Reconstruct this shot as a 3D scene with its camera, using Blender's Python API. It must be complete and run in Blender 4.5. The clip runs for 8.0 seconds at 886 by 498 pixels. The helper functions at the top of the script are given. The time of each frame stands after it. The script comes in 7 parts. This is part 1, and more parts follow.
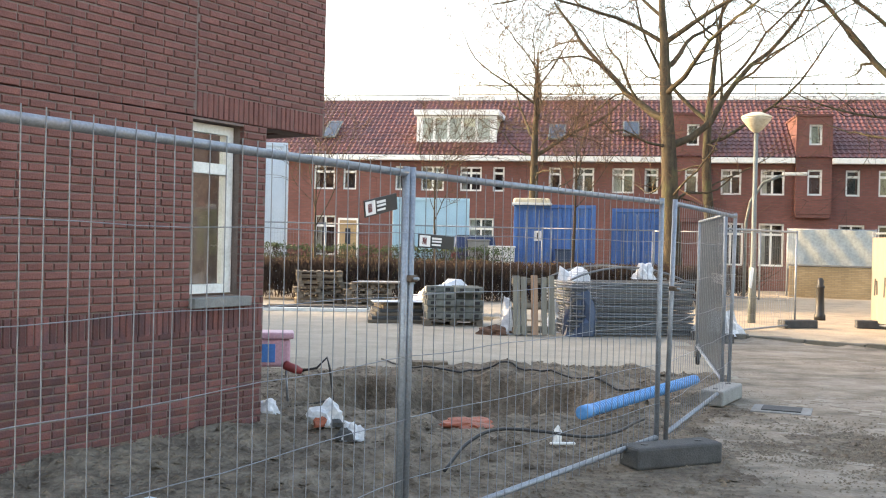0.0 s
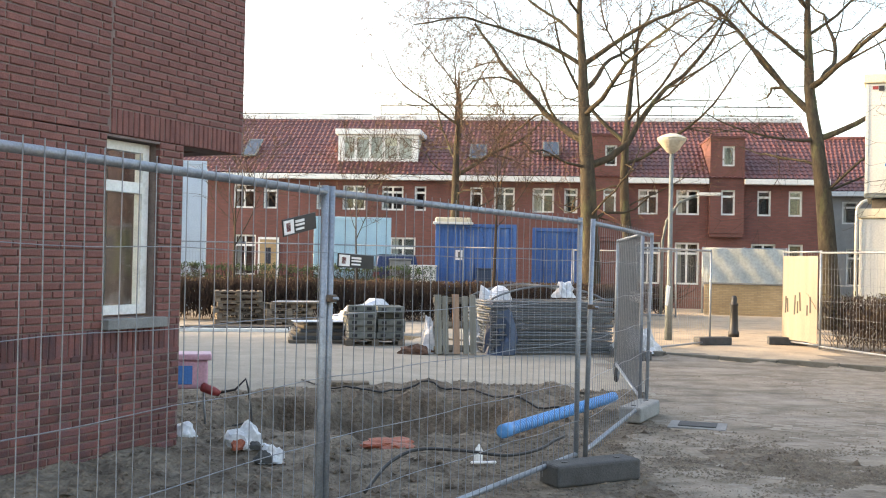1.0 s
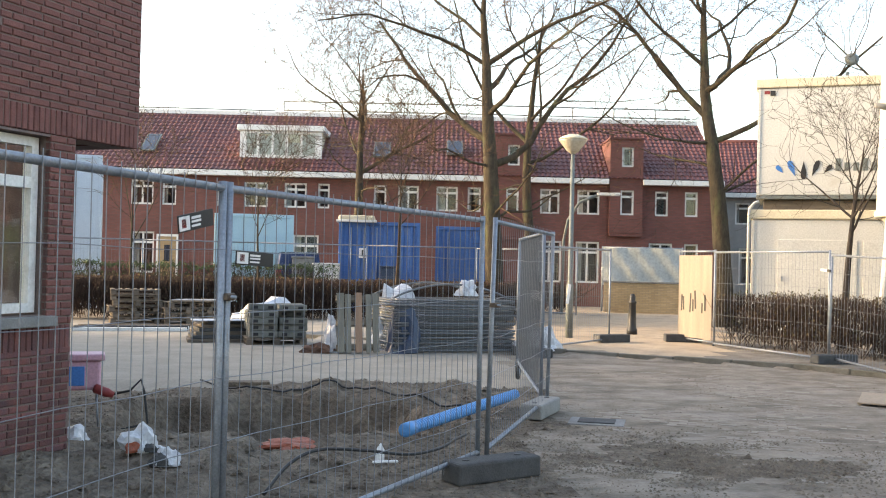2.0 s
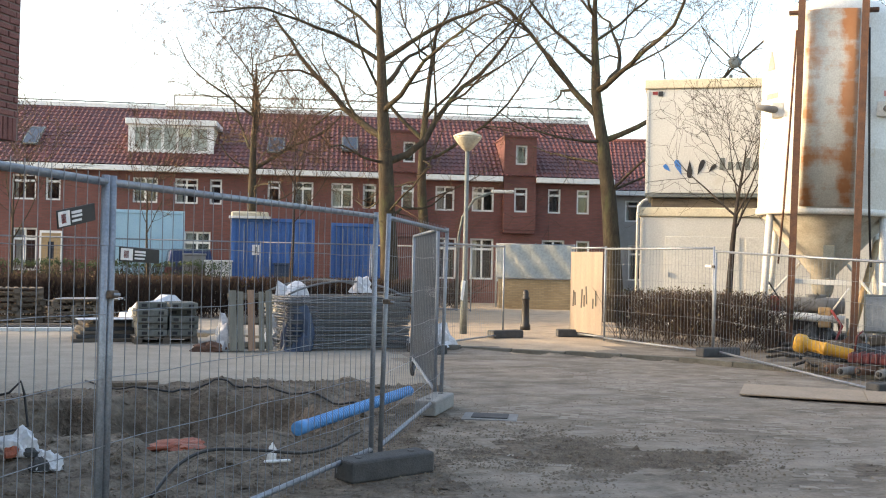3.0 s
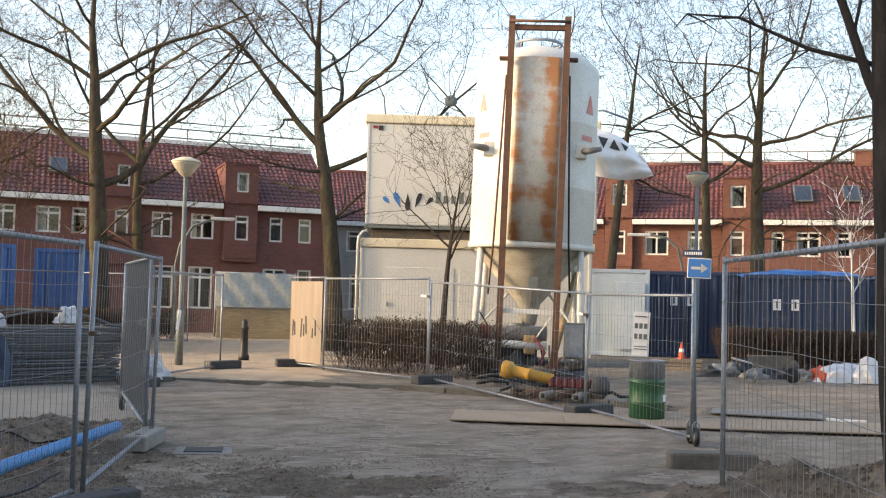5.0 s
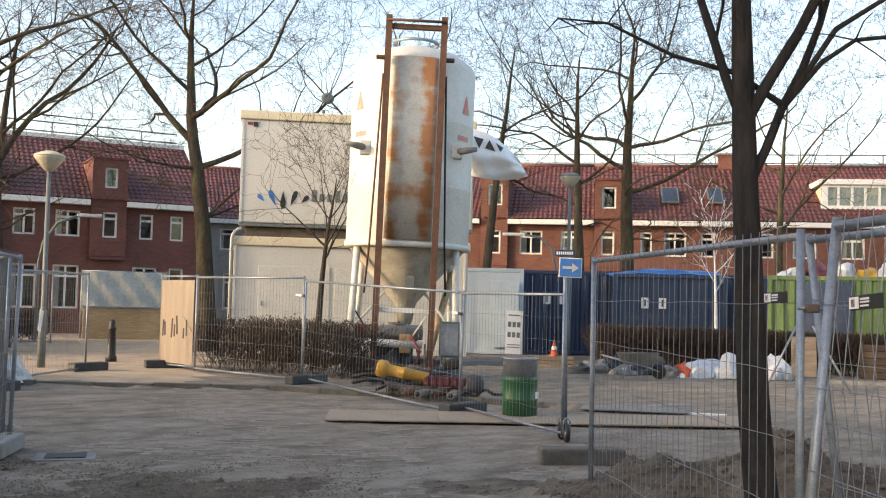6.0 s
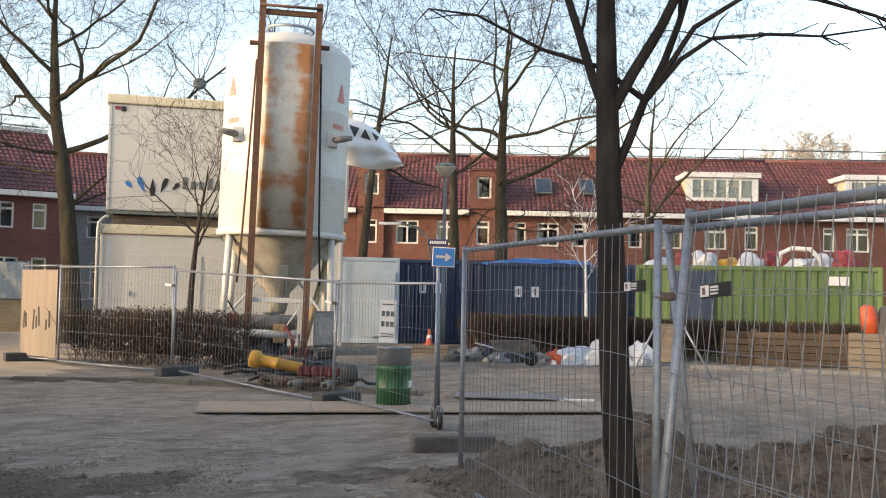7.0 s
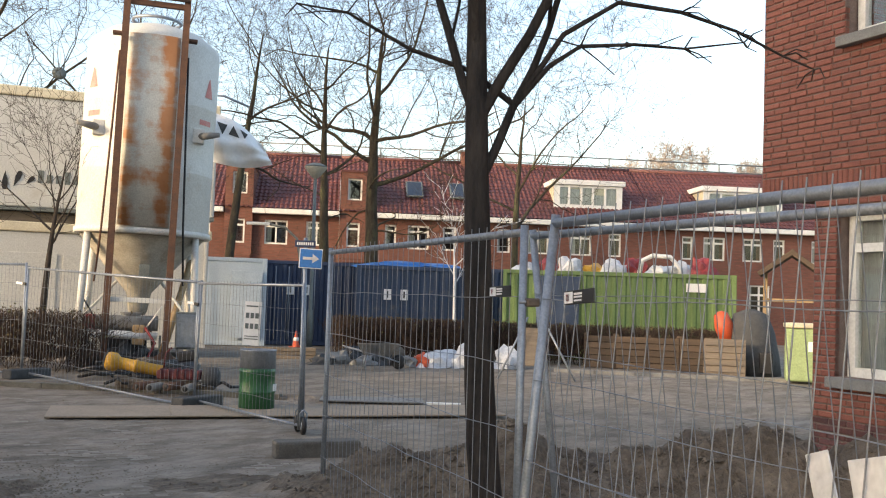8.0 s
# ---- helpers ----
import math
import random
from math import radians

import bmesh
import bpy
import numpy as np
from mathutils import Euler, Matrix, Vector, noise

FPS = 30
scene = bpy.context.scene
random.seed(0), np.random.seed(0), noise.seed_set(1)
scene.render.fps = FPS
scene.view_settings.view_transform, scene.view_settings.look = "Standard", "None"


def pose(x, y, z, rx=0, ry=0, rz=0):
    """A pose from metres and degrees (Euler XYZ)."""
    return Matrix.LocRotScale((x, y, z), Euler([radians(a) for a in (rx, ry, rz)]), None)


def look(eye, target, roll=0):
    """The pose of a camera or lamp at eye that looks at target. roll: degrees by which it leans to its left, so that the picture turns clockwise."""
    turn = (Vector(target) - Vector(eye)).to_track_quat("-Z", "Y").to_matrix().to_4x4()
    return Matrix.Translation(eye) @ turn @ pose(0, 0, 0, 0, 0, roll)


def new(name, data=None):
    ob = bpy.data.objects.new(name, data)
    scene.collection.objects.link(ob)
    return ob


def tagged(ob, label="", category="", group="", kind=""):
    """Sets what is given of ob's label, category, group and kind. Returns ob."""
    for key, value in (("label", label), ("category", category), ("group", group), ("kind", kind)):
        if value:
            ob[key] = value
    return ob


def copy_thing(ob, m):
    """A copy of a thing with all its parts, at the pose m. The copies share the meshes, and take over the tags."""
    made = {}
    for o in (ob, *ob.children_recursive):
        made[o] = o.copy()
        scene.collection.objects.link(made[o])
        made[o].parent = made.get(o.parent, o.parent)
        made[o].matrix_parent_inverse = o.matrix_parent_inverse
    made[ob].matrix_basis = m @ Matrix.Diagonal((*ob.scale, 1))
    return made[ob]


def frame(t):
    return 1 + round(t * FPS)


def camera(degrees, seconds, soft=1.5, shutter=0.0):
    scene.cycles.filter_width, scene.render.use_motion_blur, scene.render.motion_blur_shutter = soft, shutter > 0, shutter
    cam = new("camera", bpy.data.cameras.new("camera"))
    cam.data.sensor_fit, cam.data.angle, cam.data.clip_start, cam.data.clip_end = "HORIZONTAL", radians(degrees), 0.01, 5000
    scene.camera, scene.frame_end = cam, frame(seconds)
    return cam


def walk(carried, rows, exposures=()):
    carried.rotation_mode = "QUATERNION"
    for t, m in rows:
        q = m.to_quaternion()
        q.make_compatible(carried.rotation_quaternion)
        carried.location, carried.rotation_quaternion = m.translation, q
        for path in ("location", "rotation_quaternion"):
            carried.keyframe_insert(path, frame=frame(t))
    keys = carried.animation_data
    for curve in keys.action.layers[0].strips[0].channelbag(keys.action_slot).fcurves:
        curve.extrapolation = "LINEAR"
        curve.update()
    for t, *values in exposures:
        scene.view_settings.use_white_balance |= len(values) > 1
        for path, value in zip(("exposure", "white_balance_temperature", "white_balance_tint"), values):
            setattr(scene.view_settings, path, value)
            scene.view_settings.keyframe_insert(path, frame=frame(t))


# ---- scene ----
cam = camera(47.2, 8.0, soft=1.1)
PATH = [
    (0.0, 0.000, 0.000, 1.702, 89.59, -1.31, 2.57),
    (0.5, 0.003, 0.010, 1.706, 90.00, -0.91, 0.94),
    (1.0, 0.012, 0.013, 1.703, 90.77, -1.19, -1.83),
    (1.5, 0.018, 0.037, 1.704, 90.81, -1.40, -4.47),
    (3.0, 0.051, 0.083, 1.698, 90.75, -1.24, -13.14),
    (3.5, 0.058, 0.066, 1.704, 90.89, -1.33, -16.20),
    (4.0, 0.062, 0.034, 1.714, 91.49, -0.93, -20.23),
    (4.5, 0.069, 0.032, 1.712, 92.46, -1.10, -24.18),
    (5.0, 0.075, 0.016, 1.715, 92.74, -1.47, -28.74),
    (6.5, 0.127, 0.027, 1.724, 92.67, -1.16, -38.84),
    (7.0, 0.146, -0.011, 1.724, 92.38, -1.18, -42.58),
    (7.5, 0.220, 0.030, 1.729, 92.53, -1.50, -46.47),
    (8.0, 0.249, 0.050, 1.732, 92.71, -1.87, -49.92),
]
walk(cam, [(t, pose(*row)) for t, *row in PATH], [(0.0, 3.06, 7900.0, 12.0), (1.5, 2.74, 7600.0, 12.0), (3.5, 2.32, 7300.0, 12.0), (5.0, 2.05, 7350.0, 13.5), (8.0, 1.82, 7150.0, 12.5)])

# ---- light ----
SUN_AZ, SUN_EL = 286.0, 15.0     # compass from +y, clockwise
world = bpy.data.worlds.new("sky")
scene.world = world
world.use_nodes = True
wn = world.node_tree
sky = wn.nodes.new("ShaderNodeTexSky")
sky.sky_type, sky.sun_disc = "NISHITA", False
sky.sun_elevation, sky.sun_rotation = radians(SUN_EL), radians(SUN_AZ)
sky.air_density, sky.dust_density, sky.ozone_density = 1.0, 2.5, 1.0
wn.nodes["Background"].inputs[1].default_value = 0.15
wn.links.new(sky.outputs[0], wn.nodes["Background"].inputs[0])
sun = new("sun", bpy.data.lights.new("sun", "SUN"))
sun.data.energy, sun.data.angle, sun.data.color = 0.75, radians(0.6), (1.0, 0.82, 0.60)
sdir = Vector((math.sin(radians(SUN_AZ)) * math.cos(radians(SUN_EL)), math.cos(radians(SUN_AZ)) * math.cos(radians(SUN_EL)), math.sin(radians(SUN_EL))))
sun.matrix_world = look(sdir * 60, (0, 0, 0))

# ---- helpers ----
rnd = random.Random(7)


def polar(az, d):
    return math.sin(radians(az)) * d, math.cos(radians(az)) * d


def box(bm, x0, x1, y0, y1, z0, z1, m=None):
    vs = [Vector((x, y, z)) for x in (x0, x1) for y in (y0, y1) for z in (z0, z1)]
    if m is not None:
        vs = [m @ v for v in vs]
    v = [bm.verts.new(q) for q in vs]
    for f in ((0, 1, 3, 2), (4, 6, 7, 5), (0, 4, 5, 1), (2, 3, 7, 6), (0, 2, 6, 4), (1, 5, 7, 3)):
        bm.faces.new([v[i] for i in f])
    return bm


def bevelled(bm, w=0.01, seg=2):
    bmesh.ops.bevel(bm, geom=list(bm.edges), offset=w, segments=seg, affect="EDGES", profile=0.5, clamp_overlap=True)
    return bm


def bbox(x0, x1, y0, y1, z0, z1, w=0.01, seg=2):
    return bevelled(box(bmesh.new(), x0, x1, y0, y1, z0, z1), w, seg)


def tube(bm, pts, radii, sides=8, caps=True):
    pts = [Vector(p) for p in pts]
    if isinstance(radii, (int, float)):
        radii = [radii] * len(pts)
    rings, side = [], None
    for i, p in enumerate(pts):
        d = (pts[min(i + 1, len(pts) - 1)] - pts[max(i - 1, 0)]).normalized()
        if side is None:
            side = d.orthogonal().normalized()
        side = (side - d * side.dot(d)).normalized()
        up = d.cross(side)
        rings.append([bm.verts.new(p + (side * math.cos(2 * math.pi * k / sides) + up * math.sin(2 * math.pi * k / sides)) * radii[i]) for k in range(sides)])
    for a, b in zip(rings, rings[1:]):
        for k in range(sides):
            f = bm.faces.new((a[k], a[(k + 1) % sides], b[(k + 1) % sides], b[k]))
            f.smooth = True
    if caps:
        bm.faces.new(rings[0][::-1])
        bm.faces.new(rings[-1])
    return bm


def lathe(bm, profile, sides=32):
    rings = [[bm.verts.new((r * math.cos(2 * math.pi * k / sides), r * math.sin(2 * math.pi * k / sides), z)) for k in range(sides)] for r, z in profile]
    for a, b in zip(rings, rings[1:]):
        for k in range(sides):
            f = bm.faces.new((a[k], a[(k + 1) % sides], b[(k + 1) % sides], b[k]))
            f.smooth = True
    bm.faces.new(rings[0][::-1])
    bm.faces.new(rings[-1])
    return bm


def mesh_of(bm, name, material):
    bmesh.ops.recalc_face_normals(bm, faces=bm.faces)
    me = bpy.data.meshes.new(name)
    bm.to_mesh(me)
    bm.free()
    me.materials.append(material)
    return me


def part(name, bm, material, parent, label="", m=None):
    ob = new(name, bm if isinstance(bm, bpy.types.Mesh) else mesh_of(bm, name, material))
    ob.parent = parent
    if m is not None:
        ob.matrix_basis = m
    if label:
        ob["label"] = label
    return ob


def thing(name, m, label, category, group="", kind=""):
    ob = new(name)
    ob.empty_display_size = 0.2
    ob.matrix_world = m
    return tagged(ob, label, category, group, kind)


def solid(name, bm, material, m, label, category, group="", kind=""):
    ob = new(name, mesh_of(bm, name, material))
    ob.matrix_world = m
    return tagged(ob, label, category, group, kind)


def fast_mesh(name, verts, faces, material, smooth=False):
    me = bpy.data.meshes.new(name)
    me.from_pydata(verts, [], faces)
    me.materials.append(material)
    if smooth:
        me.polygons.foreach_set("use_smooth", [True] * len(me.polygons))
    me.update()
    return me


# ---- materials ----
def mat(name, base, dark=None, scale=6.0, rough=0.8, metal=0.0, bump=0.2, fine=60.0, stain=None, stain_scale=1.2, stain_amount=0.5, by_piece=0.0, island=False, rough_var=0.1, coord="Object", stretch=(1, 1, 1), spec=0.4, dist=0.02):
    m = bpy.data.materials.new(name)
    m.use_nodes = True
    nt = m.node_tree
    N, L = nt.nodes, nt.links
    b = N["Principled BSDF"]
    tc = N.new("ShaderNodeTexCoord")
    mp = N.new("ShaderNodeMapping")
    mp.inputs["Scale"].default_value = stretch
    L.new(tc.outputs[coord], mp.inputs[0])
    n1 = N.new("ShaderNodeTexNoise")
    n1.inputs["Scale"].default_value, n1.inputs["Detail"].default_value, n1.inputs["Roughness"].default_value = scale, 6.0, 0.65
    n2 = N.new("ShaderNodeTexNoise")
    n2.inputs["Scale"].default_value, n2.inputs["Detail"].default_value = fine, 4.0
    L.new(mp.outputs[0], n1.inputs[0])
    L.new(mp.outputs[0], n2.inputs[0])
    mix = N.new("ShaderNodeMix")
    mix.data_type = "RGBA"
    ramp = N.new("ShaderNodeMapRange")
    ramp.inputs[1].default_value, ramp.inputs[2].default_value = 0.32, 0.68
    L.new(n1.outputs[0], ramp.inputs[0])
    L.new(ramp.outputs[0], mix.inputs[0])
    dark = dark or tuple(c * 0.7 for c in base)
    mix.inputs[6].default_value, mix.inputs[7].default_value = (*dark, 1), (*base, 1)
    out = mix.outputs[2]
    g = N.new("ShaderNodeMix")
    g.data_type, g.blend_type = "RGBA", "OVERLAY"
    g.inputs[0].default_value = 0.35
    L.new(out, g.inputs[6])
    L.new(n2.outputs[0], g.inputs[7])
    out = g.outputs[2]
    if stain:
        n3 = N.new("ShaderNodeTexNoise")
        n3.inputs["Scale"].default_value, n3.inputs["Detail"].default_value, n3.inputs["Roughness"].default_value = stain_scale, 8.0, 0.7
        L.new(mp.outputs[0], n3.inputs[0])
        r3 = N.new("ShaderNodeMapRange")
        r3.inputs[1].default_value, r3.inputs[2].default_value = 0.62 - 0.22 * stain_amount, 0.78 - 0.22 * stain_amount
        L.new(n3.outputs[0], r3.inputs[0])
        s = N.new("ShaderNodeMix")
        s.data_type = "RGBA"
        s.inputs[7].default_value = (*stain, 1)
        L.new(r3.outputs[0], s.inputs[0])
        L.new(out, s.inputs[6])
        out = s.outputs[2]
    if by_piece:
        if island:
            src = N.new("ShaderNodeNewGeometry").outputs["Random Per Island"]
        else:
            src = N.new("ShaderNodeObjectInfo").outputs["Random"]
        pr = N.new("ShaderNodeMapRange")
        pr.inputs[3].default_value, pr.inputs[4].default_value = 1 - by_piece, 1 + by_piece
        L.new(src, pr.inputs[0])
        h = N.new("ShaderNodeHueSaturation")
        L.new(pr.outputs[0], h.inputs["Value"])
        L.new(out, h.inputs["Color"])
        out = h.outputs[0]
    L.new(out, b.inputs["Base Color"])
    rr = N.new("ShaderNodeMapRange")
    rr.inputs[3].default_value, rr.inputs[4].default_value = max(rough - rough_var, 0.02), min(rough + rough_var, 1)
    L.new(n1.outputs[0], rr.inputs[0])
    L.new(rr.outputs[0], b.inputs["Roughness"])
    b.inputs["Metallic"].default_value = metal
    b.inputs["Specular IOR Level"].default_value = spec
    if bump:
        add = N.new("ShaderNodeMath")
        add.operation = "ADD"
        L.new(n1.outputs[0], add.inputs[0])
        L.new(n2.outputs[0], add.inputs[1])
        bp = N.new("ShaderNodeBump")
        bp.inputs["Strength"].default_value, bp.inputs["Distance"].default_value = bump, dist
        L.new(add.outputs[0], bp.inputs["Height"])
        L.new(bp.outputs[0], b.inputs["Normal"])
    return m


def brick_mat(name, c1, c2, mortar, scale=1.0):
    m = mat(name, c1, scale=3.0, bump=0)
    nt = m.node_tree
    N, L = nt.nodes, nt.links
    b = N["Principled BSDF"]
    tc = N.new("ShaderNodeTexCoord")
    sw = N.new("ShaderNodeMapping")
    sw.inputs["Rotation"].default_value = (radians(90), 0, 0)
    L.new(tc.outputs["Object"], sw.inputs[0])
    t = N.new("ShaderNodeTexBrick")
    t.inputs["Scale"].default_value = 1.0
    t.inputs["Brick Width"].default_value, t.inputs["Row Height"].default_value = 0.22 * scale, 0.0625 * scale
    t.inputs["Mortar Size"].default_value = 0.007
    t.inputs["Color1"].default_value, t.inputs["Color2"].default_value, t.inputs["Mortar"].default_value = (*c1, 1), (*c2, 1), (*mortar, 1)
    L.new(sw.outputs[0], t.inputs[0])
    n = N.new("ShaderNodeTexNoise")
    n.inputs["Scale"].default_value, n.inputs["Detail"].default_value = 0.7, 6.0
    L.new(tc.outputs["Object"], n.inputs[0])
    h = N.new("ShaderNodeMix")
    h.data_type, h.blend_type = "RGBA", "OVERLAY"
    h.inputs[0].default_value = 0.5
    L.new(t.outputs[0], h.inputs[6])
    L.new(n.outputs[0], h.inputs[7])
    L.new(h.outputs[2], b.inputs["Base Color"])
    bp = N.new("ShaderNodeBump")
    bp.inputs["Strength"].default_value, bp.inputs["Distance"].default_value, bp.invert = 0.4, 0.01, True
    L.new(t.outputs[1], bp.inputs["Height"])
    L.new(bp.outputs[0], b.inputs["Normal"])
    b.inputs["Roughness"].default_value = 0.85
    return m


def glass_mat(name, tint=(0.9, 0.95, 0.95)):
    m = bpy.data.materials.new(name)
    m.use_nodes = True
    b = m.node_tree.nodes["Principled BSDF"]
    b.inputs["Base Color"].default_value = (*tint, 1)
    b.inputs["Transmission Weight"].default_value, b.inputs["Roughness"].default_value, b.inputs["IOR"].default_value = 1.0, 0.02, 1.5
    return m


GALV = mat("galvanised_steel", (0.29, 0.32, 0.36), (0.20, 0.225, 0.26), 14, 0.48, 0.55, 0.08, 90, stain=(0.24, 0.24, 0.24), stain_scale=5, stain_amount=0.2)
WIRE = mat("galvanised_wire", (0.25, 0.27, 0.30), (0.17, 0.185, 0.21), 8, 0.5, 0.5, 0, 40)
# Left wall's brick; its colour is lowered to hold that wall's shade.
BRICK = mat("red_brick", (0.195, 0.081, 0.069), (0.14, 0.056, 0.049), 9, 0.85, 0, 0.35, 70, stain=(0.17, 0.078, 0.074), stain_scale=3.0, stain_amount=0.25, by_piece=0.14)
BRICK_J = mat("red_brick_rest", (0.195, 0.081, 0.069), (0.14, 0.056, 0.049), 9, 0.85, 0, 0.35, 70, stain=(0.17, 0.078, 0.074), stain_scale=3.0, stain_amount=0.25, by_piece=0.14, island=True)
BRICK_D = mat("dark_plinth_brick", (0.165, 0.06, 0.05), (0.085, 0.045, 0.05), 6, 0.8, 0, 0.35, 70, by_piece=0.32, island=True)
MORTAR = mat("mortar", (0.20, 0.15, 0.135), (0.13, 0.10, 0.09), 10, 0.95, 0, 0.3, 80)
ROW_A = brick_mat("row_brick", (0.17, 0.062, 0.052), (0.13, 0.047, 0.04), (0.10, 0.063, 0.055))
ROW_B = brick_mat("row_brick_warm", (0.18, 0.07, 0.05), (0.135, 0.05, 0.036), (0.12, 0.073, 0.057))
TILE = mat("red_roof_tile", (0.15, 0.052, 0.046), (0.085, 0.034, 0.034), 1.1, 0.6, 0, 0.2, 9, stain=(0.10, 0.045, 0.045), stain_scale=0.5, stain_amount=0.3)
WHITE = mat("white_paint", (0.72, 0.72, 0.70), (0.6, 0.6, 0.58), 5, 0.45, 0, 0.03, 40)
CREAM = mat("cream_trim", (0.62, 0.56, 0.42), (0.52, 0.46, 0.33), 3, 0.55, 0, 0.05, 30)
CABIN = mat("cream_white_panel", (0.55, 0.545, 0.51), (0.48, 0.475, 0.445), 0.8, 0.5, 0, 0.03, 30, stain=(0.45, 0.43, 0.38), stain_scale=0.9, stain_amount=0.15)
SILO = mat("silo_white_paint", (0.58, 0.58, 0.55), (0.49, 0.49, 0.465), 1.2, 0.5, 0, 0.05, 30, stain=(0.42, 0.33, 0.22), stain_scale=1.6, stain_amount=0.12)
RUST = mat("brown_rust", (0.135, 0.068, 0.042), (0.075, 0.043, 0.033), 5, 0.85, 0.1, 0.2, 50)
GLASS = glass_mat("window_glass")
DARK = mat("painted_room_dark", (0.05, 0.05, 0.055), (0.03, 0.03, 0.035), 2, 0.9, 0, 0, 10)
CURTAIN = mat("pale_curtain", (0.5, 0.5, 0.47), (0.3, 0.3, 0.28), 3, 0.9, 0, 0.1, 20, stretch=(6, 6, 0.5))
PAVER = mat("concrete_paver", (0.31, 0.277, 0.235), (0.225, 0.194, 0.158), 5, 0.85, 0, 0.3, 60, stain=(0.20, 0.167, 0.132), stain_scale=3.0, stain_amount=0.9, by_piece=0.16)
EARTH = mat("dug_earth", (0.20, 0.163, 0.128), (0.085, 0.068, 0.052), 3.5, 0.97, 0, 1.0, 16, spec=0.15, dist=0.06)
CONC = mat("grey_concrete", (0.225, 0.225, 0.22), (0.155, 0.155, 0.15), 5, 0.85, 0, 0.25, 70)
FOOT = mat("dark_concrete_foot", (0.075, 0.077, 0.078), (0.042, 0.043, 0.045), 6, 0.85, 0, 0.3, 70)
FOOT_L = mat("pale_concrete_foot", (0.27, 0.27, 0.26), (0.19, 0.19, 0.185), 6, 0.85, 0, 0.3, 70)
BARK = mat("tree_bark", (0.085, 0.07, 0.05), (0.035, 0.029, 0.022), 9, 0.95, 0, 0.7, 50, stretch=(1, 1, 0.3), stain=(0.10, 0.105, 0.055), stain_scale=2, stain_amount=0.4, spec=0.15)
BARK_D = mat("dark_bark", (0.055, 0.047, 0.042), (0.022, 0.02, 0.02), 10, 0.95, 0, 0.8, 50, stretch=(1, 1, 0.25), spec=0.15)
TWIG = mat("twig_bark", (0.07, 0.053, 0.04), (0.038, 0.03, 0.024), 4, 0.95, 0, 0, 30, spec=0.1)
TWIG_R = mat("russet_twig", (0.115, 0.075, 0.048), (0.07, 0.046, 0.032), 4, 0.95, 0, 0, 30, spec=0.1)
HEDGE = mat("hedge_twig", (0.095, 0.066, 0.052), (0.03, 0.022, 0.019), 5, 0.95, 0, 0, 30, spec=0.1)
HEDGE_G = mat("hedge_leaf", (0.10, 0.11, 0.04), (0.12, 0.06, 0.03), 2, 0.8, 0, 0, 30)
# Darker galvanised steel: the shade on the stored pile is in the colour.
STORED = mat("shaded_stored_steel", (0.165, 0.18, 0.195), (0.105, 0.115, 0.128), 10, 0.55, 0.4, 0.08, 60)
WOOD = mat("weathered_wood", (0.19, 0.155, 0.12), (0.105, 0.088, 0.07), 5, 0.9, 0, 0.3, 60, stretch=(0.3, 3, 3), by_piece=0.25)
WOOD_N = mat("new_timber", (0.36, 0.25, 0.135), (0.25, 0.175, 0.095), 5, 0.8, 0, 0.2, 60, stretch=(0.3, 3, 3))
PLY = mat("plywood_board", (0.29, 0.24, 0.195), (0.22, 0.182, 0.148), 2, 0.8, 0, 0.1, 60, stretch=(3, 3, 0.3), stain=(0.25, 0.20, 0.155), stain_scale=2.5, stain_amount=0.2)
BLUE_C = mat("blue_container", (0.055, 0.16, 0.42), (0.04, 0.12, 0.33), 2, 0.5, 0, 0.05, 30, stain=(0.12, 0.16, 0.24), stain_scale=2, stain_amount=0.3)
NAVY = mat("navy_container", (0.028, 0.048, 0.10), (0.02, 0.034, 0.075), 2, 0.5, 0, 0.05, 30, stain=(0.07, 0.075, 0.09), stain_scale=1.5, stain_amount=0.25)
SLATE_C = mat("grey_blue_container", (0.036, 0.062, 0.115), (0.028, 0.047, 0.088), 2, 0.5, 0, 0.05, 30, stain=(0.10, 0.10, 0.10), stain_scale=2, stain_amount=0.3)
GREEN_C = mat("lime_green_container", (0.135, 0.205, 0.075), (0.105, 0.165, 0.06), 2, 0.5, 0, 0.05, 30, stain=(0.12, 0.2, 0.08), stain_scale=2, stain_amount=0.3)
LT_BLUE = mat("pale_blue_panel", (0.50, 0.58, 0.65), (0.43, 0.51, 0.58), 2, 0.5, 0, 0.03, 30)
AQUA = mat("aqua_sheet", (0.46, 0.66, 0.72), (0.38, 0.58, 0.66), 2, 0.6, 0, 0.05, 30)
PIPE_B = mat("blue_plastic_pipe", (0.09, 0.30, 0.62), (0.07, 0.25, 0.53), 4, 0.35, 0, 0.02, 40)
DRUM_G = mat("green_drum_paint", (0.018, 0.085, 0.036), (0.02, 0.11, 0.04), 4, 0.4, 0, 0.05, 40, stain=(0.09, 0.09, 0.05), stain_scale=6, stain_amount=0.2)
YELLOW = mat("yellow_paint", (0.55, 0.30, 0.03), (0.42, 0.22, 0.025), 5, 0.5, 0, 0.05, 40, stain=(0.2, 0.14, 0.08), stain_scale=7, stain_amount=0.25)
RED = mat("red_paint", (0.24, 0.03, 0.032), (0.15, 0.025, 0.026), 5, 0.5, 0, 0.05, 40, stain=(0.1, 0.05, 0.04), stain_scale=7, stain_amount=0.3)
ORANGE = mat("orange_plastic", (0.52, 0.085, 0.03), (0.4, 0.07, 0.03), 5, 0.5, 0, 0.03, 40)
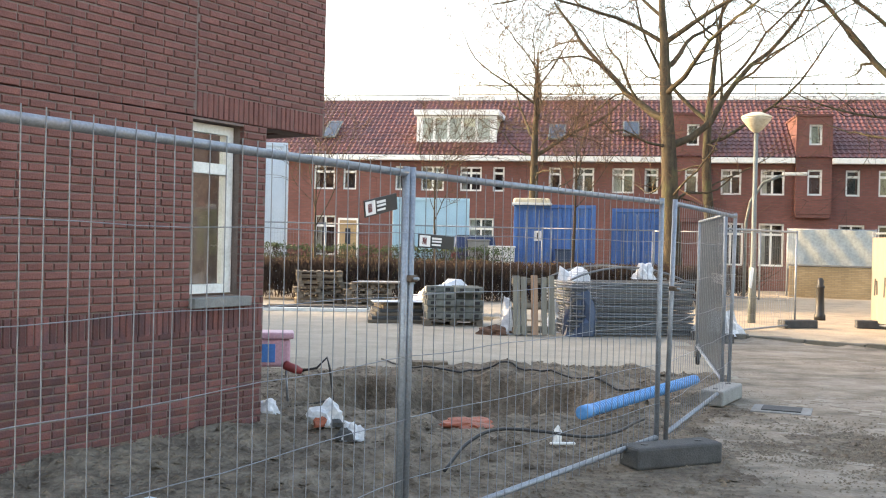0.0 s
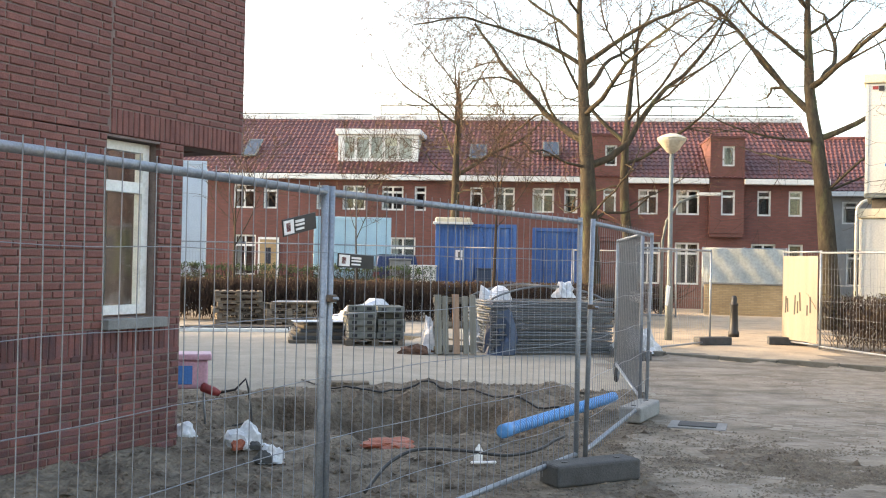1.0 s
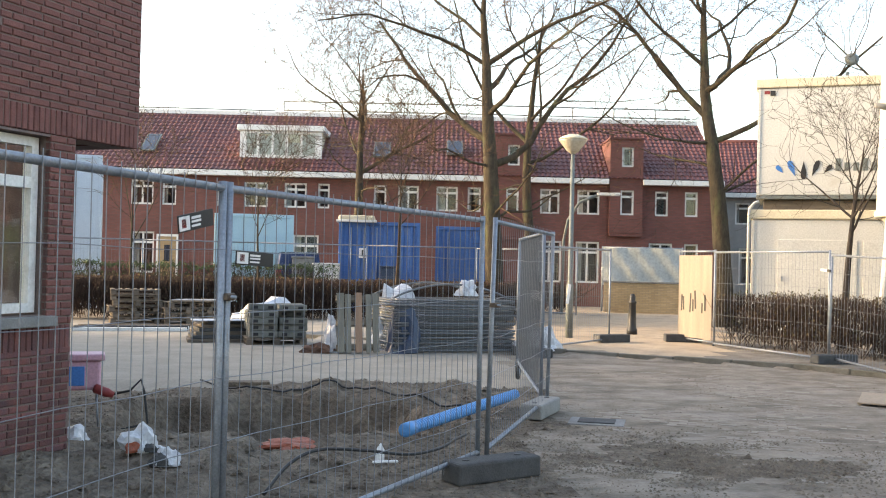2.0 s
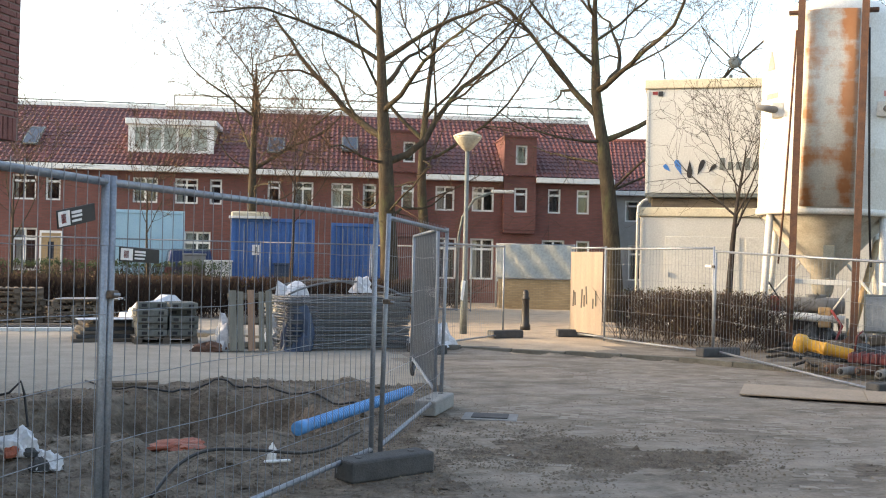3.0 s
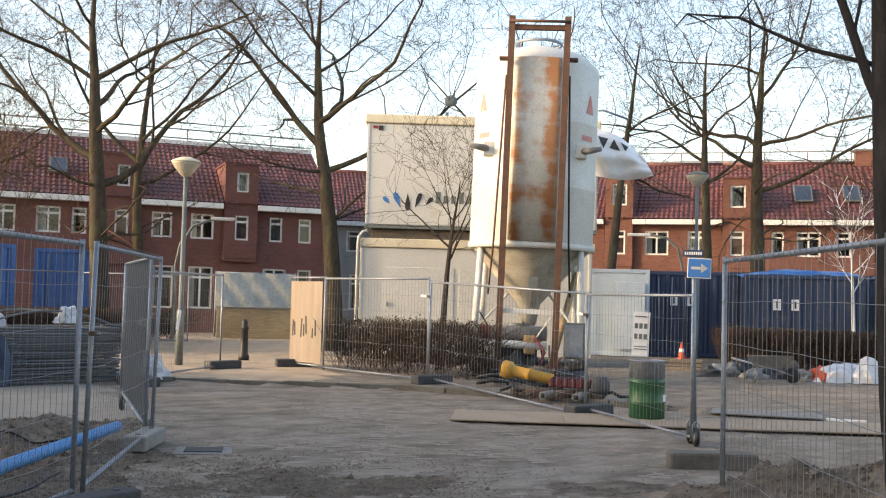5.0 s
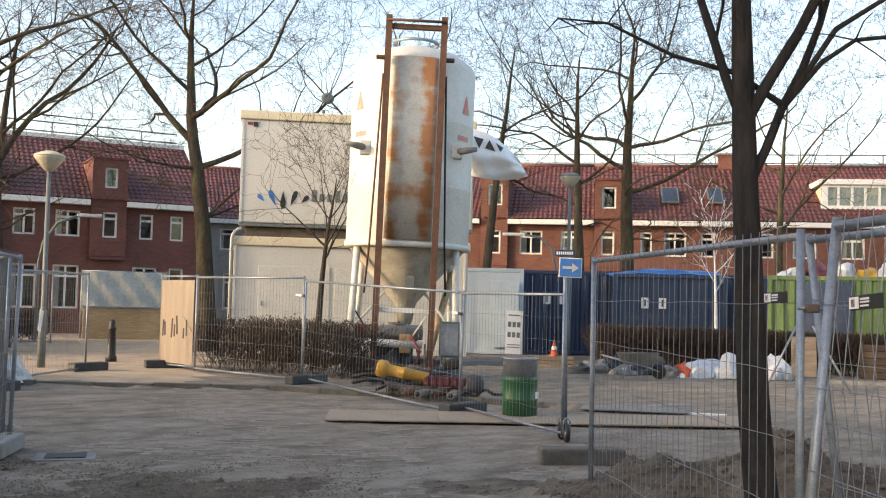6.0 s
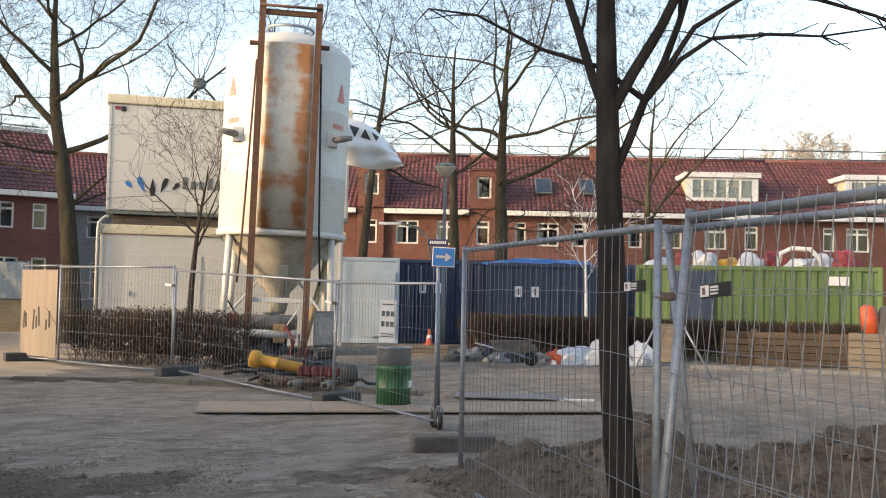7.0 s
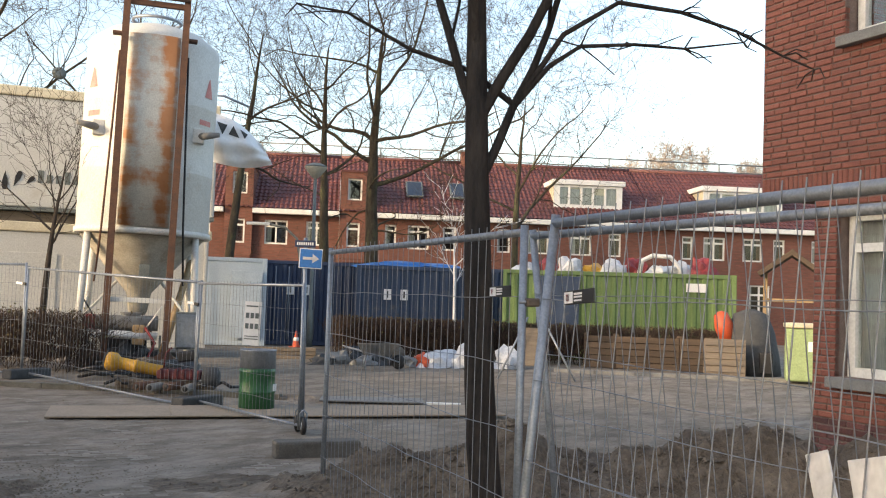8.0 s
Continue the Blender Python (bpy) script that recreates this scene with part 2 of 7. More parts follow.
ORANGE_D = mat("muddy_orange_plastic", (0.36, 0.085, 0.04), (0.2, 0.06, 0.035), 9, 0.6, 0, 0.3, 50, stain=(0.13, 0.09, 0.07), stain_scale=5, stain_amount=0.5)
PINK = mat("faded_pink_plastic", (0.50, 0.29, 0.36), (0.42, 0.24, 0.31), 4, 0.5, 0, 0.03, 40)
PLASTIC_W = mat("white_plastic_film", (0.56, 0.58, 0.61), (0.42, 0.44, 0.48), 6, 0.4, 0, 0.3, 25)
TARP = mat("grey_tarpaulin", (0.42, 0.45, 0.45), (0.34, 0.37, 0.37), 1.5, 0.55, 0, 0.2, 12)
BLUE_S = mat("sign_blue", (0.03, 0.16, 0.46), (0.03, 0.15, 0.43), 5, 0.4, 0, 0, 40)
NAVY_S = mat("sign_navy", (0.015, 0.03, 0.09), (0.015, 0.03, 0.08), 5, 0.4, 0, 0, 40)
WHITE_S = mat("sign_white", (0.78, 0.78, 0.78), (0.7, 0.7, 0.7), 5, 0.4, 0, 0, 40)
BLACK = mat("black_plastic", (0.02, 0.02, 0.022), (0.015, 0.015, 0.016), 5, 0.5, 0, 0.05, 40)
GREYPAINT = mat("grey_green_pole_paint", (0.15, 0.17, 0.165), (0.11, 0.125, 0.12), 5, 0.55, 0, 0.05, 40)
LAMPGLASS = mat("opal_lamp_cover", (0.44, 0.41, 0.33), (0.36, 0.33, 0.26), 4, 0.3, 0, 0, 20)

# ---- ground ----
def smooth(a, b, v):
    t = min(max((v - a) / (b - a), 0.0), 1.0)
    return t * t * (3 - 2 * t)


KERB = [(-0.5, 22.6), (4.9, 19.2), (8.4, 16.9), (9.6, 15.2), (11.2, 12.6)]


def beyond_kerb(x, y):
    """Metres past the kerb line, to its far side."""
    best, side = 1e9, 0
    for (ax, ay), (bx, by) in zip(KERB, KERB[1:]):
        dx, dy = bx - ax, by - ay
        k = min(max(((x - ax) * dx + (y - ay) * dy) / (dx * dx + dy * dy), 0), 1)
        d = math.hypot(x - ax - k * dx, y - ay - k * dy)
        if d < best:
            best, side = d, (dx * (y - ay) - dy * (x - ax))
    return best if side > 0 else -best


def hump(x, y, cx, cy, rx, ry, turn=0.0):
    c, s = math.cos(radians(turn)), math.sin(radians(turn))
    u, v = ((x - cx) * c + (y - cy) * s) / rx, (-(x - cx) * s + (y - cy) * c) / ry
    return math.exp(-(u * u + v * v))


def ground_z(x, y):
    r = math.hypot(x, y)
    if r > 60:
        return 0.0
    n = noise.noise(Vector((x * 0.5, y * 0.5, 3))) * 0.02 + noise.noise(Vector((x * 1.9, y * 1.9, 7))) * 0.012
    rough = smooth(3.2, 0.5, abs(x + 0.6 - 0.52 * (y - 10)) ) * smooth(15.5, 13.2, y) * smooth(4.5, 6.0, y)
    z = n * 0.6
    z += rough * (noise.noise(Vector((x * 2.2, y * 2.2, 1))) * 0.09 + noise.noise(Vector((x * 6, y * 6, 2))) * 0.055 + noise.noise(Vector((x * 13, y * 13, 4))) * 0.02 + 0.03)
    z -= 0.52 * smooth(0.48, 0.70, hump(x, y, -0.35, 11.25, 2.4, 1.8, -12) + 0.17 * noise.noise(Vector((x * 1.1, y * 1.1, 31))) + 0.09 * noise.noise(Vector((x * 3.6, y * 3.6, 32)))) * (1 + 0.3 * noise.noise(Vector((x * 2.4, y * 2.4, 5))) + 0.16 * noise.noise(Vector((x * 7, y * 7, 6))))
    z += 0.10 * hump(x, y, -0.4, 13.6, 2.6, 0.5, -10)
    z += 0.12 * hump(x, y, -2.9, 7.6, 0.5, 2.2, -28)
    lump = 0.75 + 0.45 * noise.noise(Vector((x * 1.7, y * 1.7, 11))) + 0.2 * noise.noise(Vector((x * 5, y * 5, 12)))
    z += 0.70 * lump * hump(x, y, 7.9, 3.9, 1.5, 0.75, -52) + 0.6 * lump * hump(x, y, 6.6, 5.6, 1.2, 0.6, -48) + 0.6 * lump * hump(x, y, 8.6, 2.5, 1.2, 0.7, -60)
    b = beyond_kerb(x, y)
    if -1 < x < 11.6:
        z += 0.075 * smooth(0.02, 0.1, b) * smooth(9.5, 4.0, b)
    return z


def spread(lo, hi, fine, far):
    a = list(np.arange(lo, hi + 1e-6, fine))
    step = fine
    up, down = [hi], [lo]
    while up[-1] < far:
        step *= 1.35
        up.append(up[-1] + step)
        down.append(down[-1] - step)
    return sorted(down[1:]) + a + up[1:]


gx, gy = spread(-4.5, 12.5, 0.085, 900), spread(1.2, 16.0, 0.085, 900)
gv = [(x, y, ground_z(x, y)) for y in gy for x in gx]
w = len(gx)
gf = [(j * w + i, j * w + i + 1, (j + 1) * w + i + 1, (j + 1) * w + i) for j in range(len(gy) - 1) for i in range(w - 1)]


def ground_material():
    m = mat("worn_dirt_ground", (0.285, 0.243, 0.196), (0.15, 0.123, 0.096), 2.4, 0.93, 0, 0.8, 26, stain=(0.275, 0.245, 0.208), stain_scale=0.55, stain_amount=0.55, spec=0.25, dist=0.02)
    N, L = m.node_tree.nodes, m.node_tree.links
    b = N["Principled BSDF"]
    src = b.inputs["Base Color"].links[0].from_socket
    tc = N.new("ShaderNodeTexCoord")
    # streaks of trodden soil, long along the lane
    mp = N.new("ShaderNodeMapping")
    mp.inputs["Rotation"].default_value, mp.inputs["Scale"].default_value = (0, 0, radians(-32)), (0.6, 1.35, 1)
    n = N.new("ShaderNodeTexNoise")
    n.inputs["Scale"].default_value, n.inputs["Detail"].default_value, n.inputs["Roughness"].default_value = 1.5, 11, 0.78
    L.new(tc.outputs["Object"], mp.inputs[0])
    L.new(mp.outputs[0], n.inputs[0])
    r = N.new("ShaderNodeMapRange")
    r.inputs[1].default_value, r.inputs[2].default_value = 0.46, 0.64
    L.new(n.outputs[0], r.inputs[0])
    x = N.new("ShaderNodeMix")
    x.data_type = "RGBA"
    x.inputs[7].default_value = (0.085, 0.07, 0.055, 1)
    k = N.new("ShaderNodeMath")
    k.operation = "MULTIPLY"
    k.inputs[1].default_value = 0.8
    L.new(r.outputs[0], k.inputs[0])
    L.new(k.outputs[0], x.inputs[0])
    L.new(src, x.inputs[6])
    L.new(x.outputs[2], b.inputs["Base Color"])
    return m


GROUND = ground_material()
ME_G = fast_mesh("ground", gv, gf, GROUND, True)
DUG = mat("churned_sandy_soil", (0.205, 0.17, 0.134), (0.08, 0.064, 0.05), 3.2, 0.97, 0, 1.0, 13, stain=(0.25, 0.213, 0.172), stain_scale=1.4, stain_amount=0.35, spec=0.15, dist=0.07)
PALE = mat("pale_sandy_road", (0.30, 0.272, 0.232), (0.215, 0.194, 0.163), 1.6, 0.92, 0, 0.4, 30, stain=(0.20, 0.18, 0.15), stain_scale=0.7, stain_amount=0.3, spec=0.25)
# VERGE: sandy paving raised in colour to carry the warm sunlight on it.
VERGE = mat("sun_toned_sandy_paving", (0.44, 0.345, 0.245), (0.32, 0.25, 0.18), 1.5, 0.92, 0, 0.4, 30, stain=(0.20, 0.165, 0.125), stain_scale=0.8, stain_amount=0.4, spec=0.25)
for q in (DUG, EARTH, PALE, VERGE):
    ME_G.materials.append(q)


def soil_kind(x, y):
    n = noise.noise(Vector((x * 0.9, y * 0.9, 20))) + 0.6 * noise.noise(Vector((x * 3.1, y * 3.1, 21)))
    if hump(x, y, 7.9, 3.9, 1.7, 0.95, -52) + hump(x, y, 6.5, 5.7, 1.3, 0.9, -48) + hump(x, y, 8.6, 2.5, 1.4, 0.9, -60) + hump(x, y, 5.6, 3.6, 1.6, 1.3) + 0.15 * n > 0.5:
        return 2
    if hump(x, y, -0.35, 11.25, 2.3, 1.75, -12) + 0.12 * n > 0.5:
        return 2
    if hump(x, y, 3.3, 8.7, 1.5, 1.1, -20) + 0.45 * n > 0.62 or hump(x, y, 6.2, 7.2, 1.2, 0.8, -40) + 0.4 * n > 0.6:
        return 1
    edge = 1.9 + 0.5 * (y - 8) * 0.35
    if -6 < x < edge + 0.9 * n and 2.0 < y < 13.3 + 0.3 * n + 0.08 * (x + 1):
        return 1
    if x < 3.4 + 0.4 * n and 13.2 < y < 28.6:
        return 3
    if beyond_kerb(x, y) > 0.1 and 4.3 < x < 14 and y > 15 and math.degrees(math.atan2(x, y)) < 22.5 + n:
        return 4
    return 0


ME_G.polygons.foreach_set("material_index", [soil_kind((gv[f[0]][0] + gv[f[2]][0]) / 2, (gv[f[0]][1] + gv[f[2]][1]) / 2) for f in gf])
ground = tagged(new("ground", ME_G), "grey-brown trodden dirt and sand of a building site", "ground", kind="structure")


# ---- near brick buildings ----
def wall_cells(bm, s0, s1, z0, z1, holes, thick):
    """An upright wall along x with openings through it; front face at y = 0, back at y = thick."""
    xs = sorted({s0, s1, *[h[0] for h in holes], *[h[1] for h in holes]})
    zs = sorted({z0, z1, *[h[2] for h in holes], *[h[3] for h in holes]})
    xs = [q for q in xs if s0 <= q <= s1]
    zs = [q for q in zs if z0 <= q <= z1]
    full = {}
    for i in range(len(xs) - 1):
        for j in range(len(zs) - 1):
            cx, cz = (xs[i] + xs[i + 1]) / 2, (zs[j] + zs[j + 1]) / 2
            full[i, j] = not any(h[0] < cx < h[1] and h[2] < cz < h[3] for h in holes)
    cache = {}

    def v(i, j, k):
        if (i, j, k) not in cache:
            cache[i, j, k] = bm.verts.new((xs[i], thick * k, zs[j]))
        return cache[i, j, k]

    for (i, j), on in full.items():
        if not on:
            continue
        bm.faces.new((v(i, j, 0), v(i + 1, j, 0), v(i + 1, j + 1, 0), v(i, j + 1, 0)))
        bm.faces.new((v(i, j, 1), v(i, j + 1, 1), v(i + 1, j + 1, 1), v(i + 1, j, 1)))
        for di, dj, a, b2 in ((-1, 0, (i, j), (i, j + 1)), (1, 0, (i + 1, j + 1), (i + 1, j)), (0, -1, (i + 1, j), (i, j)), (0, 1, (i, j + 1), (i + 1, j + 1))):
            if not full.get((i + di, j + dj), False):
                bm.faces.new((v(*a, 0), v(*b2, 0), v(*b2, 1), v(*a, 1)))
    return bm


def window_unit(parent, s0, s1, z0, z1, y, kind, fmat=None, sill=None, bar=0.055, deep=0.07, name="window", back=True):
    """A framed window in the local x-z plane, glass at y; kind: 1 light, 2 lights, or with a top light."""
    fmat = fmat or WHITE
    top = "t" in kind
    zt = z0 + (z1 - z0) * 0.74
    n = int(kind[0])
    lights = []
    for q in range(n):
        a = s0 + bar + (s1 - s0 - bar) * q / n
        c = s0 + (s1 - s0 - bar) * (q + 1) / n
        spans = [(z0 + bar, zt - bar * 0.6), (zt + bar * 0.6, z1 - bar)] if top else [(z0 + bar, z1 - bar)]
        lights += [(a, c, lo, hi) for lo, hi in spans]
    bm = wall_cells(bmesh.new(), s0, s1, z0, z1, lights, deep)
    bmesh.ops.translate(bm, verts=bm.verts, vec=(0, y, 0))
    unit = part(name, bm, fmat, parent)
    part("pane", box(bmesh.new(), s0 + bar * 0.8, s1 - bar * 0.8, y + deep * 0.5, y + deep * 0.5 + 0.006, z0 + bar * 0.8, z1 - bar * 0.8), GLASS, unit)
    if back:
        part("curtain", box(bmesh.new(), s0 + bar, s0 + (s1 - s0) * rnd.choice((0.3, 0.42, 0.2)), y + deep + 0.12, y + deep + 0.14, z0 + 0.02, z1 - 0.02), CURTAIN, unit)
        # Dark sheet stands in for the unlit room behind the window.
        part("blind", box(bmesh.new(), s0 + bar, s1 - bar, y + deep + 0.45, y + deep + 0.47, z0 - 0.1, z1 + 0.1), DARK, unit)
    if sill:
        part("sill", bbox(s0 - sill, s1 + sill, -0.09, y + 0.02, z0 - 0.085, z0 - 0.003, 0.006), CONC, unit)
    return unit


def frame_of(cx, cy, az):
    """Local x along compass direction az, local y to its left, z up."""
    return pose(cx, cy, 0, 0, 0, 90 - az)


# left building: wall along compass 28, inner corner of the ground floor at s = 0
LEFT = frame_of(-1.99, 8.97, 28.0)
left = thing("wall_left", LEFT, "red brick house wall with a dark brick plinth and an oversailing upper floor", "wall", kind="structure")
L_WIN = (-0.91, -0.30, 1.20, 2.66)
part("core", wall_cells(bmesh.new(), -7.0, 0.0, -0.3, 2.68, [L_WIN], 0.30), MORTAR, left, m=pose(0, 0.012, 0))
part("core", wall_cells(bmesh.new(), -7.0, 0.83, 2.69, 8.6, [], 0.30), MORTAR, left, m=pose(0, 0.012, 0))
part("end_wall", box(bmesh.new(), -0.28, 0.0, 0.31, 7.5, -0.3, 2.68), MORTAR, left)
part("end_wall", box(bmesh.new(), 0.53, 0.82, 0.31, 8.0, 2.69, 8.6), ROW_A, left)
part("soffit", box(bmesh.new(), -0.27, 0.52, 0.32, 8.0, 2.70, 2.80), WOOD, left)
part("back_wall", box(bmesh.new(), -7.0, 0.82, 8.0, 8.3, -0.3, 8.6), ROW_A, left)
part("roof_slab", box(bmesh.new(), -7.0, 0.86, -0.04, 8.3, 8.6, 8.8), CONC, left)
part("floor_slab", box(bmesh.new(), -7.0, -0.29, 0.33, 7.9, -0.2, 0.1), CONC, left)
lw = window_unit(left, L_WIN[0] + 0.02, L_WIN[1] - 0.02, L_WIN[2] + 0.02, L_WIN[3] - 0.01, 0.11, "1t", bar=0.075, deep=0.09, back=False)
part("sill", bbox(-0.93, -0.24, -0.07, 0.10, 1.11, 1.195, 0.008), CONC, lw, "grey concrete window sill")
part("curtain", box(bmesh.new(), -0.60, -0.40, 0.5, 0.52, 1.15, 2.6), CURTAIN, lw)

# right building: upper corner further along than the ground-floor corner
RIGHT = frame_of(10.06, 4.17, 26.0)
right = thing("wall_right", RIGHT, "sunlit red brick house wall with an oversailing upper floor", "wall", kind="structure")
R_WIN = (-3.19, -1.0, 1.13, 2.63)
R_UP = (-3.25, -1.07, 4.23, 6.07)
part("core", wall_cells(bmesh.new(), -8.4, -0.722, -0.3, 2.80, [R_WIN], 0.30), MORTAR, right, m=pose(0, -0.312, 0))
part("core", wall_cells(bmesh.new(), -8.4, 0.0, 2.81, 9.4, [R_UP], 0.30), MORTAR, right, m=pose(0, -0.312, 0))
part("end_wall", box(bmesh.new(), -0.28, -0.012, -8.0, -0.32, 2.81, 9.4), ROW_B, right)
part("end_wall", box(bmesh.new(), -1.0, -0.732, -8.0, -0.32, -0.3, 2.80), ROW_B, right)
part("soffit", box(bmesh.new(), -0.72, -0.29, -8.0, -0.33, 2.82, 2.90), WOOD, right)
part("back_wall", box(bmesh.new(), -8.4, 0.0, -8.3, -8.0, -0.3, 9.4), ROW_B, right)
part("roof_slab", box(bmesh.new(), -8.4, 0.04, -8.3, 0.04, 9.4, 9.6), CONC, right)


def flip_window(parent, hole, kind, sill):
    """A window whose outside is local +y."""
    turn = thing("window", Matrix(), "", "")
    turn.parent = parent
    turn.matrix_basis = pose(0, -0.05, 0, 0, 0, 180)
    s0, s1, z0, z1 = hole
    s0, s1 = -s1 + 0.02, -s0 - 0.02
    bar = 0.085
    zt = z0 + (z1 - z0) * 0.78
    spans = [(z0 + bar, zt - 0.04), (zt + 0.04, z1 - bar)] if kind == "t" else [(z0 + bar, z1 - bar)]
    bm = wall_cells(bmesh.new(), s0, s1, z0, z1, [(s0 + bar, s1 - bar, lo, hi) for lo, hi in spans], 0.08)
    bmesh.ops.translate(bm, verts=bm.verts, vec=(0, 0.09, 0))
    part("window_frame", bm, WHITE, turn, "white painted window frame")
    part("pane", box(bmesh.new(), s0 + 0.07, s1 - 0.07, 0.13, 0.136, z0 + 0.07, z1 - 0.07), GLASS, turn)
    if kind == "t":
        part("curtain", box(bmesh.new(), s0 + 0.07, s1 - 0.07, 0.175, 0.185, z0 + 0.07, z1 - 0.07), CURTAIN, turn)
    if sill:
        part("sill", bbox(s0 - 0.06, s1 + 0.06, -0.13, 0.09, z0 - 0.10, z0 - 0.004, 0.008), CONC, turn)


flip_window(right, R_WIN, "t", True)
flip_window(right, R_UP, "", True)


# unseen block added behind the left building so that its shadow covers the site
west = thing("west_house", pose(-14.2, 25.3, 0, 0, 0, 180), "plain brick block added out of view to shade the site from the west", "house")
part("wall", box(bmesh.new(), 0, 9, 0, 16, -0.2, 7.6), ROW_A, west)
part("parapet", box(bmesh.new(), -0.1, 9.1, -0.1, 16.1, 7.61, 8.1), CONC, west)


# ---- rows of houses ----
def roof_tiles(s0, s1, y0, z0, y1, z1):
    """Pantiles: waves across, steps up the slope."""
    nx, ny = int((s1 - s0) / 0.0525), int(math.hypot(y1 - y0, z1 - z0) / 0.34)
    slope = Vector((0, y1 - y0, z1 - z0)).normalized()
    nrm = Vector((0, -slope.z, slope.y))
    length = math.hypot(y1 - y0, z1 - z0)
    vs, fs = [], []
    for j in range(ny):
        for e in (0, 1):
            d = length * (j + e) / ny
            for i in range(nx + 1):
                wave = (0.030, 0.008, -0.018, 0.004)[i % 4]
                lift = wave + (0.03 if e == 0 else 0.0)
                vs.append((s0 + (s1 - s0) * i / nx, y0 + slope.y * d + nrm.y * lift, z0 + slope.z * d + nrm.z * lift))
    for j in range(2 * ny - 1):
        for i in range(nx):
            a = j * (nx + 1) + i
            fs.append((a, a + 1, a + nx + 2, a + nx + 1))
    return vs, fs


Z_GUT, Z_RIDGE, DEPTH = 5.3, 8.45, 4.6


def house(name, m, s0, s1, brick, windows, bays=(), dormers=(), skylights=(), label="", gaps=(), group="row houses"):
    white_ridge = brick is ROW_A
    h = thing(name, m, label, "house", group)
    bayw = [(b[0], b[1]) for b in bays]
    holes = [w_[:4] for w_ in windows if not any(b0 < (w_[0] + w_[1]) / 2 < b1 for b0, b1 in bayw)]
    part("wall", wall_cells(bmesh.new(), s0, s1, -0.2, Z_GUT, holes, 0.28), brick, h)
    part("party_wall", box(bmesh.new(), s0, s0 + 0.02, 0.29, 9.2, -0.2, Z_GUT), brick, h)
    part("party_wall", box(bmesh.new(), s1 - 0.02, s1, 0.29, 9.2, -0.2, Z_GUT), brick, h)
    part("rear_wall", box(bmesh.new(), s0 + 0.03, s1 - 0.03, 9.0, 9.2, -0.2, Z_GUT), brick, h)
    for s in (s0 + 0.01, s1 - 0.01):
        gable = bmesh.new()
        gable.faces.new([gable.verts.new(q) for q in ((s, 0.1, Z_GUT), (s, 9.2, Z_GUT), (s, DEPTH, Z_RIDGE - 0.05))])
        part("gable", gable, brick, h)
    vs, fs = roof_tiles(s0, s1, -0.32, Z_GUT + 0.12, DEPTH, Z_RIDGE)
    roof = part("roof", fast_mesh("roof", vs, fs, TILE), TILE, h)
    bm = bmesh.new()
    bm.faces.new([bm.verts.new(q) for q in ((s0, DEPTH, Z_RIDGE - 0.02), (s1, DEPTH, Z_RIDGE - 0.02), (s1, 9.4, Z_GUT), (s0, 9.4, Z_GUT))])
    part("rear_slope", bm, TILE, roof)
    bm = bmesh.new()
    if white_ridge:
        box(bm, s0, s1, DEPTH - 0.08, DEPTH + 0.2, Z_RIDGE - 0.02, Z_RIDGE + 0.17)
    else:
        tube(bm, [(s0, DEPTH, Z_RIDGE + 0.02), (s1, DEPTH, Z_RIDGE + 0.02)], 0.11, 8)
    part("ridge_cap", bm, WHITE if white_ridge else TILE, roof, "pale metal ridge flashing" if white_ridge else "")
    cut = sorted([s0, s1] + [q for b in bays for q in (max(b[0], s0), min(b[1], s1))])
    for a, b in zip(cut[::2], cut[1::2]):
        if b - a > 0.2:
            bm = bbox(a, b, -0.42, -0.01, Z_GUT - 0.12, Z_GUT + 0.10, 0.012)
            part("gutter", bm, WHITE, h, "white painted box gutter")
    for b0, b1, zb, zt in bays:
        bay = part("bay", wall_cells(bmesh.new(), b0, b1, zb, zt, [w_[:4] for w_ in windows if b0 < (w_[0] + w_[1]) / 2 < b1], 0.2), brick, h, "brick bay rising through the eaves", m=pose(0, -0.24, 0))
        for c0, c1 in ((b0, b0 + 0.12), (b1 - 0.12, b1)):
            part("cheek", box(bmesh.new(), c0, c1, 0.21, 2.6, Z_GUT - 0.3, zt), brick, bay)
        part("bay_roof", box(bmesh.new(), b0 - 0.04, b1 + 0.04, -0.05, 2.8, zt, zt + 0.08), TILE, bay)
        part("corbel", bbox(b0 + 0.03, b1 - 0.03, 0.02, 0.22, zb - 0.16, zb - 0.005, 0.02), brick, bay)
    for s_0, s_1, z0, z1, kind in windows:
        on_bay = any(b0 < (s_0 + s_1) / 2 < b1 for b0, b1 in bayw)
        window_unit(h, s_0, s_1, z0, z1, -0.16 if on_bay else 0.08, kind, bar=0.075, sill=None)
    for d0, d1, z0, z1 in dormers:
        y_in = DEPTH * (z0 - Z_GUT - 0.12) / (Z_RIDGE - Z_GUT) - 0.25
        d = part("dormer", box(bmesh.new(), d0 + 0.05, d1 - 0.05, y_in + 0.13, y_in + 2.6, z0 - 0.3, z1 - 0.02), CREAM, h, "white timber dormer")
        part("roof_edge", bbox(d0 - 0.12, d1 + 0.12, y_in - 0.12, y_in + 2.8, z1 - 0.02, z1 + 0.22, 0.02), WHITE, d)
        xs = [d0 + 0.14, d0 + 0.22 * (d1 - d0), d0 + 0.40 * (d1 - d0), d0 + 0.57 * (d1 - d0), d0 + 0.75 * (d1 - d0), d1 - 0.14]
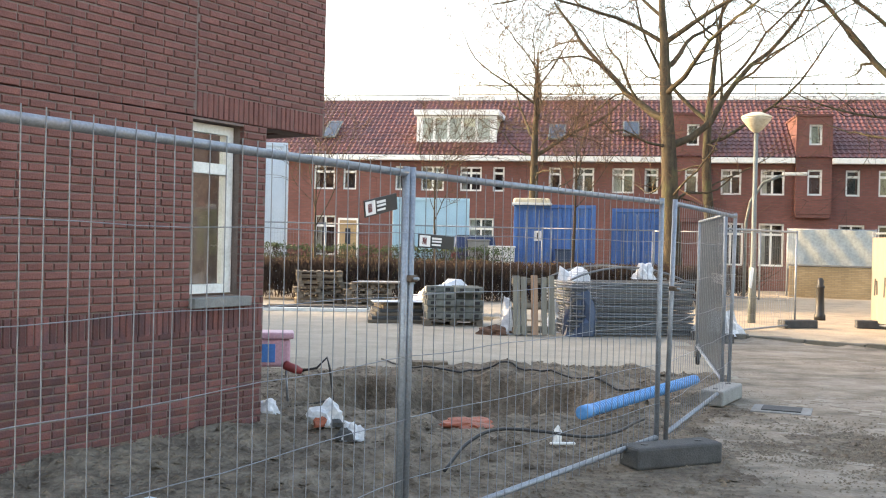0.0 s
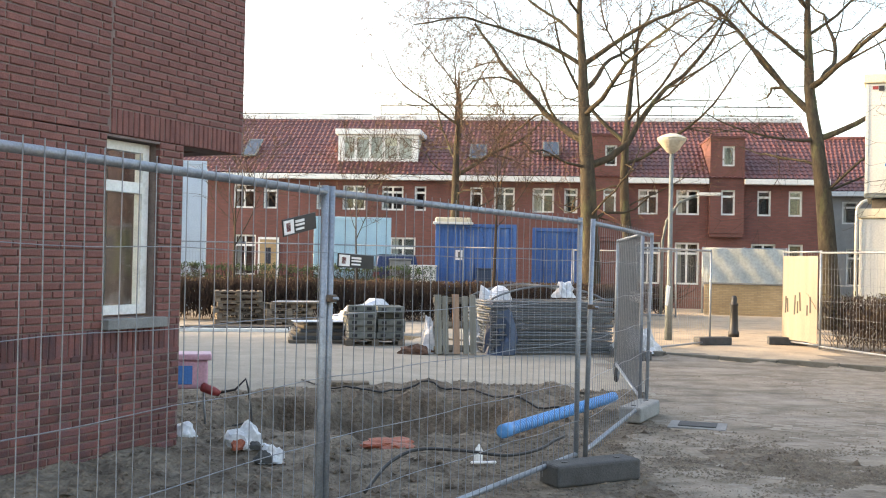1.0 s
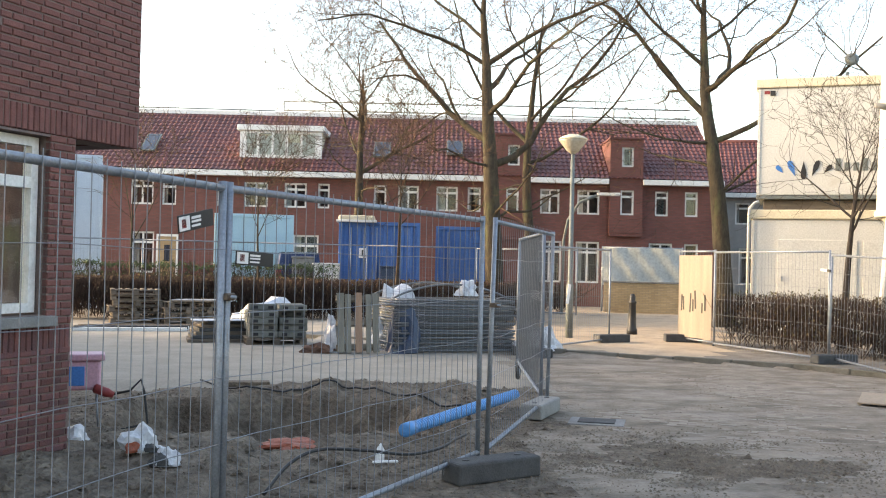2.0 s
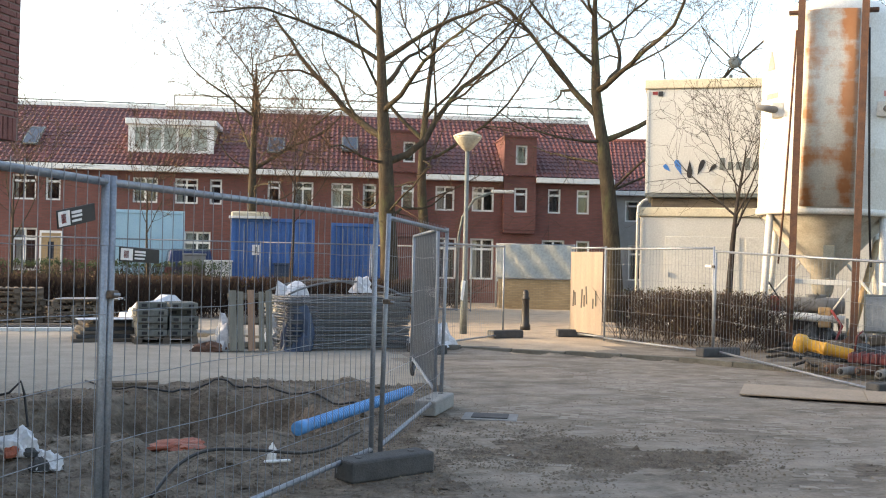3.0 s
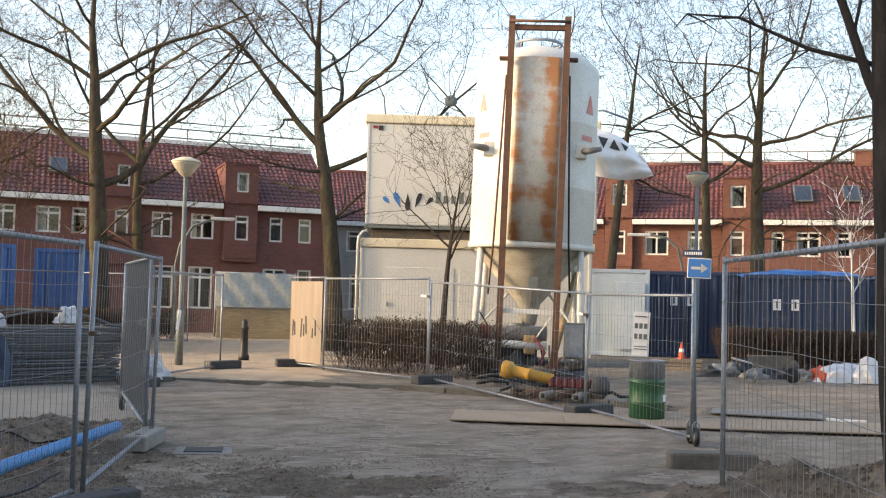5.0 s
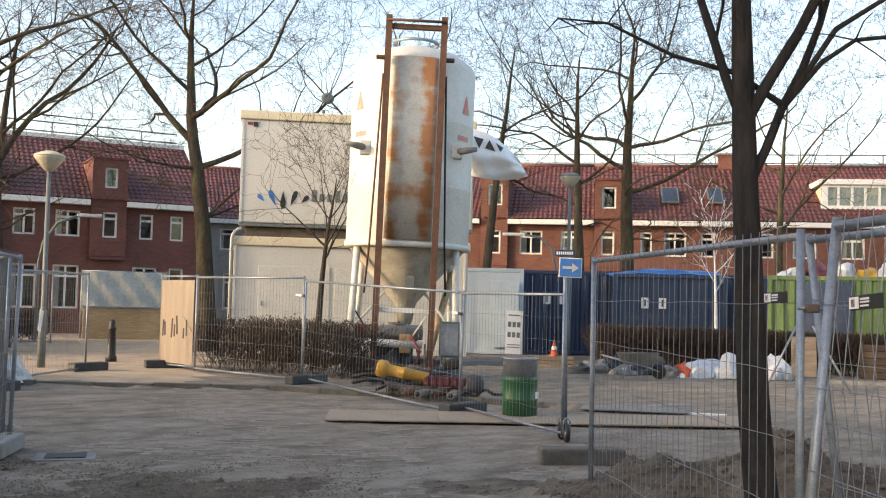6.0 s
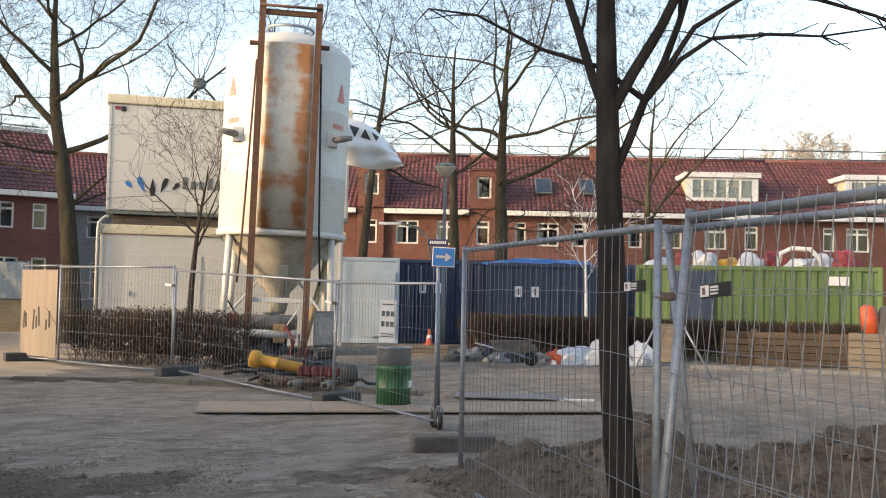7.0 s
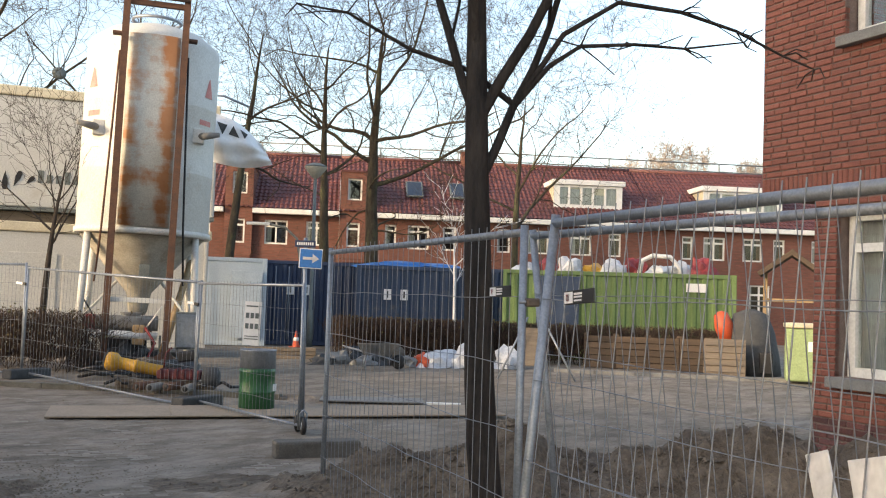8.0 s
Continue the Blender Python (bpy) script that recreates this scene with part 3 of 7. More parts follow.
        bm = wall_cells(bmesh.new(), d0, d1, z0 - 0.02, z1 - 0.03, [(xs[k] + (0.14 if k == 0 else 0.05), xs[k + 1] - (0.14 if k == 4 else 0.05), z0 + 0.14, z1 - 0.13) for k in range(5)], 0.12)
        bmesh.ops.translate(bm, verts=bm.verts, vec=(0, y_in, 0))
        part("window_frame", bm, WHITE, d)
        for k in range(5):
            part("pane", box(bmesh.new(), xs[k], xs[k + 1], y_in + 0.05, y_in + 0.056, z0 + 0.13, z1 - 0.12), GLASS, d)
            part("blind", box(bmesh.new(), xs[k] + 0.05, xs[k + 1] - 0.05, y_in + 0.10, y_in + 0.115, z0 + 0.14, z0 + 0.14 + (z1 - z0 - 0.27) * (1.0, 0.9, 1.0, 0.6, 0.97)[k]), CURTAIN, d)
    for k0, k1, z0, z1 in skylights:
        ya = DEPTH * (z0 - Z_GUT - 0.12) / (Z_RIDGE - Z_GUT) - 0.42
        yb = DEPTH * (z1 - Z_GUT - 0.12) / (Z_RIDGE - Z_GUT) - 0.42
        ang = math.degrees(math.atan2(z1 - z0, yb - ya))
        ln = math.hypot(z1 - z0, yb - ya)
        k = part("skylight", bbox(k0, k1, 0, ln, -0.02, 0.06, 0.015), GREYPAINT, h, m=pose(0, ya, z0, ang))
        part("pane", box(bmesh.new(), k0 + 0.07, k1 - 0.07, 0.07, ln - 0.07, 0.061, 0.066), BLUE_SKYLIGHT, k)
    return h


BLUE_SKYLIGHT = mat("dark_glazing", (0.03, 0.04, 0.055), (0.025, 0.03, 0.04), 3, 0.08, 0, 0, 20, rough_var=0.03, spec=0.8)
ROW_A_M = pose(0, 43.4, 0, 0, 0, -7.4)
ROW_B_M = pose(28.5, 36.3, 0, 0, 0, -43.9)
UA, UB = (3.9, 4.95), (3.84, 4.92)
A_LABEL = "red brick terraced house with pantile roof, in shade"
B_LABEL = "red brick terraced house with pantile roof, in sun"


def ups(spans, z):
    return [(a, b, z[0], z[1], "%dt" % (2 if b - a > 0.75 else 1)) for a, b in spans]


def lows(spans):
    return [(a, b, 1.0 if b - a > 0.85 else 0.0, 2.75, "%dt" % (2 if b - a > 0.85 else 1)) for a, b in spans]


house("row_house", ROW_A_M, -16.0, -5.0, ROW_A, ups([(-14.5, -13.5), (-12.2, -11.6), (-10.6, -9.6), (-7.82, -6.86), (-6.49, -5.89)], UA) + lows([(-14.5, -13.4), (-10.6, -9.5), (-7.75, -6.78)]), skylights=[(-7.75, -7.1, 6.25, 7.1)], label=A_LABEL)
house("row_house", ROW_A_M, -4.99, 1.55, ROW_A, ups([(-4.15, -3.65), (-3.01, -2.0), (-1.3, -0.36), (0.12, 0.62)], UA) + lows([(-3.2, -2.1), (-0.9, 0.2)]), dormers=[(-3.38, 0.15, 6.06, 7.25)], label=A_LABEL + " and white dormer")
house("row_house", ROW_A_M, 1.56, 7.32, ROW_A, ups([(2.5, 3.03), (3.52, 4.4), (5.15, 6.06), (6.48, 7.04)], UA) + lows([(2.4, 3.6), (5.2, 6.2)]), skylights=[(2.37, 3.09, 6.2, 6.95), (5.54, 6.25, 6.4, 7.1)], label=A_LABEL)
house("row_house", ROW_A_M, 7.33, 12.4, ROW_A, ups([(8.1, 8.63), (9.56, 10.38), (11.13, 12.08)], UA) + [(8.14, 8.64, 5.89, 6.77, "1")] + lows([(9.5, 10.5), (11.1, 12.1)]), bays=[(7.34, 9.02, 2.9, 7.15)], label=A_LABEL)
house("row_house", ROW_A_M, 12.41, 17.25, ROW_A, ups([(12.92, 13.49), (14.43, 14.99), (15.69, 16.25)], UA) + [(12.95, 13.46, 5.93, 6.77, "1")] + lows([(14.2, 15.2), (15.7, 16.3)]), bays=[(12.46, 13.85, 3.15, 7.1)], label=A_LABEL)
# lower grey house in the gap between the rows
house("grey_house", pose(20.0, 47.0, 0, 0, 0, -18), -3.0, 6.0, mat("grey_render", (0.34, 0.34, 0.33), (0.27, 0.27, 0.26), 2, 0.85, 0, 0.1, 40), ups([(-1.4, -0.7), (0.2, 0.9), (2.5, 3.3)], UA) + lows([(-1.4, -0.7), (0.4, 1.3)]), label="grey rendered house glimpsed between the terraces", group="")
house("row_house", ROW_B_M, -8.0, -0.3, ROW_B, ups([(-6.6, -5.6), (-4.2, -3.2), (-1.45, -0.88)], UB) + lows([(-5, -4)]), label=B_LABEL)
house("row_house", ROW_B_M, -0.29, 4.8, ROW_B, ups([(0.06, 0.65), (1.5, 2.52), (3.34, 4.28)], UB) + [(0.05, 0.70, 6.03, 7.01, "1")] + lows([(1.5, 2.6)]), bays=[(-0.25, 0.97, 3.3, 7.25)], label=B_LABEL)
house("row_house", ROW_B_M, 4.81, 11.0, ROW_B, ups([(5.14, 5.72), (6.87, 7.38), (7.9, 8.87), (9.5, 10.1)], UB) + [(5.14, 5.78, 5.93, 6.91, "1")] + lows([(7.0, 8.1)]), bays=[(4.84, 6.02, 3.3, 7.2)], skylights=[(7.85, 8.64, 6.3, 7.1), (9.9, 10.6, 6.3, 7.1)], label=B_LABEL)
house("row_house", ROW_B_M, 11.01, 19.4, ROW_B, ups([(12.0, 12.6), (13.4, 14.4), (15.4, 16.4), (17.2, 17.8)], UB) + lows([(13, 14), (16, 17)]), dormers=[(14.75, 18.02, 6.12, 7.2)], label=B_LABEL + " and white dormer")
house("row_house", ROW_B_M, 19.41, 30.0, ROW_B, ups([(20.7, 21.23), (21.73, 22.78), (23.63, 24.6), (25.12, 25.7), (27, 28)], UB) + lows([(21, 22), (24, 25)]), dormers=[(22.0, 25.9, 6.15, 7.2)], label=B_LABEL + " and white dormer")


fd = thing("front_door", ROW_A_M @ pose(-6.2, -0.06, 0), "light brown wooden front door with a dark pane", "door")
part("leaf", bbox(-0.38, 0.38, 0, 0.05, 0.0, 2.55, 0.01), WOOD_N, fd)
part("frame", wall_cells(bmesh.new(), -0.46, 0.46, 0.0, 2.65, [(-0.385, 0.385, -0.1, 2.555)], 0.055), WHITE, fd)
part("pane", bbox(-0.12, 0.12, -0.008, -0.002, 1.5, 2.2, 0.002), BLUE_SKYLIGHT, fd)


def ridge_rail(m, s0, s1, z):
    rail = thing("roof_guard_rail", m, "thin steel guard rail along the roof ridge", "railing", "guard rails")
    s = s0
    while s <= s1:
        part("post", tube(bmesh.new(), [(s, DEPTH + 0.3, z - 0.2), (s, DEPTH + 0.3, z + 0.75)], 0.034, 5), CONC, rail)
        s += 1.95
    for k, dz in enumerate((0.3, 0.72)):
        part("rail", tube(bmesh.new(), [(s0, DEPTH + 0.3, z + dz), ((s0 + s1) / 2, DEPTH + 0.3, z + dz + 0.03), (s1, DEPTH + 0.3, z + dz)], 0.034, 5), CONC, rail)


ridge_rail(ROW_A_M, -2.2, 17.0, 8.45)
ridge_rail(ROW_A_M, -14.0, -2.6, 8.0)
ridge_rail(ROW_B_M, -3.0, 29.0, 8.35)
ch = thing("chimney", ROW_B_M @ pose(11.3, DEPTH, 0), "short brick chimney on the ridge", "chimney")
part("stack", bbox(-0.55, 0.55, -0.3, 0.3, 8.2, 9.0, 0.02), ROW_B, ch)
part("cap", bbox(-0.62, 0.62, -0.36, 0.36, 9.0, 9.09, 0.02), CONC, ch)

# ---- site fences ----
def fence_meshes(length):
    posts = mesh_of(tube(bmesh.new(), [(0, 0, 0), (0, 0, 2.02)], 0.021, 10), "post", GALV)
    rail = mesh_of(tube(bmesh.new(), [(0.0, 0, 0), (length, 0, 0)], 0.021, 10), "rail", GALV)
    bm = bmesh.new()
    n = int(round(length / 0.1))
    r2 = random.Random(3)
    for k in range(1, n):
        x = length * k / n
        b1, b2 = r2.uniform(-0.006, 0.006), r2.uniform(-0.006, 0.006)
        tube(bm, [(x, -0.022, 0.0), (x + b1, -0.024, 0.65), (x + b2, -0.024, 1.4), (x, -0.022, 2.03)], 0.0024, 4, False)
    for z in (0.34, 0.67, 1.0, 1.33, 1.66):
        pts = [(length * q / 14, -0.027 + 0.006 * math.sin(q * 2.1 + z), z + 0.006 * math.sin(q * 1.3 + z * 9)) for q in range(15)]
        tube(bm, pts, 0.0027, 4, False)
    wires = mesh_of(bm, "wire_mesh", WIRE)
    return posts, rail, wires


FENCE_CACHE = {}


def fence(a, b, label="galvanised steel site fence panel of welded wire", z=0.08, lean=0.0, roll=0.0, flip=False, tall=1.0):
    """A mesh panel from a to b in plan."""
    (ax, ay), (bx, by) = a, b
    length = round(math.hypot(bx - ax, by - ay), 2)
    if length not in FENCE_CACHE:
        FENCE_CACHE[length] = fence_meshes(length)
    posts, rail, wires = FENCE_CACHE[length]
    az = math.degrees(math.atan2(by - ay, bx - ax))
    f = thing("site_fence_panel", pose(ax, ay, z, 0, 0, az) @ pose(0, 0, 0, lean, roll, 0) @ Matrix.Diagonal((1, 1, tall, 1)), label, "fence", "site fence")
    part("post", posts, None, f)
    part("post", posts, None, f, m=pose(length, 0, 0))
    part("top_rail", rail, None, f, m=pose(0, 0, 1.985))
    part("bottom_rail", rail, None, f, m=pose(0, 0, 0.06))
    part("wire_mesh", wires, None, f, m=pose(0, 0, 0) if not flip else pose(0, 0.046, 0))
    return f


def foot_mesh(material):
    bm = bbox(-0.41, 0.41, -0.125, 0.125, 0, 0.17, 0.022)
    return mesh_of(bm, "fence_foot", material)


FOOT_D, FOOT_P = foot_mesh(FOOT), foot_mesh(FOOT_L)


def foot(panel, x, y, rz, pale=False):
    m = panel.matrix_world.inverted() @ pose(x, y, ground_z(x, y), 0, 0, rz)
    f = part("foot_block", FOOT_P if pale else FOOT_D, None, panel, ("pale" if pale else "dark") + " grey concrete foot block", m)
    # Post holes are black discs on the solid foot, shade painted in.
    for q in (-0.26, 0.26):
        part("socket", tube(bmesh.new(), [(q, 0, 0.166), (q, 0, 0.176)], 0.03, 10), BLACK, f)


CLAMP = mat("dull_brown_steel", (0.13, 0.095, 0.07), (0.08, 0.06, 0.05), 8, 0.6, 0.4, 0.1, 60)


def clamp(panel, x, y, z, rz=0):
    m = panel.matrix_world.inverted() @ pose(x, y, z, 0, 0, rz)
    c = part("clamp", bbox(-0.04, 0.04, -0.03, 0.03, -0.02, 0.02, 0.008), CLAMP, panel, "rusty steel clamp", m)
    part("bolt", tube(bmesh.new(), [(0, -0.06, 0), (0, 0.06, 0)], 0.009, 6), GALV, c)


F1, F2, F4, F5, F6, F7, F8 = (-0.45, 5.42), (1.41, 8.38), (6.40, 21.4), (8.17, 21.93), (9.21, 17.23), (9.39, 12.46), (8.72, 9.42)
G0, G1, G2 = (5.98, 6.08), (4.34, 2.98), (3.76, 2.44)
pa = fence((F1[0] - 1.48, F1[1] - 3.17), F1)
pb = fence((F1[0] + 0.03, F1[1] + 0.05), F2)
pc = fence((1.52, 8.56), (2.78, 11.72), lean=0.9)
pd = fence(F4, (4.0, 18.7))
pe = fence((8.45, 20.63), F6)
pf = fence(F5, (8.45, 20.62), z=0.1)
pg = fence(F6, F7, z=0.12, roll=2.1, tall=0.95)
ph = fence(F7, F8, z=0.05, tall=0.89)
pi = fence(G0, G1)
pj = fence((G2[0] - 0.14, G2[1] + 0.075), (G2[0] - 1.76, G2[1] - 3.025), lean=-5.5)
pk = fence((5.12, 3.2), (3.67, 0.02), z=0.12, lean=7.5, label="galvanised site fence panel leaning against the next one")
foot(pb, 1.47, 8.02, 28)
foot(pc, 2.62, 11.35, 62, True)
foot(pd, 6.45, 21.35, 20)
foot(pf, 8.2, 21.75, -8)
foot(pe, 9.25, 17.1, 8)
foot(pg, 9.42, 12.40, 8)
foot(pd, 4.1, 18.6, -55)
clamp(pb, 1.54, 8.44, 1.36, 40)
clamp(pa, -0.42, 5.45, 1.5, 60)
clamp(pi, 4.14, 2.78, 1.72, 45)

for panel, end_, back_ in ((pe, F6, -0.32), (pg, F7, -0.3), (ph, F8, -0.25)):
    ln_ = panel.children[1].matrix_basis.translation.x
    tag_ = part("clip_tag", bbox(0, 0.17, -0.006, 0.006, -0.02, 0.02, 0.003), WHITE_S, panel, "white tape tag", pose(ln_ + back_, -0.045, 1.66, 0, 4, 0))
    part("clip", bbox(0.17, 0.25, -0.012, 0.012, -0.025, 0.025, 0.004), BLACK, tag_)
part("paper_strip", bbox(0, 0.11, -0.006, 0.002, -0.2, 0.2, 0.002), WHITE_S, pd, "torn white paper strip", pose(1.95, 0.04, 1.05, 0, -14, 0))

# dark close-mesh gate panel standing open
GATE = (2.71, 11.75), (3.09, 15.05)
gl = math.hypot(GATE[1][0] - GATE[0][0], GATE[1][1] - GATE[0][1])
gate = thing("site_gate", pose(*GATE[0], 0.1, 0, 0, math.degrees(math.atan2(GATE[1][1] - GATE[0][1], GATE[1][0] - GATE[0][0]))), "close-mesh steel site gate standing open on a castor wheel", "gate")
part("post", tube(bmesh.new(), [(0, 0, 0), (0, 0, 2.0)], 0.021, 10), GALV, gate)
part("post", tube(bmesh.new(), [(gl, 0, 0.1), (gl, 0, 1.98)], 0.021, 10), GALV, gate)
part("top_rail", tube(bmesh.new(), [(0, 0, 1.98), (gl, 0, 1.98)], 0.021, 10), GALV, gate)
part("bottom_rail", tube(bmesh.new(), [(0, 0, 0.08), (gl, 0, 0.16)], 0.021, 10), GALV, gate)
bm = bmesh.new()
for k in range(1, 64):
    tube(bm, [(gl * k / 64, -0.02, 0.1), (gl * k / 64, -0.02, 1.98)], 0.0028, 3, False)
for k in range(14):
    tube(bm, [(0, -0.024, 0.12 + 0.142 * k), (gl, -0.024, 0.12 + 0.142 * k)], 0.0028, 3, False)
part("wire_mesh", bm, mat("weathered_gate_mesh", (0.13, 0.145, 0.165), (0.085, 0.095, 0.11), 8, 0.6, 0.4, 0, 40), gate)
for k in range(9):
    part("letter_bar", bbox(0.5 + 0.14 * k, 0.59 + 0.14 * k, -0.034, -0.028, 1.16, 1.28, 0.002), WHITE_S, gate)


def castor(panel, x, y, rz):
    m = panel.matrix_world.inverted() @ pose(x, y, ground_z(x, y) + 0.11, 0, 0, rz)
    c = part("castor", lathe(bmesh.new(), [(0.05, -0.025), (0.098, -0.025), (0.11, -0.012), (0.11, 0.012), (0.098, 0.025), (0.05, 0.025)], 20), BLACK, panel, "small rubber castor wheel", m @ pose(0, 0, 0, 90))
    part("rim", lathe(bmesh.new(), [(0.012, -0.03), (0.055, -0.027), (0.055, 0.027), (0.012, 0.03)], 16), GALV, c)
    part("fork", tube(bmesh.new(), [(0, 0, -0.04), (0, 0.15, -0.04), (0, 0.19, 0), (0, 0.15, 0.04), (0, 0, 0.04)], 0.012, 6), GALV, c)


castor(gate, 3.06, 14.8, 70)
castor(ph, 8.70, 9.32, 60)
castor(ph, 8.82, 9.54, 30)


def plate(m, wd, ht, bars, label, base=WHITE_S, ink=BLACK):
    """A flat sign with bars for its print; local x right, z up, face to -y."""
    p = thing("sign_plate", m, label, "sign")
    part("panel", bbox(-wd / 2, wd / 2, -0.003, 0.003, -ht / 2, ht / 2, 0.002), base, p)
    for x0, x1, z0, z1, material in bars:
        part("print_bar", box(bmesh.new(), x0 * wd, x1 * wd, -0.0075, -0.0035, z0 * ht, z1 * ht), material or ink, p)
    return p


BUILDER = [(-0.48, -0.2, -0.4, 0.4, WHITE_S), (-0.42, -0.30, -0.25, 0.25, RED), (-0.14, 0.12, 0.15, 0.3, WHITE_S), (-0.14, 0.12, -0.05, 0.07, WHITE_S), (-0.14, 0.1, -0.3, -0.18, WHITE_S)]
def on_panel(a, b, s, z, tilt=0.0, off=0.04):
    """A pose on the side of a fence that faces right of a to b, turned to face that way."""
    ux, uy = (b[0] - a[0]), (b[1] - a[1])
    k = math.hypot(ux, uy)
    ux, uy = ux / k, uy / k
    return pose(a[0] + ux * s + uy * off, a[1] + uy * s - ux * off, z, 0, tilt, math.degrees(math.atan2(uy, ux)))


F0 = (F1[0] - 1.48, F1[1] - 3.17)
plate(on_panel(F0, F1, 3.18, 1.88, -10), 0.32, 0.085, BUILDER, "small black and white plate tied to the fence", BLACK)
plate(on_panel(F1, F2, 0.24, 1.70, 2), 0.34, 0.075, BUILDER, "small black and white plate tied to the fence", BLACK)
G3 = (G2[0] - 1.62, G2[1] - 3.1)
plate(on_panel(G3, G2, 3.5 - 0.34, 1.75, 4, -0.04) @ pose(0, 0, 0, 0, 0, 180), 0.22, 0.055, BUILDER, "small black and white plate tied to the fence", BLACK)
plate(on_panel(G1, G0, 0.17, 1.77, 2, -0.04) @ pose(0, 0, 0, 0, 0, 180), 0.24, 0.055, BUILDER, "small black and white plate tied to the fence", BLACK)

# ---- silo ----
GRIMY = mat("grimy_grey_paint", (0.36, 0.34, 0.29), (0.22, 0.20, 0.165), 2.5, 0.7, 0, 0.1, 30, stain=(0.16, 0.11, 0.07), stain_scale=2, stain_amount=0.3)
FADED_RED = mat("faded_red_paint", (0.52, 0.16, 0.15), (0.5, 0.25, 0.22), 6, 0.6, 0, 0, 40)
SX, SY = polar(33.6, 22.6)
SILO_M = pose(SX, SY, 0, 0, 0, -33.6) @ pose(0, 0, 0, 0, 1.2, 0)     # local -y faces the lane
silo = thing("silo", SILO_M, "tall white mortar silo on legs, streaked with rust", "silo")
R = 1.36
part("tank", lathe(bmesh.new(), [(0.3, 2.3), (R - 0.04, 2.86), (R, 2.95), (R, 4.1), (R + 0.006, 4.12), (R, 4.14), (R, 5.5), (R + 0.006, 5.52), (R, 5.54), (R, 6.75), (R - 0.05, 6.86), (R * 0.72, 7.12), (R * 0.3, 7.3), (0.2, 7.34)], 56), SILO, silo)
part("cone", lathe(bmesh.new(), [(0.16, 1.15), (0.2, 1.25), (0.26, 1.62), (R - 0.05, 2.84), (R - 0.05, 2.9)], 48), GRIMY, silo, "grimy grey discharge cone")
part("rim", lathe(bmesh.new(), [(R, 2.80), (R + 0.035, 2.81), (R + 0.035, 2.92), (R, 2.93)], 56), SILO, silo)
for sx in (-1, 1):
    part("leg", tube(bmesh.new(), [(sx * 1.06, -0.72, 2.85), (sx * 1.16, -0.78, 0.08)], 0.075, 10), SILO, silo)
    part("leg", tube(bmesh.new(), [(sx * 1.0, 0.85, 2.85), (sx * 1.12, 0.95, 0.08)], 0.075, 10), SILO, silo)
    for yy in (-0.78, 0.95):
        part("foot_plate", bbox(sx * 1.16 - 0.26, sx * 1.16 + 0.26, yy - 0.22, yy + 0.22, 0.0, 0.09, 0.01), FOOT_L, silo)
    part("brace", tube(bmesh.new(), [(sx * 1.12, -0.76, 1.0), (sx * 0.25, 0.2, 2.1)], 0.03, 6), SILO, silo)
    part("brace", tube(bmesh.new(), [(sx * 1.14, -0.74, 0.55), (sx * 1.06, 0.9, 1.5)], 0.028, 6), SILO, silo)
part("brace", tube(bmesh.new(), [(1.08, 0.9, 2.4), (0.55, -1.05, 0.45)], 0.075, 8), WOOD_N, silo, "propped timber strut")


def channel(x, z0, z1, y):
    bm = bmesh.new()
    prof = [(-0.065, -0.10), (0.065, -0.10), (0.065, -0.085), (-0.048, -0.085), (-0.048, 0.085), (0.065, 0.085), (0.065, 0.10), (-0.065, 0.10)]
    lo = [bm.verts.new((x + a, y + b, z0)) for a, b in prof]
    hi = [bm.verts.new((x + a, y + b, z1)) for a, b in prof]
    for k in range(8):
        bm.faces.new((lo[k], lo[(k + 1) % 8], hi[(k + 1) % 8], hi[k]))
    bm.faces.new(lo)
    bm.faces.new(hi)
    return bm


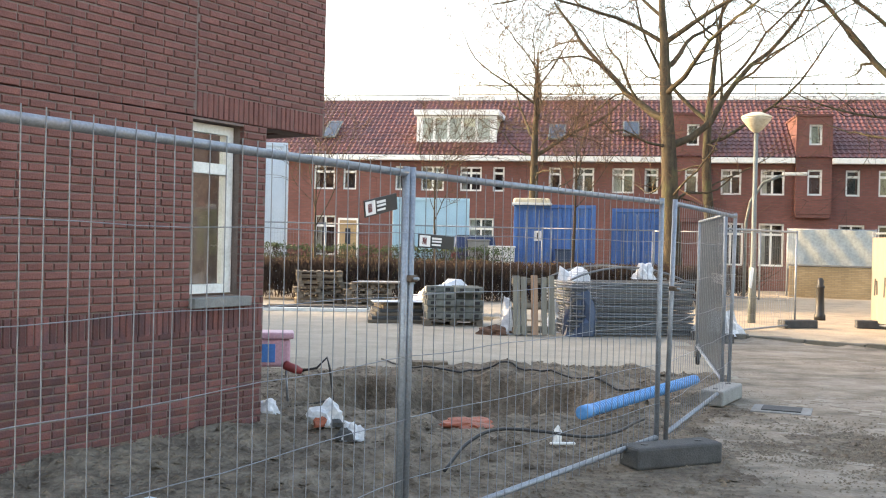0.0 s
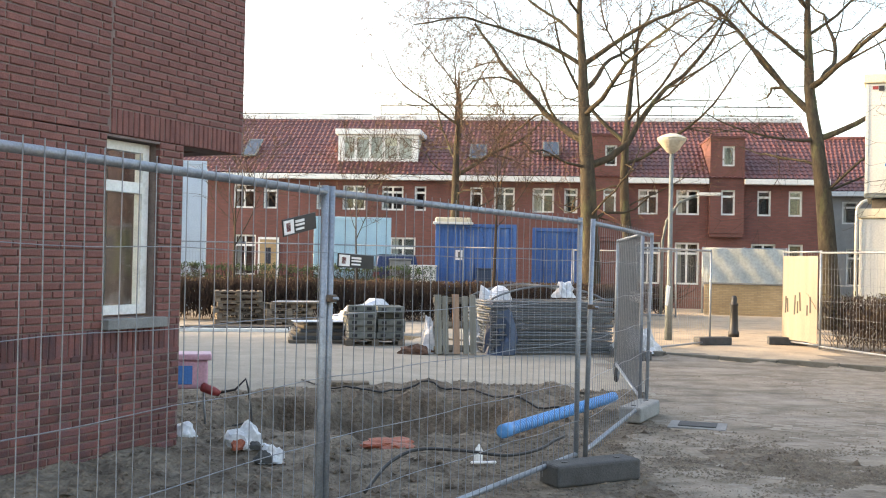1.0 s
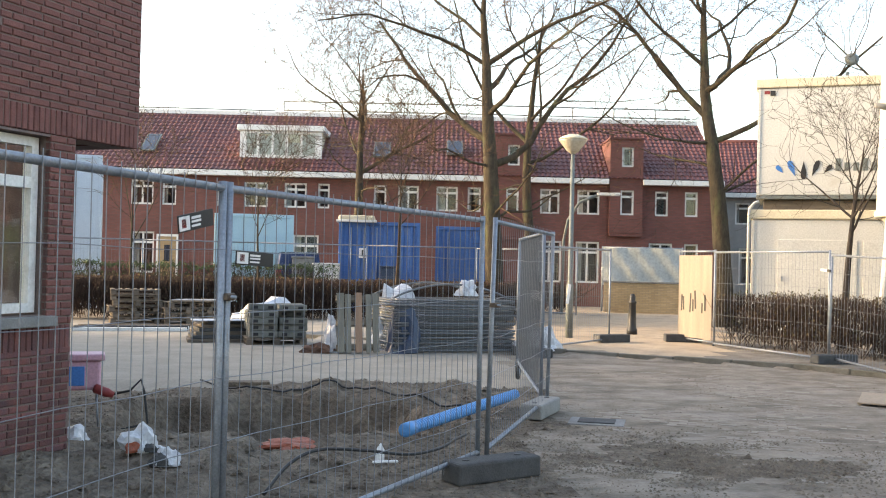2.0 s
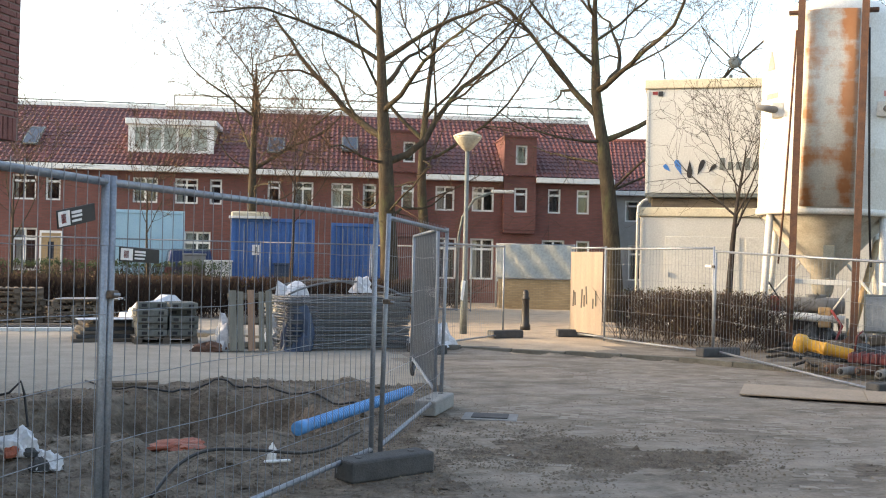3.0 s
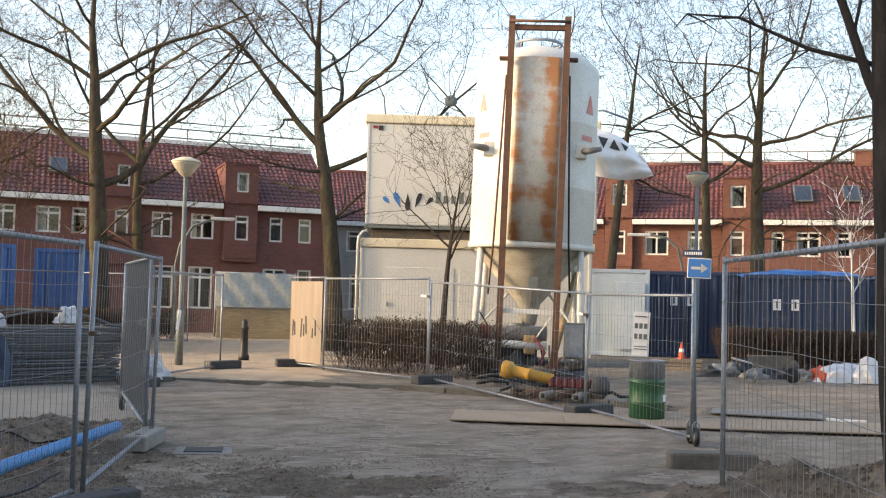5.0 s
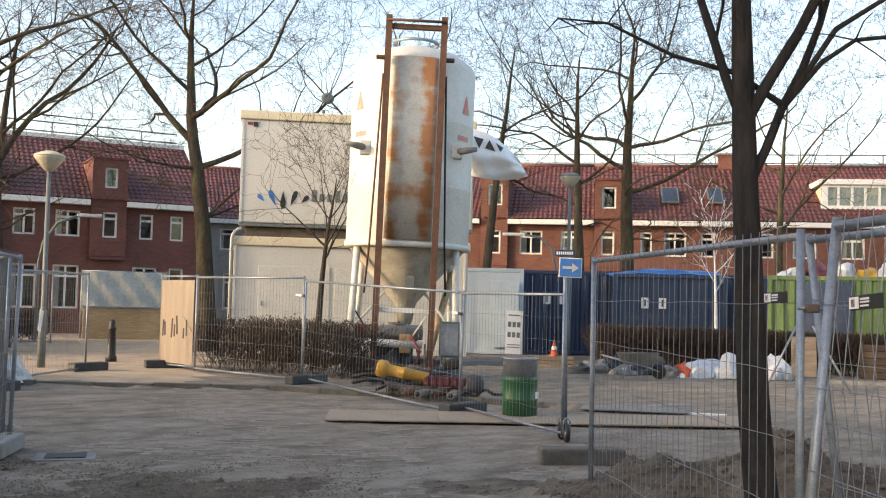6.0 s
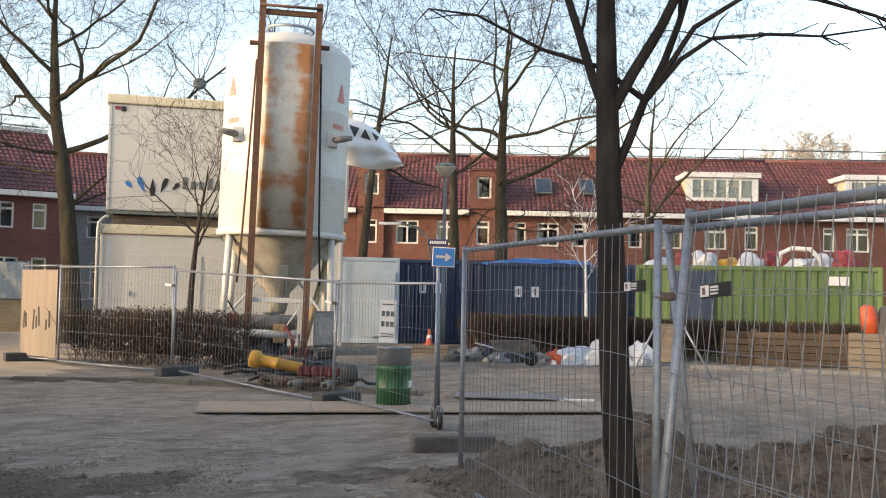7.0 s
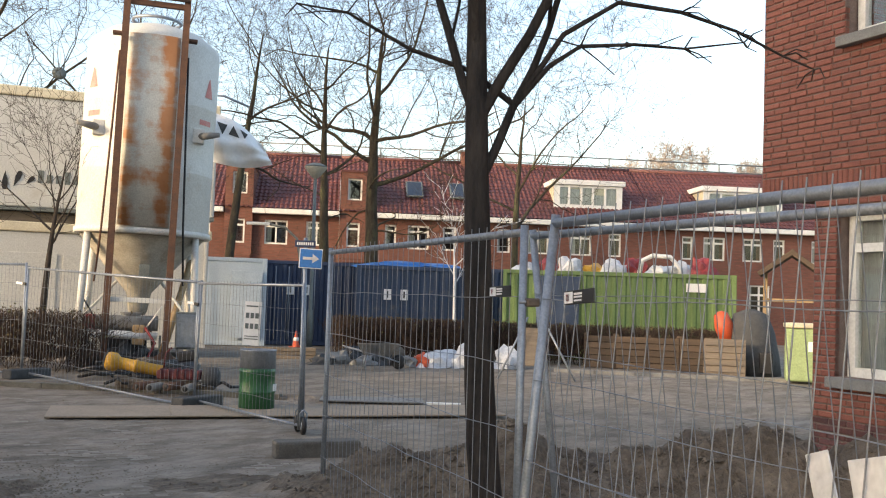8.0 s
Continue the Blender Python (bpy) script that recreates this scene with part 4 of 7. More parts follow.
def rust_panel_material():
    """Grey painted sheet with rust that gathers in two upright bands and spots."""
    m = mat("rust_banded_sheet", (0.47, 0.475, 0.44), (0.37, 0.375, 0.345), 2, 0.6, 0, 0.12, 40)
    N, L = m.node_tree.nodes, m.node_tree.links
    b = N["Principled BSDF"]
    src = b.inputs["Base Color"].links[0].from_socket
    tc = N.new("ShaderNodeTexCoord")
    def noise_of(sx, sz, scale, detail):
        mp = N.new("ShaderNodeMapping")
        mp.inputs["Scale"].default_value = (sx, sx, sz)
        L.new(tc.outputs["Object"], mp.inputs[0])
        q = N.new("ShaderNodeTexNoise")
        q.inputs["Scale"].default_value, q.inputs["Detail"].default_value, q.inputs["Roughness"].default_value = scale, detail, 0.62
        L.new(mp.outputs[0], q.inputs[0])
        return q

    def calc(op, p, q):
        c = N.new("ShaderNodeMath")
        c.operation = op
        for k, v in enumerate((p, q)):
            if isinstance(v, float):
                c.inputs[k].default_value = v
            else:
                L.new(v, c.inputs[k])
        return c.outputs[0]

    n, band = noise_of(1.0, 0.8, 2.6, 9), noise_of(0.25, 2.4, 1.3, 6)
    sep = N.new("ShaderNodeSeparateXYZ")
    L.new(tc.outputs["Object"], sep.inputs[0])
    cols_ = []
    for x0, wide, most in ((0.36, 0.24, 1.0), (-0.36, 0.22, 0.72)):
        near_ = N.new("ShaderNodeMapRange")
        near_.inputs[1].default_value, near_.inputs[2].default_value, near_.inputs[3].default_value, near_.inputs[4].default_value = 0.03, wide, most, 0.0
        L.new(calc("ABSOLUTE", calc("SUBTRACT", sep.outputs[0], x0), 0.0), near_.inputs[0])
        cols_.append(near_.outputs[0])
    column = calc("MULTIPLY", calc("MAXIMUM", cols_[0], cols_[1]), 0.30)
    total = calc("ADD", calc("ADD", column, calc("MULTIPLY", n.outputs[0], 0.9)), calc("MULTIPLY", band.outputs[0], 0.75))
    r = N.new("ShaderNodeMapRange")
    r.inputs[1].default_value, r.inputs[2].default_value = 0.86, 1.10
    L.new(total, r.inputs[0])
    ru = N.new("ShaderNodeValToRGB")
    ru.color_ramp.elements[0].color, ru.color_ramp.elements[1].color = (0.46, 0.27, 0.14, 1), (0.27, 0.095, 0.035, 1)
    L.new(n.outputs[0], ru.inputs[0])
    x = N.new("ShaderNodeMix")
    x.data_type = "RGBA"
    L.new(r.outputs[0], x.inputs[0])
    L.new(src, x.inputs[6])
    L.new(ru.outputs[0], x.inputs[7])
    L.new(x.outputs[2], b.inputs["Base Color"])
    return m


FY = -R - 0.17
part("skid_beam", channel(-0.58, 0.25, 7.62, FY), RUST, silo, "rust-brown steel channel")
part("skid_beam", channel(0.58, 0.05, 7.62, FY), RUST, silo, "rust-brown steel channel")
bm = bmesh.new()
cols = 12
lo = [bm.verts.new((-0.5 + k / cols, -math.sqrt((R + 0.06) ** 2 - (-0.5 + k / cols) ** 2), 2.95)) for k in range(cols + 1)]
hi = [bm.verts.new((v.co.x, v.co.y, 6.82)) for v in lo]
for k in range(cols):
    bm.faces.new((lo[k], lo[k + 1], hi[k + 1], hi[k])).smooth = True
bmesh.ops.recalc_face_normals(bm, faces=bm.faces)
bmesh.ops.solidify(bm, geom=bm.faces[:], thickness=0.03)
part("front_panel", bm, rust_panel_material(), silo, "grey front sheet with rust bands")
part("cross_bar", bbox(-0.6, 0.6, FY - 0.05, FY + 0.05, 7.34, 7.45, 0.01), RUST, silo)
part("cross_bar", tube(bmesh.new(), [(-0.62, FY - 0.13, 7.5), (0.62, FY - 0.13, 7.5)], 0.03, 6), RUST, silo)
part("cross_bar", bbox(-0.6, 0.6, FY - 0.04, FY + 0.06, 1.42, 1.52, 0.01), SILO, silo)
for sx in (-1, 1):
    part("lifting_lug", bbox(sx * 0.72 - 0.1, sx * 0.72 + 0.1, FY, FY + 0.2, 6.72, 6.78, 0.01), RUST, silo)
    part("pad", bbox(sx * 0.98 - 0.12, sx * 0.98 + 0.12, -R * 0.78, -R * 0.58, 4.75, 5.05, 0.02), SILO, silo)
    part("stub_pipe", tube(bmesh.new(), [(sx * 0.98, -R * 0.70, 4.9), (sx * 1.14, -R * 0.86, 4.9), (sx * 1.38, -R * 0.93, 4.93)], [0.075, 0.075, 0.05], 10), CONC, silo)
    part("filler_hose", tube(bmesh.new(), [(sx * 0.66, FY + 0.05, 6.4), (sx * 0.72, FY + 0.06, 4.6), (sx * 0.78, FY + 0.1, 2.9), (sx * 0.85, FY + 0.25, 1.8)], 0.022, 6), BLACK if sx > 0 else RUST, silo)
part("dome_ring", tube(bmesh.new(), [(0.5 * math.cos(a), 0.5 * math.sin(a), 7.42) for a in np.linspace(0, 2 * math.pi, 20)], 0.035, 6), GALV, silo)
part("junction_box", bbox(-0.02, 0.2, -0.98, -0.86, 1.95, 2.2, 0.01), GREYPAINT, silo)
for sx in (-1, 1):
    # faded red marks bent round the tank: a tall wedge and a bar
    for q, z0, z1, wd, tip in ((0.0, 5.75, 6.15, 0.30, 0.04), (-0.05, 5.16, 5.27, 0.40, 0.40)):
        an = radians(-90) + sx * (1.0 + q)
        bm = bmesh.new()
        cols = 8
        for k in range(cols):
            e = []
            for kk in (k, k + 1):
                f = kk / cols - 0.5
                for z_, w2 in ((z0, wd), (z1, tip)):
                    e.append(bm.verts.new((math.cos(an + f * w2 / R) * (R + 0.008), math.sin(an + f * w2 / R) * (R + 0.008), z_)))
            bm.faces.new((e[0], e[2], e[3], e[1]))
        bmesh.ops.remove_doubles(bm, verts=bm.verts, dist=1e-4)
        part("red_mark", bm, FADED_RED, silo)
# mixer and hoses below the cone
mixer = thing("mortar_mixer", SILO_M @ pose(-0.1, -0.25, 0, 0, -1.2), "grimy steel mortar mixer under the silo outlet", "mixer")
part("drum", lathe(bmesh.new(), [(0.05, -0.75), (0.16, -0.74), (0.16, 0.55), (0.05, 0.56)], 20), CONC, mixer, m=pose(0, -0.1, 0.98, 0, 90))
part("hopper", lathe(bmesh.new(), [(0.12, 0.95), (0.2, 1.16), (0.22, 1.2)], 16), CONC, mixer)
part("motor", bbox(-1.0, -0.68, -0.28, 0.1, 0.82, 1.15, 0.04), RED, mixer)
part("stand", tube(bmesh.new(), [(-0.6, -0.1, 0), (-0.45, -0.1, 0.9), (0.4, -0.1, 0.9), (0.55, -0.1, 0)], 0.035, 8), RUST, mixer)
part("gear_box", bbox(-0.5, 0.35, 0.1, 0.5, 0.3, 0.85, 0.05), BLACK, mixer)
part("outlet_pipe", tube(bmesh.new(), [(-0.95, -0.42, 0.78), (-0.4, -0.44, 0.76), (0.55, -0.44, 0.72)], 0.085, 12), WHITE, mixer, "white plastic outlet pipe")
part("outlet_collar", lathe(bmesh.new(), [(0.07, 0), (0.115, 0.0), (0.115, 0.07), (0.07, 0.07)], 14), GREYPAINT, mixer, m=pose(-0.5, -0.44, 0.76, 0, 90))
part("valve_body", bbox(0.05, 0.3, -0.5, -0.25, 0.55, 0.95, 0.03), WOOD_N, mixer, "sand-coloured valve housing")
part("red_hose", tube(bmesh.new(), [(0.3, -0.5, 0.9), (0.5, -0.7, 0.6), (0.35, -0.8, 0.25), (0.7, -0.75, 0.06)], 0.028, 8), RED, mixer, "red rubber hose")
part("blue_motor", lathe(bmesh.new(), [(0.04, 0), (0.13, 0.02), (0.13, 0.34), (0.08, 0.38)], 14), SLATE_C, mixer, m=pose(-0.35, -0.3, 0.36, 0, 90))
part("red_motor", lathe(bmesh.new(), [(0.04, 0), (0.14, 0.02), (0.14, 0.3), (0.08, 0.34)], 14), RED, mixer, m=pose(-1.15, -0.3, 0.92, 0, 90))
part("lever", tube(bmesh.new(), [(0.32, -0.4, 0.9), (0.62, -0.45, 1.35)], 0.018, 6), WHITE, mixer)
part("lever", tube(bmesh.new(), [(-0.7, -0.4, 1.1), (-0.95, -0.45, 1.5)], 0.018, 6), BLACK, mixer)
for q in (-0.8, 0.6):
    part("frame_leg", tube(bmesh.new(), [(q, -0.48, 0), (q, -0.48, 0.75)], 0.025, 6), GREYPAINT, mixer)
MAROON = mat("dirty_maroon_paint", (0.15, 0.028, 0.03), (0.085, 0.02, 0.021), 7, 0.6, 0, 0.1, 40, stain=(0.06, 0.04, 0.03), stain_scale=6, stain_amount=0.4)
hose = thing("pump_machine", pose(*polar(33.75, 17.7), 0.05, 0, 0, -50) @ Matrix.Scale(0.78, 4), "yellow and dark red mortar pump lying on steel pipes", "pump")
part("yellow_tube", lathe(bmesh.new(), [(0.10, 0), (0.18, 0.02), (0.2, 0.06), (0.2, 0.2), (0.17, 0.24), (0.13, 0.28), (0.125, 0.62), (0.14, 0.63), (0.14, 0.67), (0.125, 0.68), (0.12, 1.2), (0.1, 1.22)], 20), YELLOW, hose, m=pose(-0.62, 0.1, 0.58, 0, 99))
part("end_ring", lathe(bmesh.new(), [(0.06, 0), (0.16, 0.0), (0.16, 0.03), (0.06, 0.03)], 18), FOOT, hose, m=pose(-0.65, 0.1, 0.585, 0, 99))
part("red_body", bbox(0.52, 1.45, -0.16, 0.2, 0.24, 0.44, 0.05, 3), MAROON, hose)
for q in range(5):
    part("cooling_rib", bbox(0.6 + 0.16 * q, 0.64 + 0.16 * q, -0.19, 0.22, 0.26, 0.47, 0.01), MAROON, hose)
part("gear_case", lathe(bmesh.new(), [(0.06, 0), (0.2, 0.02), (0.22, 0.1), (0.22, 0.3), (0.12, 0.36)], 16), FOOT, hose, m=pose(1.45, 0.04, 0.3, 0, 92))
part("motor", bbox(1.0, 1.4, -0.08, 0.24, 0.45, 0.68, 0.05, 3), BLACK, hose, m=pose(0, 0, 0, 0, -8))
part("handle", tube(bmesh.new(), [(0.62, 0.02, 0.44), (0.66, 0.02, 0.78), (0.78, 0.02, 0.9)], 0.02, 6), MAROON, hose)
for k, (x0, zz, ang) in enumerate(((0.25, 0.12, 62), (0.52, 0.10, 78), (0.86, 0.13, 70), (1.25, 0.1, 88))):
    part("pipe", lathe(bmesh.new(), [(0.055, 0), (0.055, -0.002), (0.085, 0), (0.085, 0.9), (0.055, 0.9)], 14), CONC if k % 2 else RUST, hose, m=pose(x0, -0.6, zz, 0, 90, ang))
    # Black disc over the pipe end paints the darkness of its hollow.
    part("bore", lathe(bmesh.new(), [(0.01, 0), (0.056, 0), (0.056, 0.004), (0.01, 0.004)], 12), BLACK, hose, m=pose(x0, -0.6, zz, 0, 90, ang) @ pose(0, 0, -0.008))
part("tangle", tube(bmesh.new(), [(-0.6 + 0.15 * k, 0.28 * math.sin(k * 1.7), 0.10 + 0.12 * math.sin(k * 2.3) ** 2) for k in range(20)], 0.035, 6), BLACK, hose, "black rubber hose")
part("skid", bbox(-0.35, 1.7, -0.12, 0.16, 0.02, 0.2, 0.04, 2), EARTH, hose)
cab_box = thing("control_box", pose(*polar(36.3, 21.6), 0.0, 0, 0, -40), "grey steel control cabinet on legs", "cabinet")
part("case", bbox(-0.22, 0.22, -0.15, 0.15, 0.5, 1.25, 0.02), GREYPAINT, cab_box)
part("door", bbox(-0.19, 0.19, -0.175, -0.155, 0.54, 1.21, 0.008), GALV, cab_box)
for sx in (-0.18, 0.18):
    part("leg", tube(bmesh.new(), [(sx, 0, 0), (sx, 0, 0.5)], 0.02, 6), GALV, cab_box)

# ---- white banner blown out behind the silo ----
bx, by = polar(37.9, 24.6)
banner = thing("banner", pose(bx, by, 0, 0, 0, -38), "white plastic banner with grey print, blown by the wind", "banner")
BANNER = mat("white_banner_film", (0.80, 0.81, 0.82), (0.68, 0.70, 0.72), 3, 0.45, 0, 0.25, 14)
gu, gw = 26, 14


def sail(u, v):
    """A point of the wind-filled sheet; u away from the silo, v upwards."""
    top = 5.95 - 0.12 * u - 0.72 * u ** 2.4
    low_ = 4.85 - 0.10 * u - 0.16 * math.sin(3.1 * u)
    x = -0.62 + 1.72 * u - 0.2 * u * v
    y = -0.30 * math.sin(math.pi * v) * math.sin(math.pi * min(u * 0.85 + 0.1, 1)) + 0.05 * math.sin(11 * u + 5 * v) + 0.035 * math.sin(17 * v - 6 * u)
    return Vector((x, y, low_ + (top - low_) * v))


sv = [tuple(sail(i / gu, j / gw)) for j in range(gw + 1) for i in range(gu + 1)]
sf_ = [(j * (gu + 1) + i, j * (gu + 1) + i + 1, (j + 1) * (gu + 1) + i + 1, (j + 1) * (gu + 1) + i) for j in range(gw) for i in range(gu)]
part("sheet", fast_mesh("sheet", sv, sf_, BANNER, True), BANNER, banner)
for k, (u0, v0, du, dv, flip_) in enumerate(((0.16, 0.72, 0.07, 0.22, 1), (0.33, 0.70, 0.08, 0.24, -1), (0.50, 0.74, 0.08, 0.22, 1), (0.66, 0.76, 0.06, 0.18, -1))):
    tri = [(u0 - du, v0 - dv / 2 * flip_), (u0 + du, v0 - dv / 2 * flip_), (u0, v0 + dv / 2 * flip_)]
    mv, mf, q = [], [], 6
    for i in range(q + 1):
        f = i / q
        for e in (0, 1):
            u = tri[e][0] + (tri[2][0] - tri[e][0]) * f
            v = tri[0][1] + (tri[2][1] - tri[0][1]) * f
            mv.append(tuple(sail(u, v) + Vector((0, -0.012, 0))))
    mf = [(2 * i, 2 * i + 1, 2 * i + 3, 2 * i + 2) for i in range(q)]
    part("print_mark", fast_mesh("print_mark", mv, mf, BLUE_S if k == 0 else FOOT), None, banner)
part("pole", tube(bmesh.new(), [(-0.6, 0.02, 0), (-0.6, 0.02, 6.3), (-0.1, 0.02, 6.32), (0.5, 0.02, 6.1)], 0.03, 6), GALV, banner)

# ---- stacked site cabins ----
CAB = pose(*polar(24.15, 26.2), 0, 0, 0, -27)


def cabin(name, z0, z1, inset, label, upper):
    c = thing(name, CAB @ pose(inset, 0, z0), label, "site cabin", "stacked cabins")
    h = z1 - z0
    part("body", bbox(0, 6.0, 0, 2.5, 0.0, h - 0.24, 0.02), CABIN, c)
    part("roof_edge", bbox(-0.06, 6.06, -0.06, 2.56, h - 0.235, h, 0.03), CREAM, c, "cream roof edge")
    part("floor_frame", bbox(-0.01, 6.01, -0.012, 2.5, -0.1, -0.004, 0.01), GREYPAINT if upper else CABIN, c)
    for x in (0.03, 5.93):
        part("corner_post", bbox(x - 0.035, x + 0.035, -0.018, 0.03, 0.0, h - 0.25, 0.008), CABIN, c)
    if upper:
        part("vent", bbox(0.28, 0.40, -0.03, -0.005, h - 0.42, h - 0.30, 0.004), BLACK, c)
        part("marker", bbox(0.14, 0.27, -0.012, -0.005, h - 0.38, h - 0.30, 0.002), RED, c)
        # fan-shaped emblem of five leaves
        for k, (ang, ln, wd, material) in enumerate(((-58, 0.24, 0.13, BLUE_S), (-28, 0.42, 0.17, BLUE_S), (0, 0.46, 0.16, BLACK), (28, 0.42, 0.15, BLACK), (58, 0.26, 0.13, BLACK))):
            bm = bmesh.new()
            up = 1 if k != 2 else -1
            pts = [(0.0, -ln / 2), (wd * 0.42, ln * 0.1), (wd * 0.36, ln * 0.4), (0, ln / 2), (-wd * 0.36, ln * 0.4), (-wd * 0.42, ln * 0.1)]
            f0 = [bm.verts.new((x, 0, z)) for x, z in pts]
            f1 = [bm.verts.new((x, 0.004, z)) for x, z in pts]
            bm.faces.new(f0)
            bm.faces.new(f1[::-1])
            for q in range(6):
                bm.faces.new((f0[q], f0[(q + 1) % 6], f1[(q + 1) % 6], f1[q]))
            part("emblem_leaf", bm, material, c, m=pose(1.08 + 0.0095 * ang, -0.012, 0.66 - abs(ang) * 0.0006 - (0.06 if k == 2 else 0), 0, (ang if k != 2 else 180) * 0.75 if k != 2 else 180, 0))
        for k in range(8):
            part("name_bar", bbox(1.80 + 0.2 * k, 1.93 + 0.2 * k, -0.012, -0.006, 0.58, 0.58 + (0.3 if k in (0, 3, 6) else 0.2), 0.002), GREYPAINT, c)
    else:
        part("door", bbox(0.62, 2.42, -0.022, -0.004, 0.25, 2.12, 0.008), CABIN, c, "flat white double door")
        part("door", bbox(2.55, 3.6, -0.022, -0.004, 0.25, 2.12, 0.008), CABIN, c)
        part("handle", bbox(0.70, 0.74, -0.06, -0.025, 1.1, 1.22, 0.006), GALV, c)
        part("drain_pipe", tube(bmesh.new(), [(0.16, -0.05, h + 0.2), (0.06, -0.07, h + 0.16), (-0.05, -0.09, h + 0.02), (-0.07, -0.09, h - 0.14), (-0.07, -0.09, 0.1)], 0.035, 10), CABIN, c, "white plastic drain pipe")
        part("beam", bbox(0.25, 5.9, 0.15, 2.3, h + 0.005, h + 0.24, 0.02), WOOD, c, "dark timber bearers")
    return c


cabin("site_cabin", 0.35, 3.20, 0.0, "white site cabin with a cream roof edge, under another", False)
cabin("site_cabin", 3.56, 6.42, 0.10, "white site cabin stacked on another, with leaf emblem", True)

# ---- containers ----
def container(az0, d0, length, rz, height, material, label, z=0.0, depth=2.44, ribs=True, doors=0, open_top=False, marks=0, name="container"):
    """Front face starts at compass az0, distance d0 and runs to the right along local x."""
    x, y = polar(az0, d0)
    c = thing(name, pose(x, y, z, 0, 0, rz), label, "container", "containers")
    n = max(int(length / 0.28), 2)
    bm = bmesh.new()
    prof = []
    for k in range(n):
        a, wd = length * k / n, length / n
        prof += [(a, 0.0), (a + wd * 0.3, 0.0), (a + wd * 0.45, 0.045), (a + wd * 0.85, 0.045)] if ribs else [(a, 0.0)]
    prof.append((length, 0.0))
    lo = [bm.verts.new((a, b, 0.14)) for a, b in prof]
    hi = [bm.verts.new((a, b, height - 0.1)) for a, b in prof]
    for k in range(len(prof) - 1):
        bm.faces.new((lo[k], lo[k + 1], hi[k + 1], hi[k]))
    part("side", bm, material, c)
    bm = bmesh.new()
    m_ = int(depth / 0.28)
    prof = []
    for k in range(m_):
        a, wd = depth * k / m_, depth / m_
        prof += [(a, 0.0), (a + wd * 0.3, 0.0), (a + wd * 0.45, 0.045), (a + wd * 0.85, 0.045)]
    prof.append((depth, 0.0))
    part("end", fast_mesh("end", [(b, a, 0.14) for a, b in prof] + [(b, a, height - 0.1) for a, b in prof], [(k, k + 1, k + 1 + len(prof), k + len(prof)) for k in range(len(prof) - 1)], material), material, c)
    part("end", box(bmesh.new(), length - 0.04, length, 0.0, depth, 0.14, height - 0.1), material, c)
    part("back", box(bmesh.new(), 0, length, depth - 0.03, depth, 0.14, height - 0.1), material, c)
    if not open_top:
        part("roof", box(bmesh.new(), 0.02, length - 0.02, 0.06, depth - 0.04, height - 0.06, height - 0.02), material, c)
    for zz in (0.02, height - 0.12):
        part("rail", bbox(-0.02, length + 0.02, -0.03, 0.05, zz, zz + 0.12, 0.012), material, c)
    for xx in (0.0, length):
        part("post", bbox(xx - 0.06, xx + 0.06, -0.04, 0.06, 0.0, height, 0.012), material, c)
    for k in range(doors):
        part("lock_rod", tube(bmesh.new(), [(0.35 + 0.42 * k, -0.06, 0.2), (0.35 + 0.42 * k, -0.06, height - 0.2)], 0.018, 6), GALV, c)
    for k in range(marks):
        sl_ = part("label", bbox(length * 0.24 + 0.52 * k, length * 0.24 + 0.23 + 0.52 * k, -0.045, -0.04, height * 0.60, height * 0.60 + 0.33, 0.004), WHITE_S, c)
        part("print_bar", box(bmesh.new(), length * 0.24 + 0.52 * k + 0.09, length * 0.24 + 0.14 + 0.52 * k, -0.049, -0.0455, height * 0.60 + 0.06, height * 0.60 + 0.27), FOOT, sl_)
    return c


container(1.5, 33.5, 2.55, -4, 3.0, BLUE_C, "blue steel site container behind the hedge", doors=3, marks=1)
lid_ = thing("cabin_lid", pose(*polar(1.35, 33.4), 3.0, 0, 0, -4), "rounded cream plastic lid on a blue site cabin", "lid")
part("shell", bbox(0.0, 1.2, -0.05, 1.3, 0.0, 0.2, 0.07, 3), CREAM, lid_)
part("rim", bbox(-0.06, 1.26, -0.1, 1.36, -0.03, 0.05, 0.015), WHITE, lid_)
container(6.95, 34.5, 1.9, -6, 2.95, BLUE_C, "blue steel site container behind the hedge", doors=2)
container(-5.35, 36, 2.6, 2, 3.25, AQUA, "aqua box trailer marked with dark scribbles", ribs=False, name="box_trailer")
container(-12.9, 34.0, 0.85, 9, 4.85, LT_BLUE, "pale blue truck box beside the house", ribs=False, name="truck_box")
container(36.6, 32.5, 2.05, -38, 2.75, LT_BLUE, "white site container with a plain door", ribs=False)
wd_ = thing("container_door", pose(*polar(38.4, 32.4), 0, 0, 0, -38), "flat pale steel door on the white container", "door")
part("leaf", bbox(0, 0.95, -0.05, -0.012, 0.25, 2.35, 0.01), LT_BLUE, wd_)
container(40.2, 33.5, 3.0, -38, 2.75, NAVY, "navy steel shipping container", doors=4, marks=2)
container(45.4, 32.0, 3.3, -46, 2.65, SLATE_C, "dark grey-blue waste container covered with a blue sheet", marks=2, depth=2.4)
container(51.5, 33.5, 1.2, -50, 2.7, SLATE_C, "dark blue steel container end", depth=5)
gc = container(53.6, 30.5, 6.6, -60, 2.62, GREEN_C, "lime green steel waste container heaped with rubbish", open_top=True, marks=0)
# Thin grey-blue sheet draws the shadow lying on the green side.
gsp = part("grey_panel", bbox(0.95, 2.2, -0.055, -0.047, 0.16, 2.46, 0.004), SLATE_C, gc, "grey-blue sheet standing in for a shadow")
